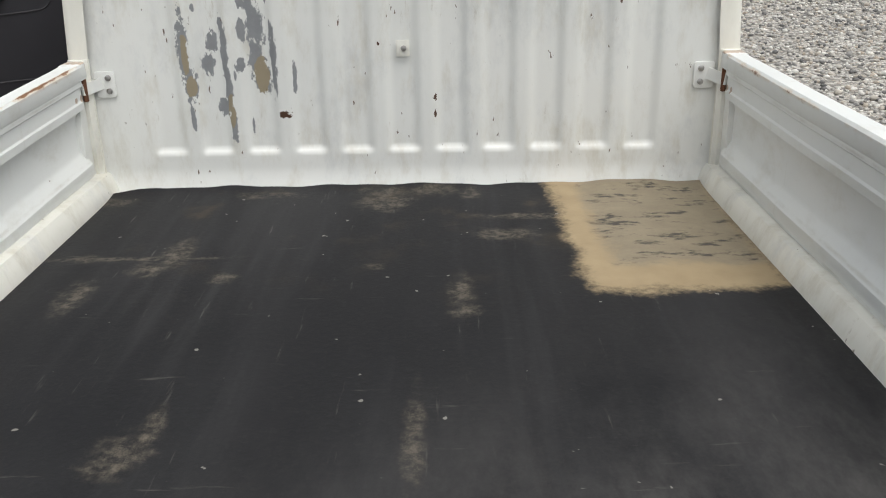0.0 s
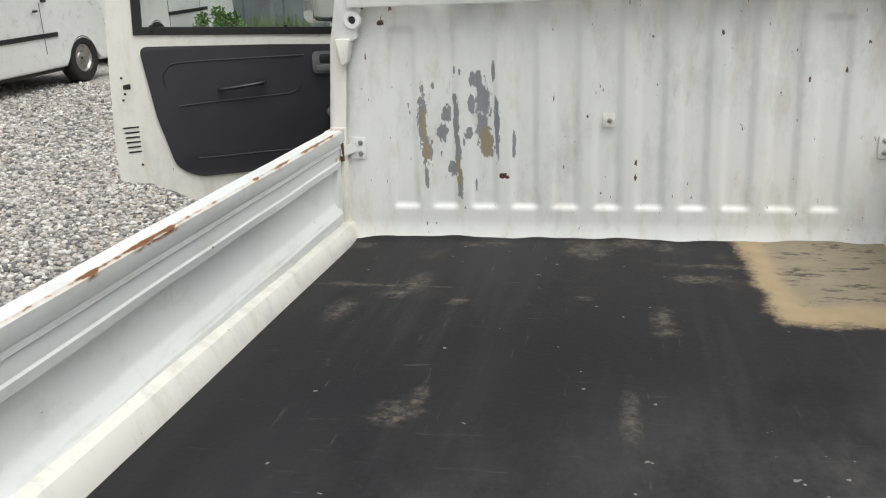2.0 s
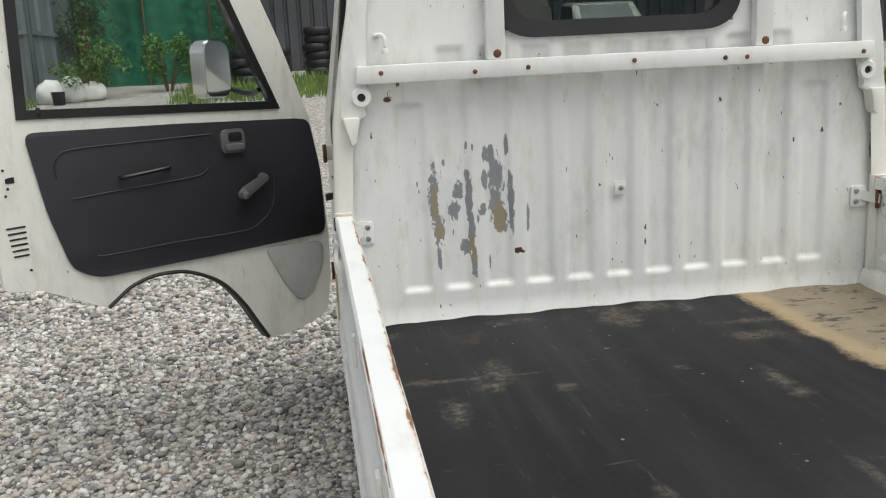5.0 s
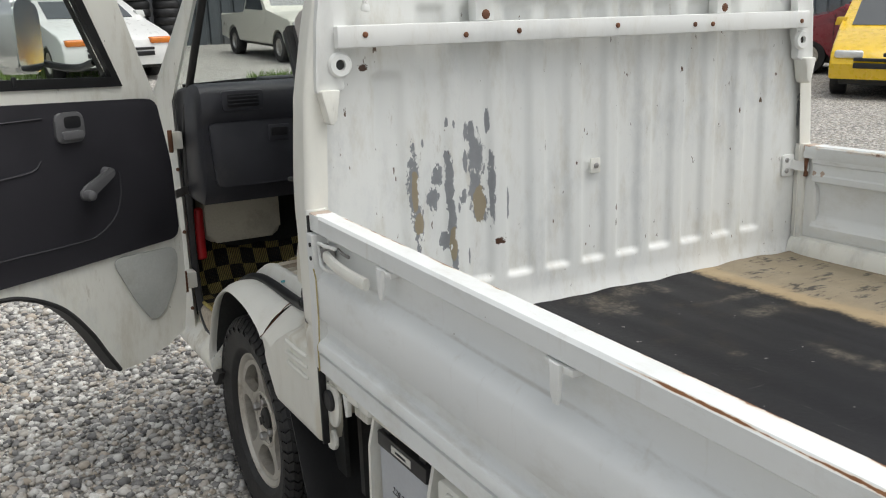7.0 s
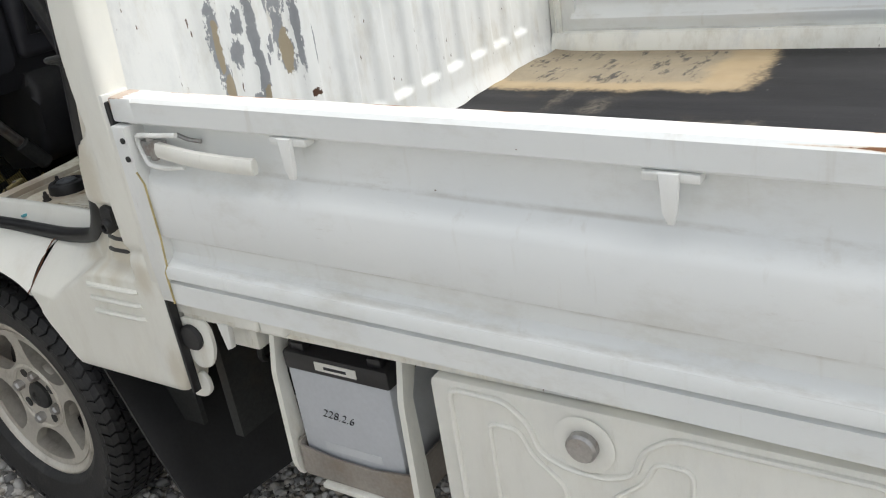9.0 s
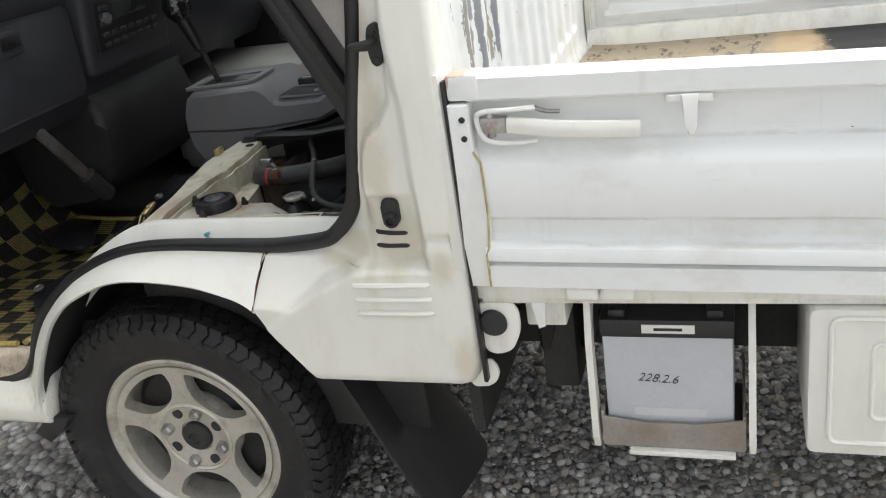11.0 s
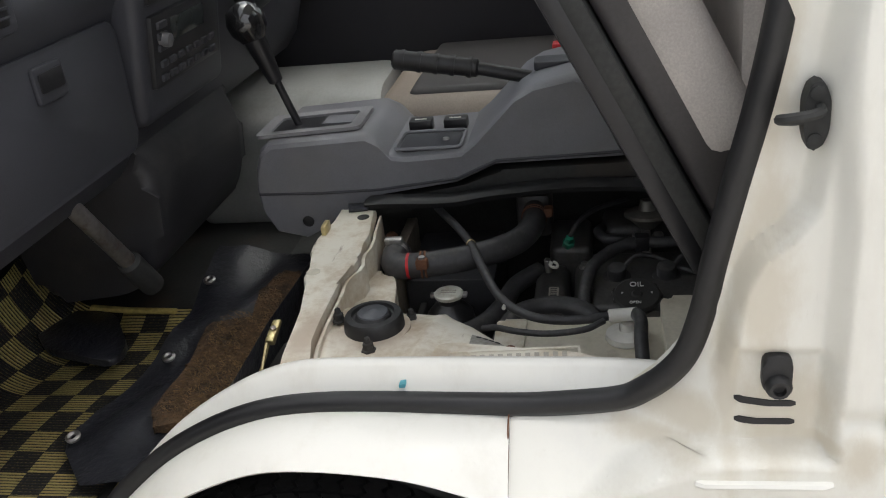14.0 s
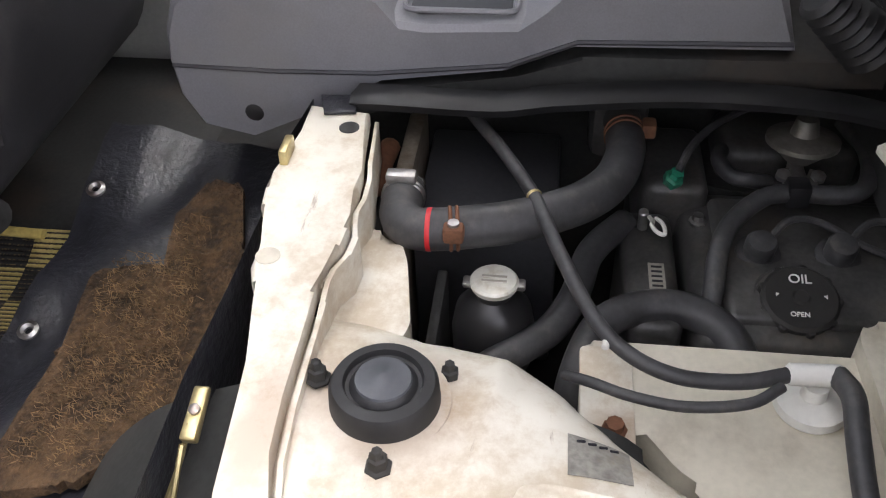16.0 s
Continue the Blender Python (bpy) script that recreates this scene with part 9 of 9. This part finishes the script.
def old_pickup():
    top = [(0.62, 0.36), (0.66, 0.55), (0.62, 0.80), (0.45, 0.86), (-0.55, 0.93), (-0.62, 0.95), (-1.05, 1.38), (-1.70, 1.40), (-1.82, 0.92), (-1.84, 0.86), (-3.25, 0.84), (-3.28, 0.36)]
    wins = [[(-0.74, 0.96), (-1.09, 1.33), (-1.66, 1.34), (-1.74, 0.96)]]
    strips = [(-0.66, 0.98, -1.02, 1.35, 0.60), (-1.82, 0.98, -1.73, 1.34, 0.56)]
    lamps = [(0.64, s * 0.60, 0.68, 0.04, 0.10, 0.10, lens_m) for s in (-1, 1)] + [(0.665, s * 0.52, 0.47, 0.02, 0.08, 0.03, amber_m) for s in (-1, 1)]
    ex = [("grille", (0.62, 0.675, -0.47, 0.47, 0.60, 0.76), black_m), ("bumper", (0.62, 0.74, -0.74, 0.74, 0.42, 0.54), chrome_m), ("grille_badge", (0.66, 0.685, -0.05, 0.05, 0.58, 0.78), redcar_m)]
    ex += [("grille_bar", (0.675, 0.680, -0.46, 0.46, z, z + 0.012), chrome_m) for z in (0.62, 0.66, 0.70, 0.74)]
    vehicle("old_pickup", "old off-white pickup with round headlamps and chrome grille", (5.4, 15.35), (0.04, -1), cream_m, top, 3.9, 1.5, 0.86, 0.22, (0.0, -2.5), 0.29, 0.32, wins, strips, lamps, ex, steel_m)


old_pickup()


def saloon(name, label, pos, heading, mat, width=1.66, H=1.32, hood=0.80, wb=2.4, nose=0.75, low=False, lamp=lens_m, grille=True, rim=None):
    tail = -(wb + 0.75)
    top = [(nose, 0.26), (nose + 0.04, 0.45), (nose - 0.04, hood - 0.16), (nose - 0.25, hood - 0.06), (-0.25, hood + 0.10), (-0.35, hood + 0.12), (-1.05, H), (-1.80, H + 0.01), (-2.55, hood + 0.16), (tail + 0.1, hood + 0.10), (tail, hood - 0.1), (tail, 0.30)]
    wins = [[(-0.52, hood + 0.14), (-1.10, H - 0.06), (-1.78, H - 0.05), (-2.38, hood + 0.18)]]
    strips = [(-0.40, hood + 0.15, -1.00, H - 0.02, width * 0.40), (-1.86, H - 0.03, -2.48, hood + 0.20, width * 0.38)]
    lamps = [(nose - 0.06, s * (width / 2 - 0.22), hood - 0.17, 0.08, 0.17, 0.05, lamp) for s in (-1, 1)] + [(tail, s * (width / 2 - 0.2), hood - 0.12, 0.03, 0.16, 0.08, tail_red_m) for s in (-1, 1)]
    ex = []
    if grille:
        ex += [("air_intake", (nose + 0.0, nose + 0.048, -width * 0.30, width * 0.30, 0.40, 0.47), black_m), ("air_intake", (nose + 0.0, nose + 0.048, -width * 0.30, width * 0.30, 0.49, 0.53), black_m), ("blank_plate", (nose + 0.03, nose + 0.056, -0.09, 0.09, 0.55, 0.60), black_m)]
    for s in (-1, 1):
        ex += [("door_mirror", (-0.62, -0.48, s * (width / 2 + 0.02) - 0.07, s * (width / 2 + 0.02) + 0.07, hood + 0.14, hood + 0.25), mat), ("shut_line", (-0.36, -0.353, s * (width / 2) - 0.004, s * (width / 2) + 0.004, 0.34, hood + 0.1), black_m), ("shut_line", (-1.62, -1.613, s * (width / 2) - 0.004, s * (width / 2) + 0.004, 0.34, hood + 0.1), black_m)]
    return vehicle(name, label, pos, heading, mat, top, 4.0, width, hood + 0.1, 0.30, (0.0, -wb), 0.29, 0.24, wins, strips, lamps, ex, rim)


saloon("yellow_car", "bright yellow compact car with black front air slots", (9.75, 6.00), (-0.84, -0.54), yellow_m, 1.42, 1.26, 0.74, 2.1, 0.62)
saloon("dark_car", "dark grey compact car with clear headlamps", (9.95, 3.85), (-0.92, -0.38), darkcar_m, 1.62, 1.42, 0.92, 2.3, 0.62)
saloon("maroon_car", "maroon red coupe with a clear windscreen", (11.85, 8.95), (-0.57, 0.82), redcar_m, 1.66, 1.28, 0.86, 2.4, 0.75, grille=False)
saloon("white_car", "low white sports coupe with a smooth nose", (1.25, 14.1), (0.16, -1.0), van_white_m, 1.74, 1.22, 0.80, 2.45, 0.85, lamp=amber_m)
saloon("silver_car", "silver saloon car parked beyond the grass", (7.65, 16.6), (-1.0, 0.25), silver_m, 1.68, 1.40, 0.88, 2.5, 0.8)
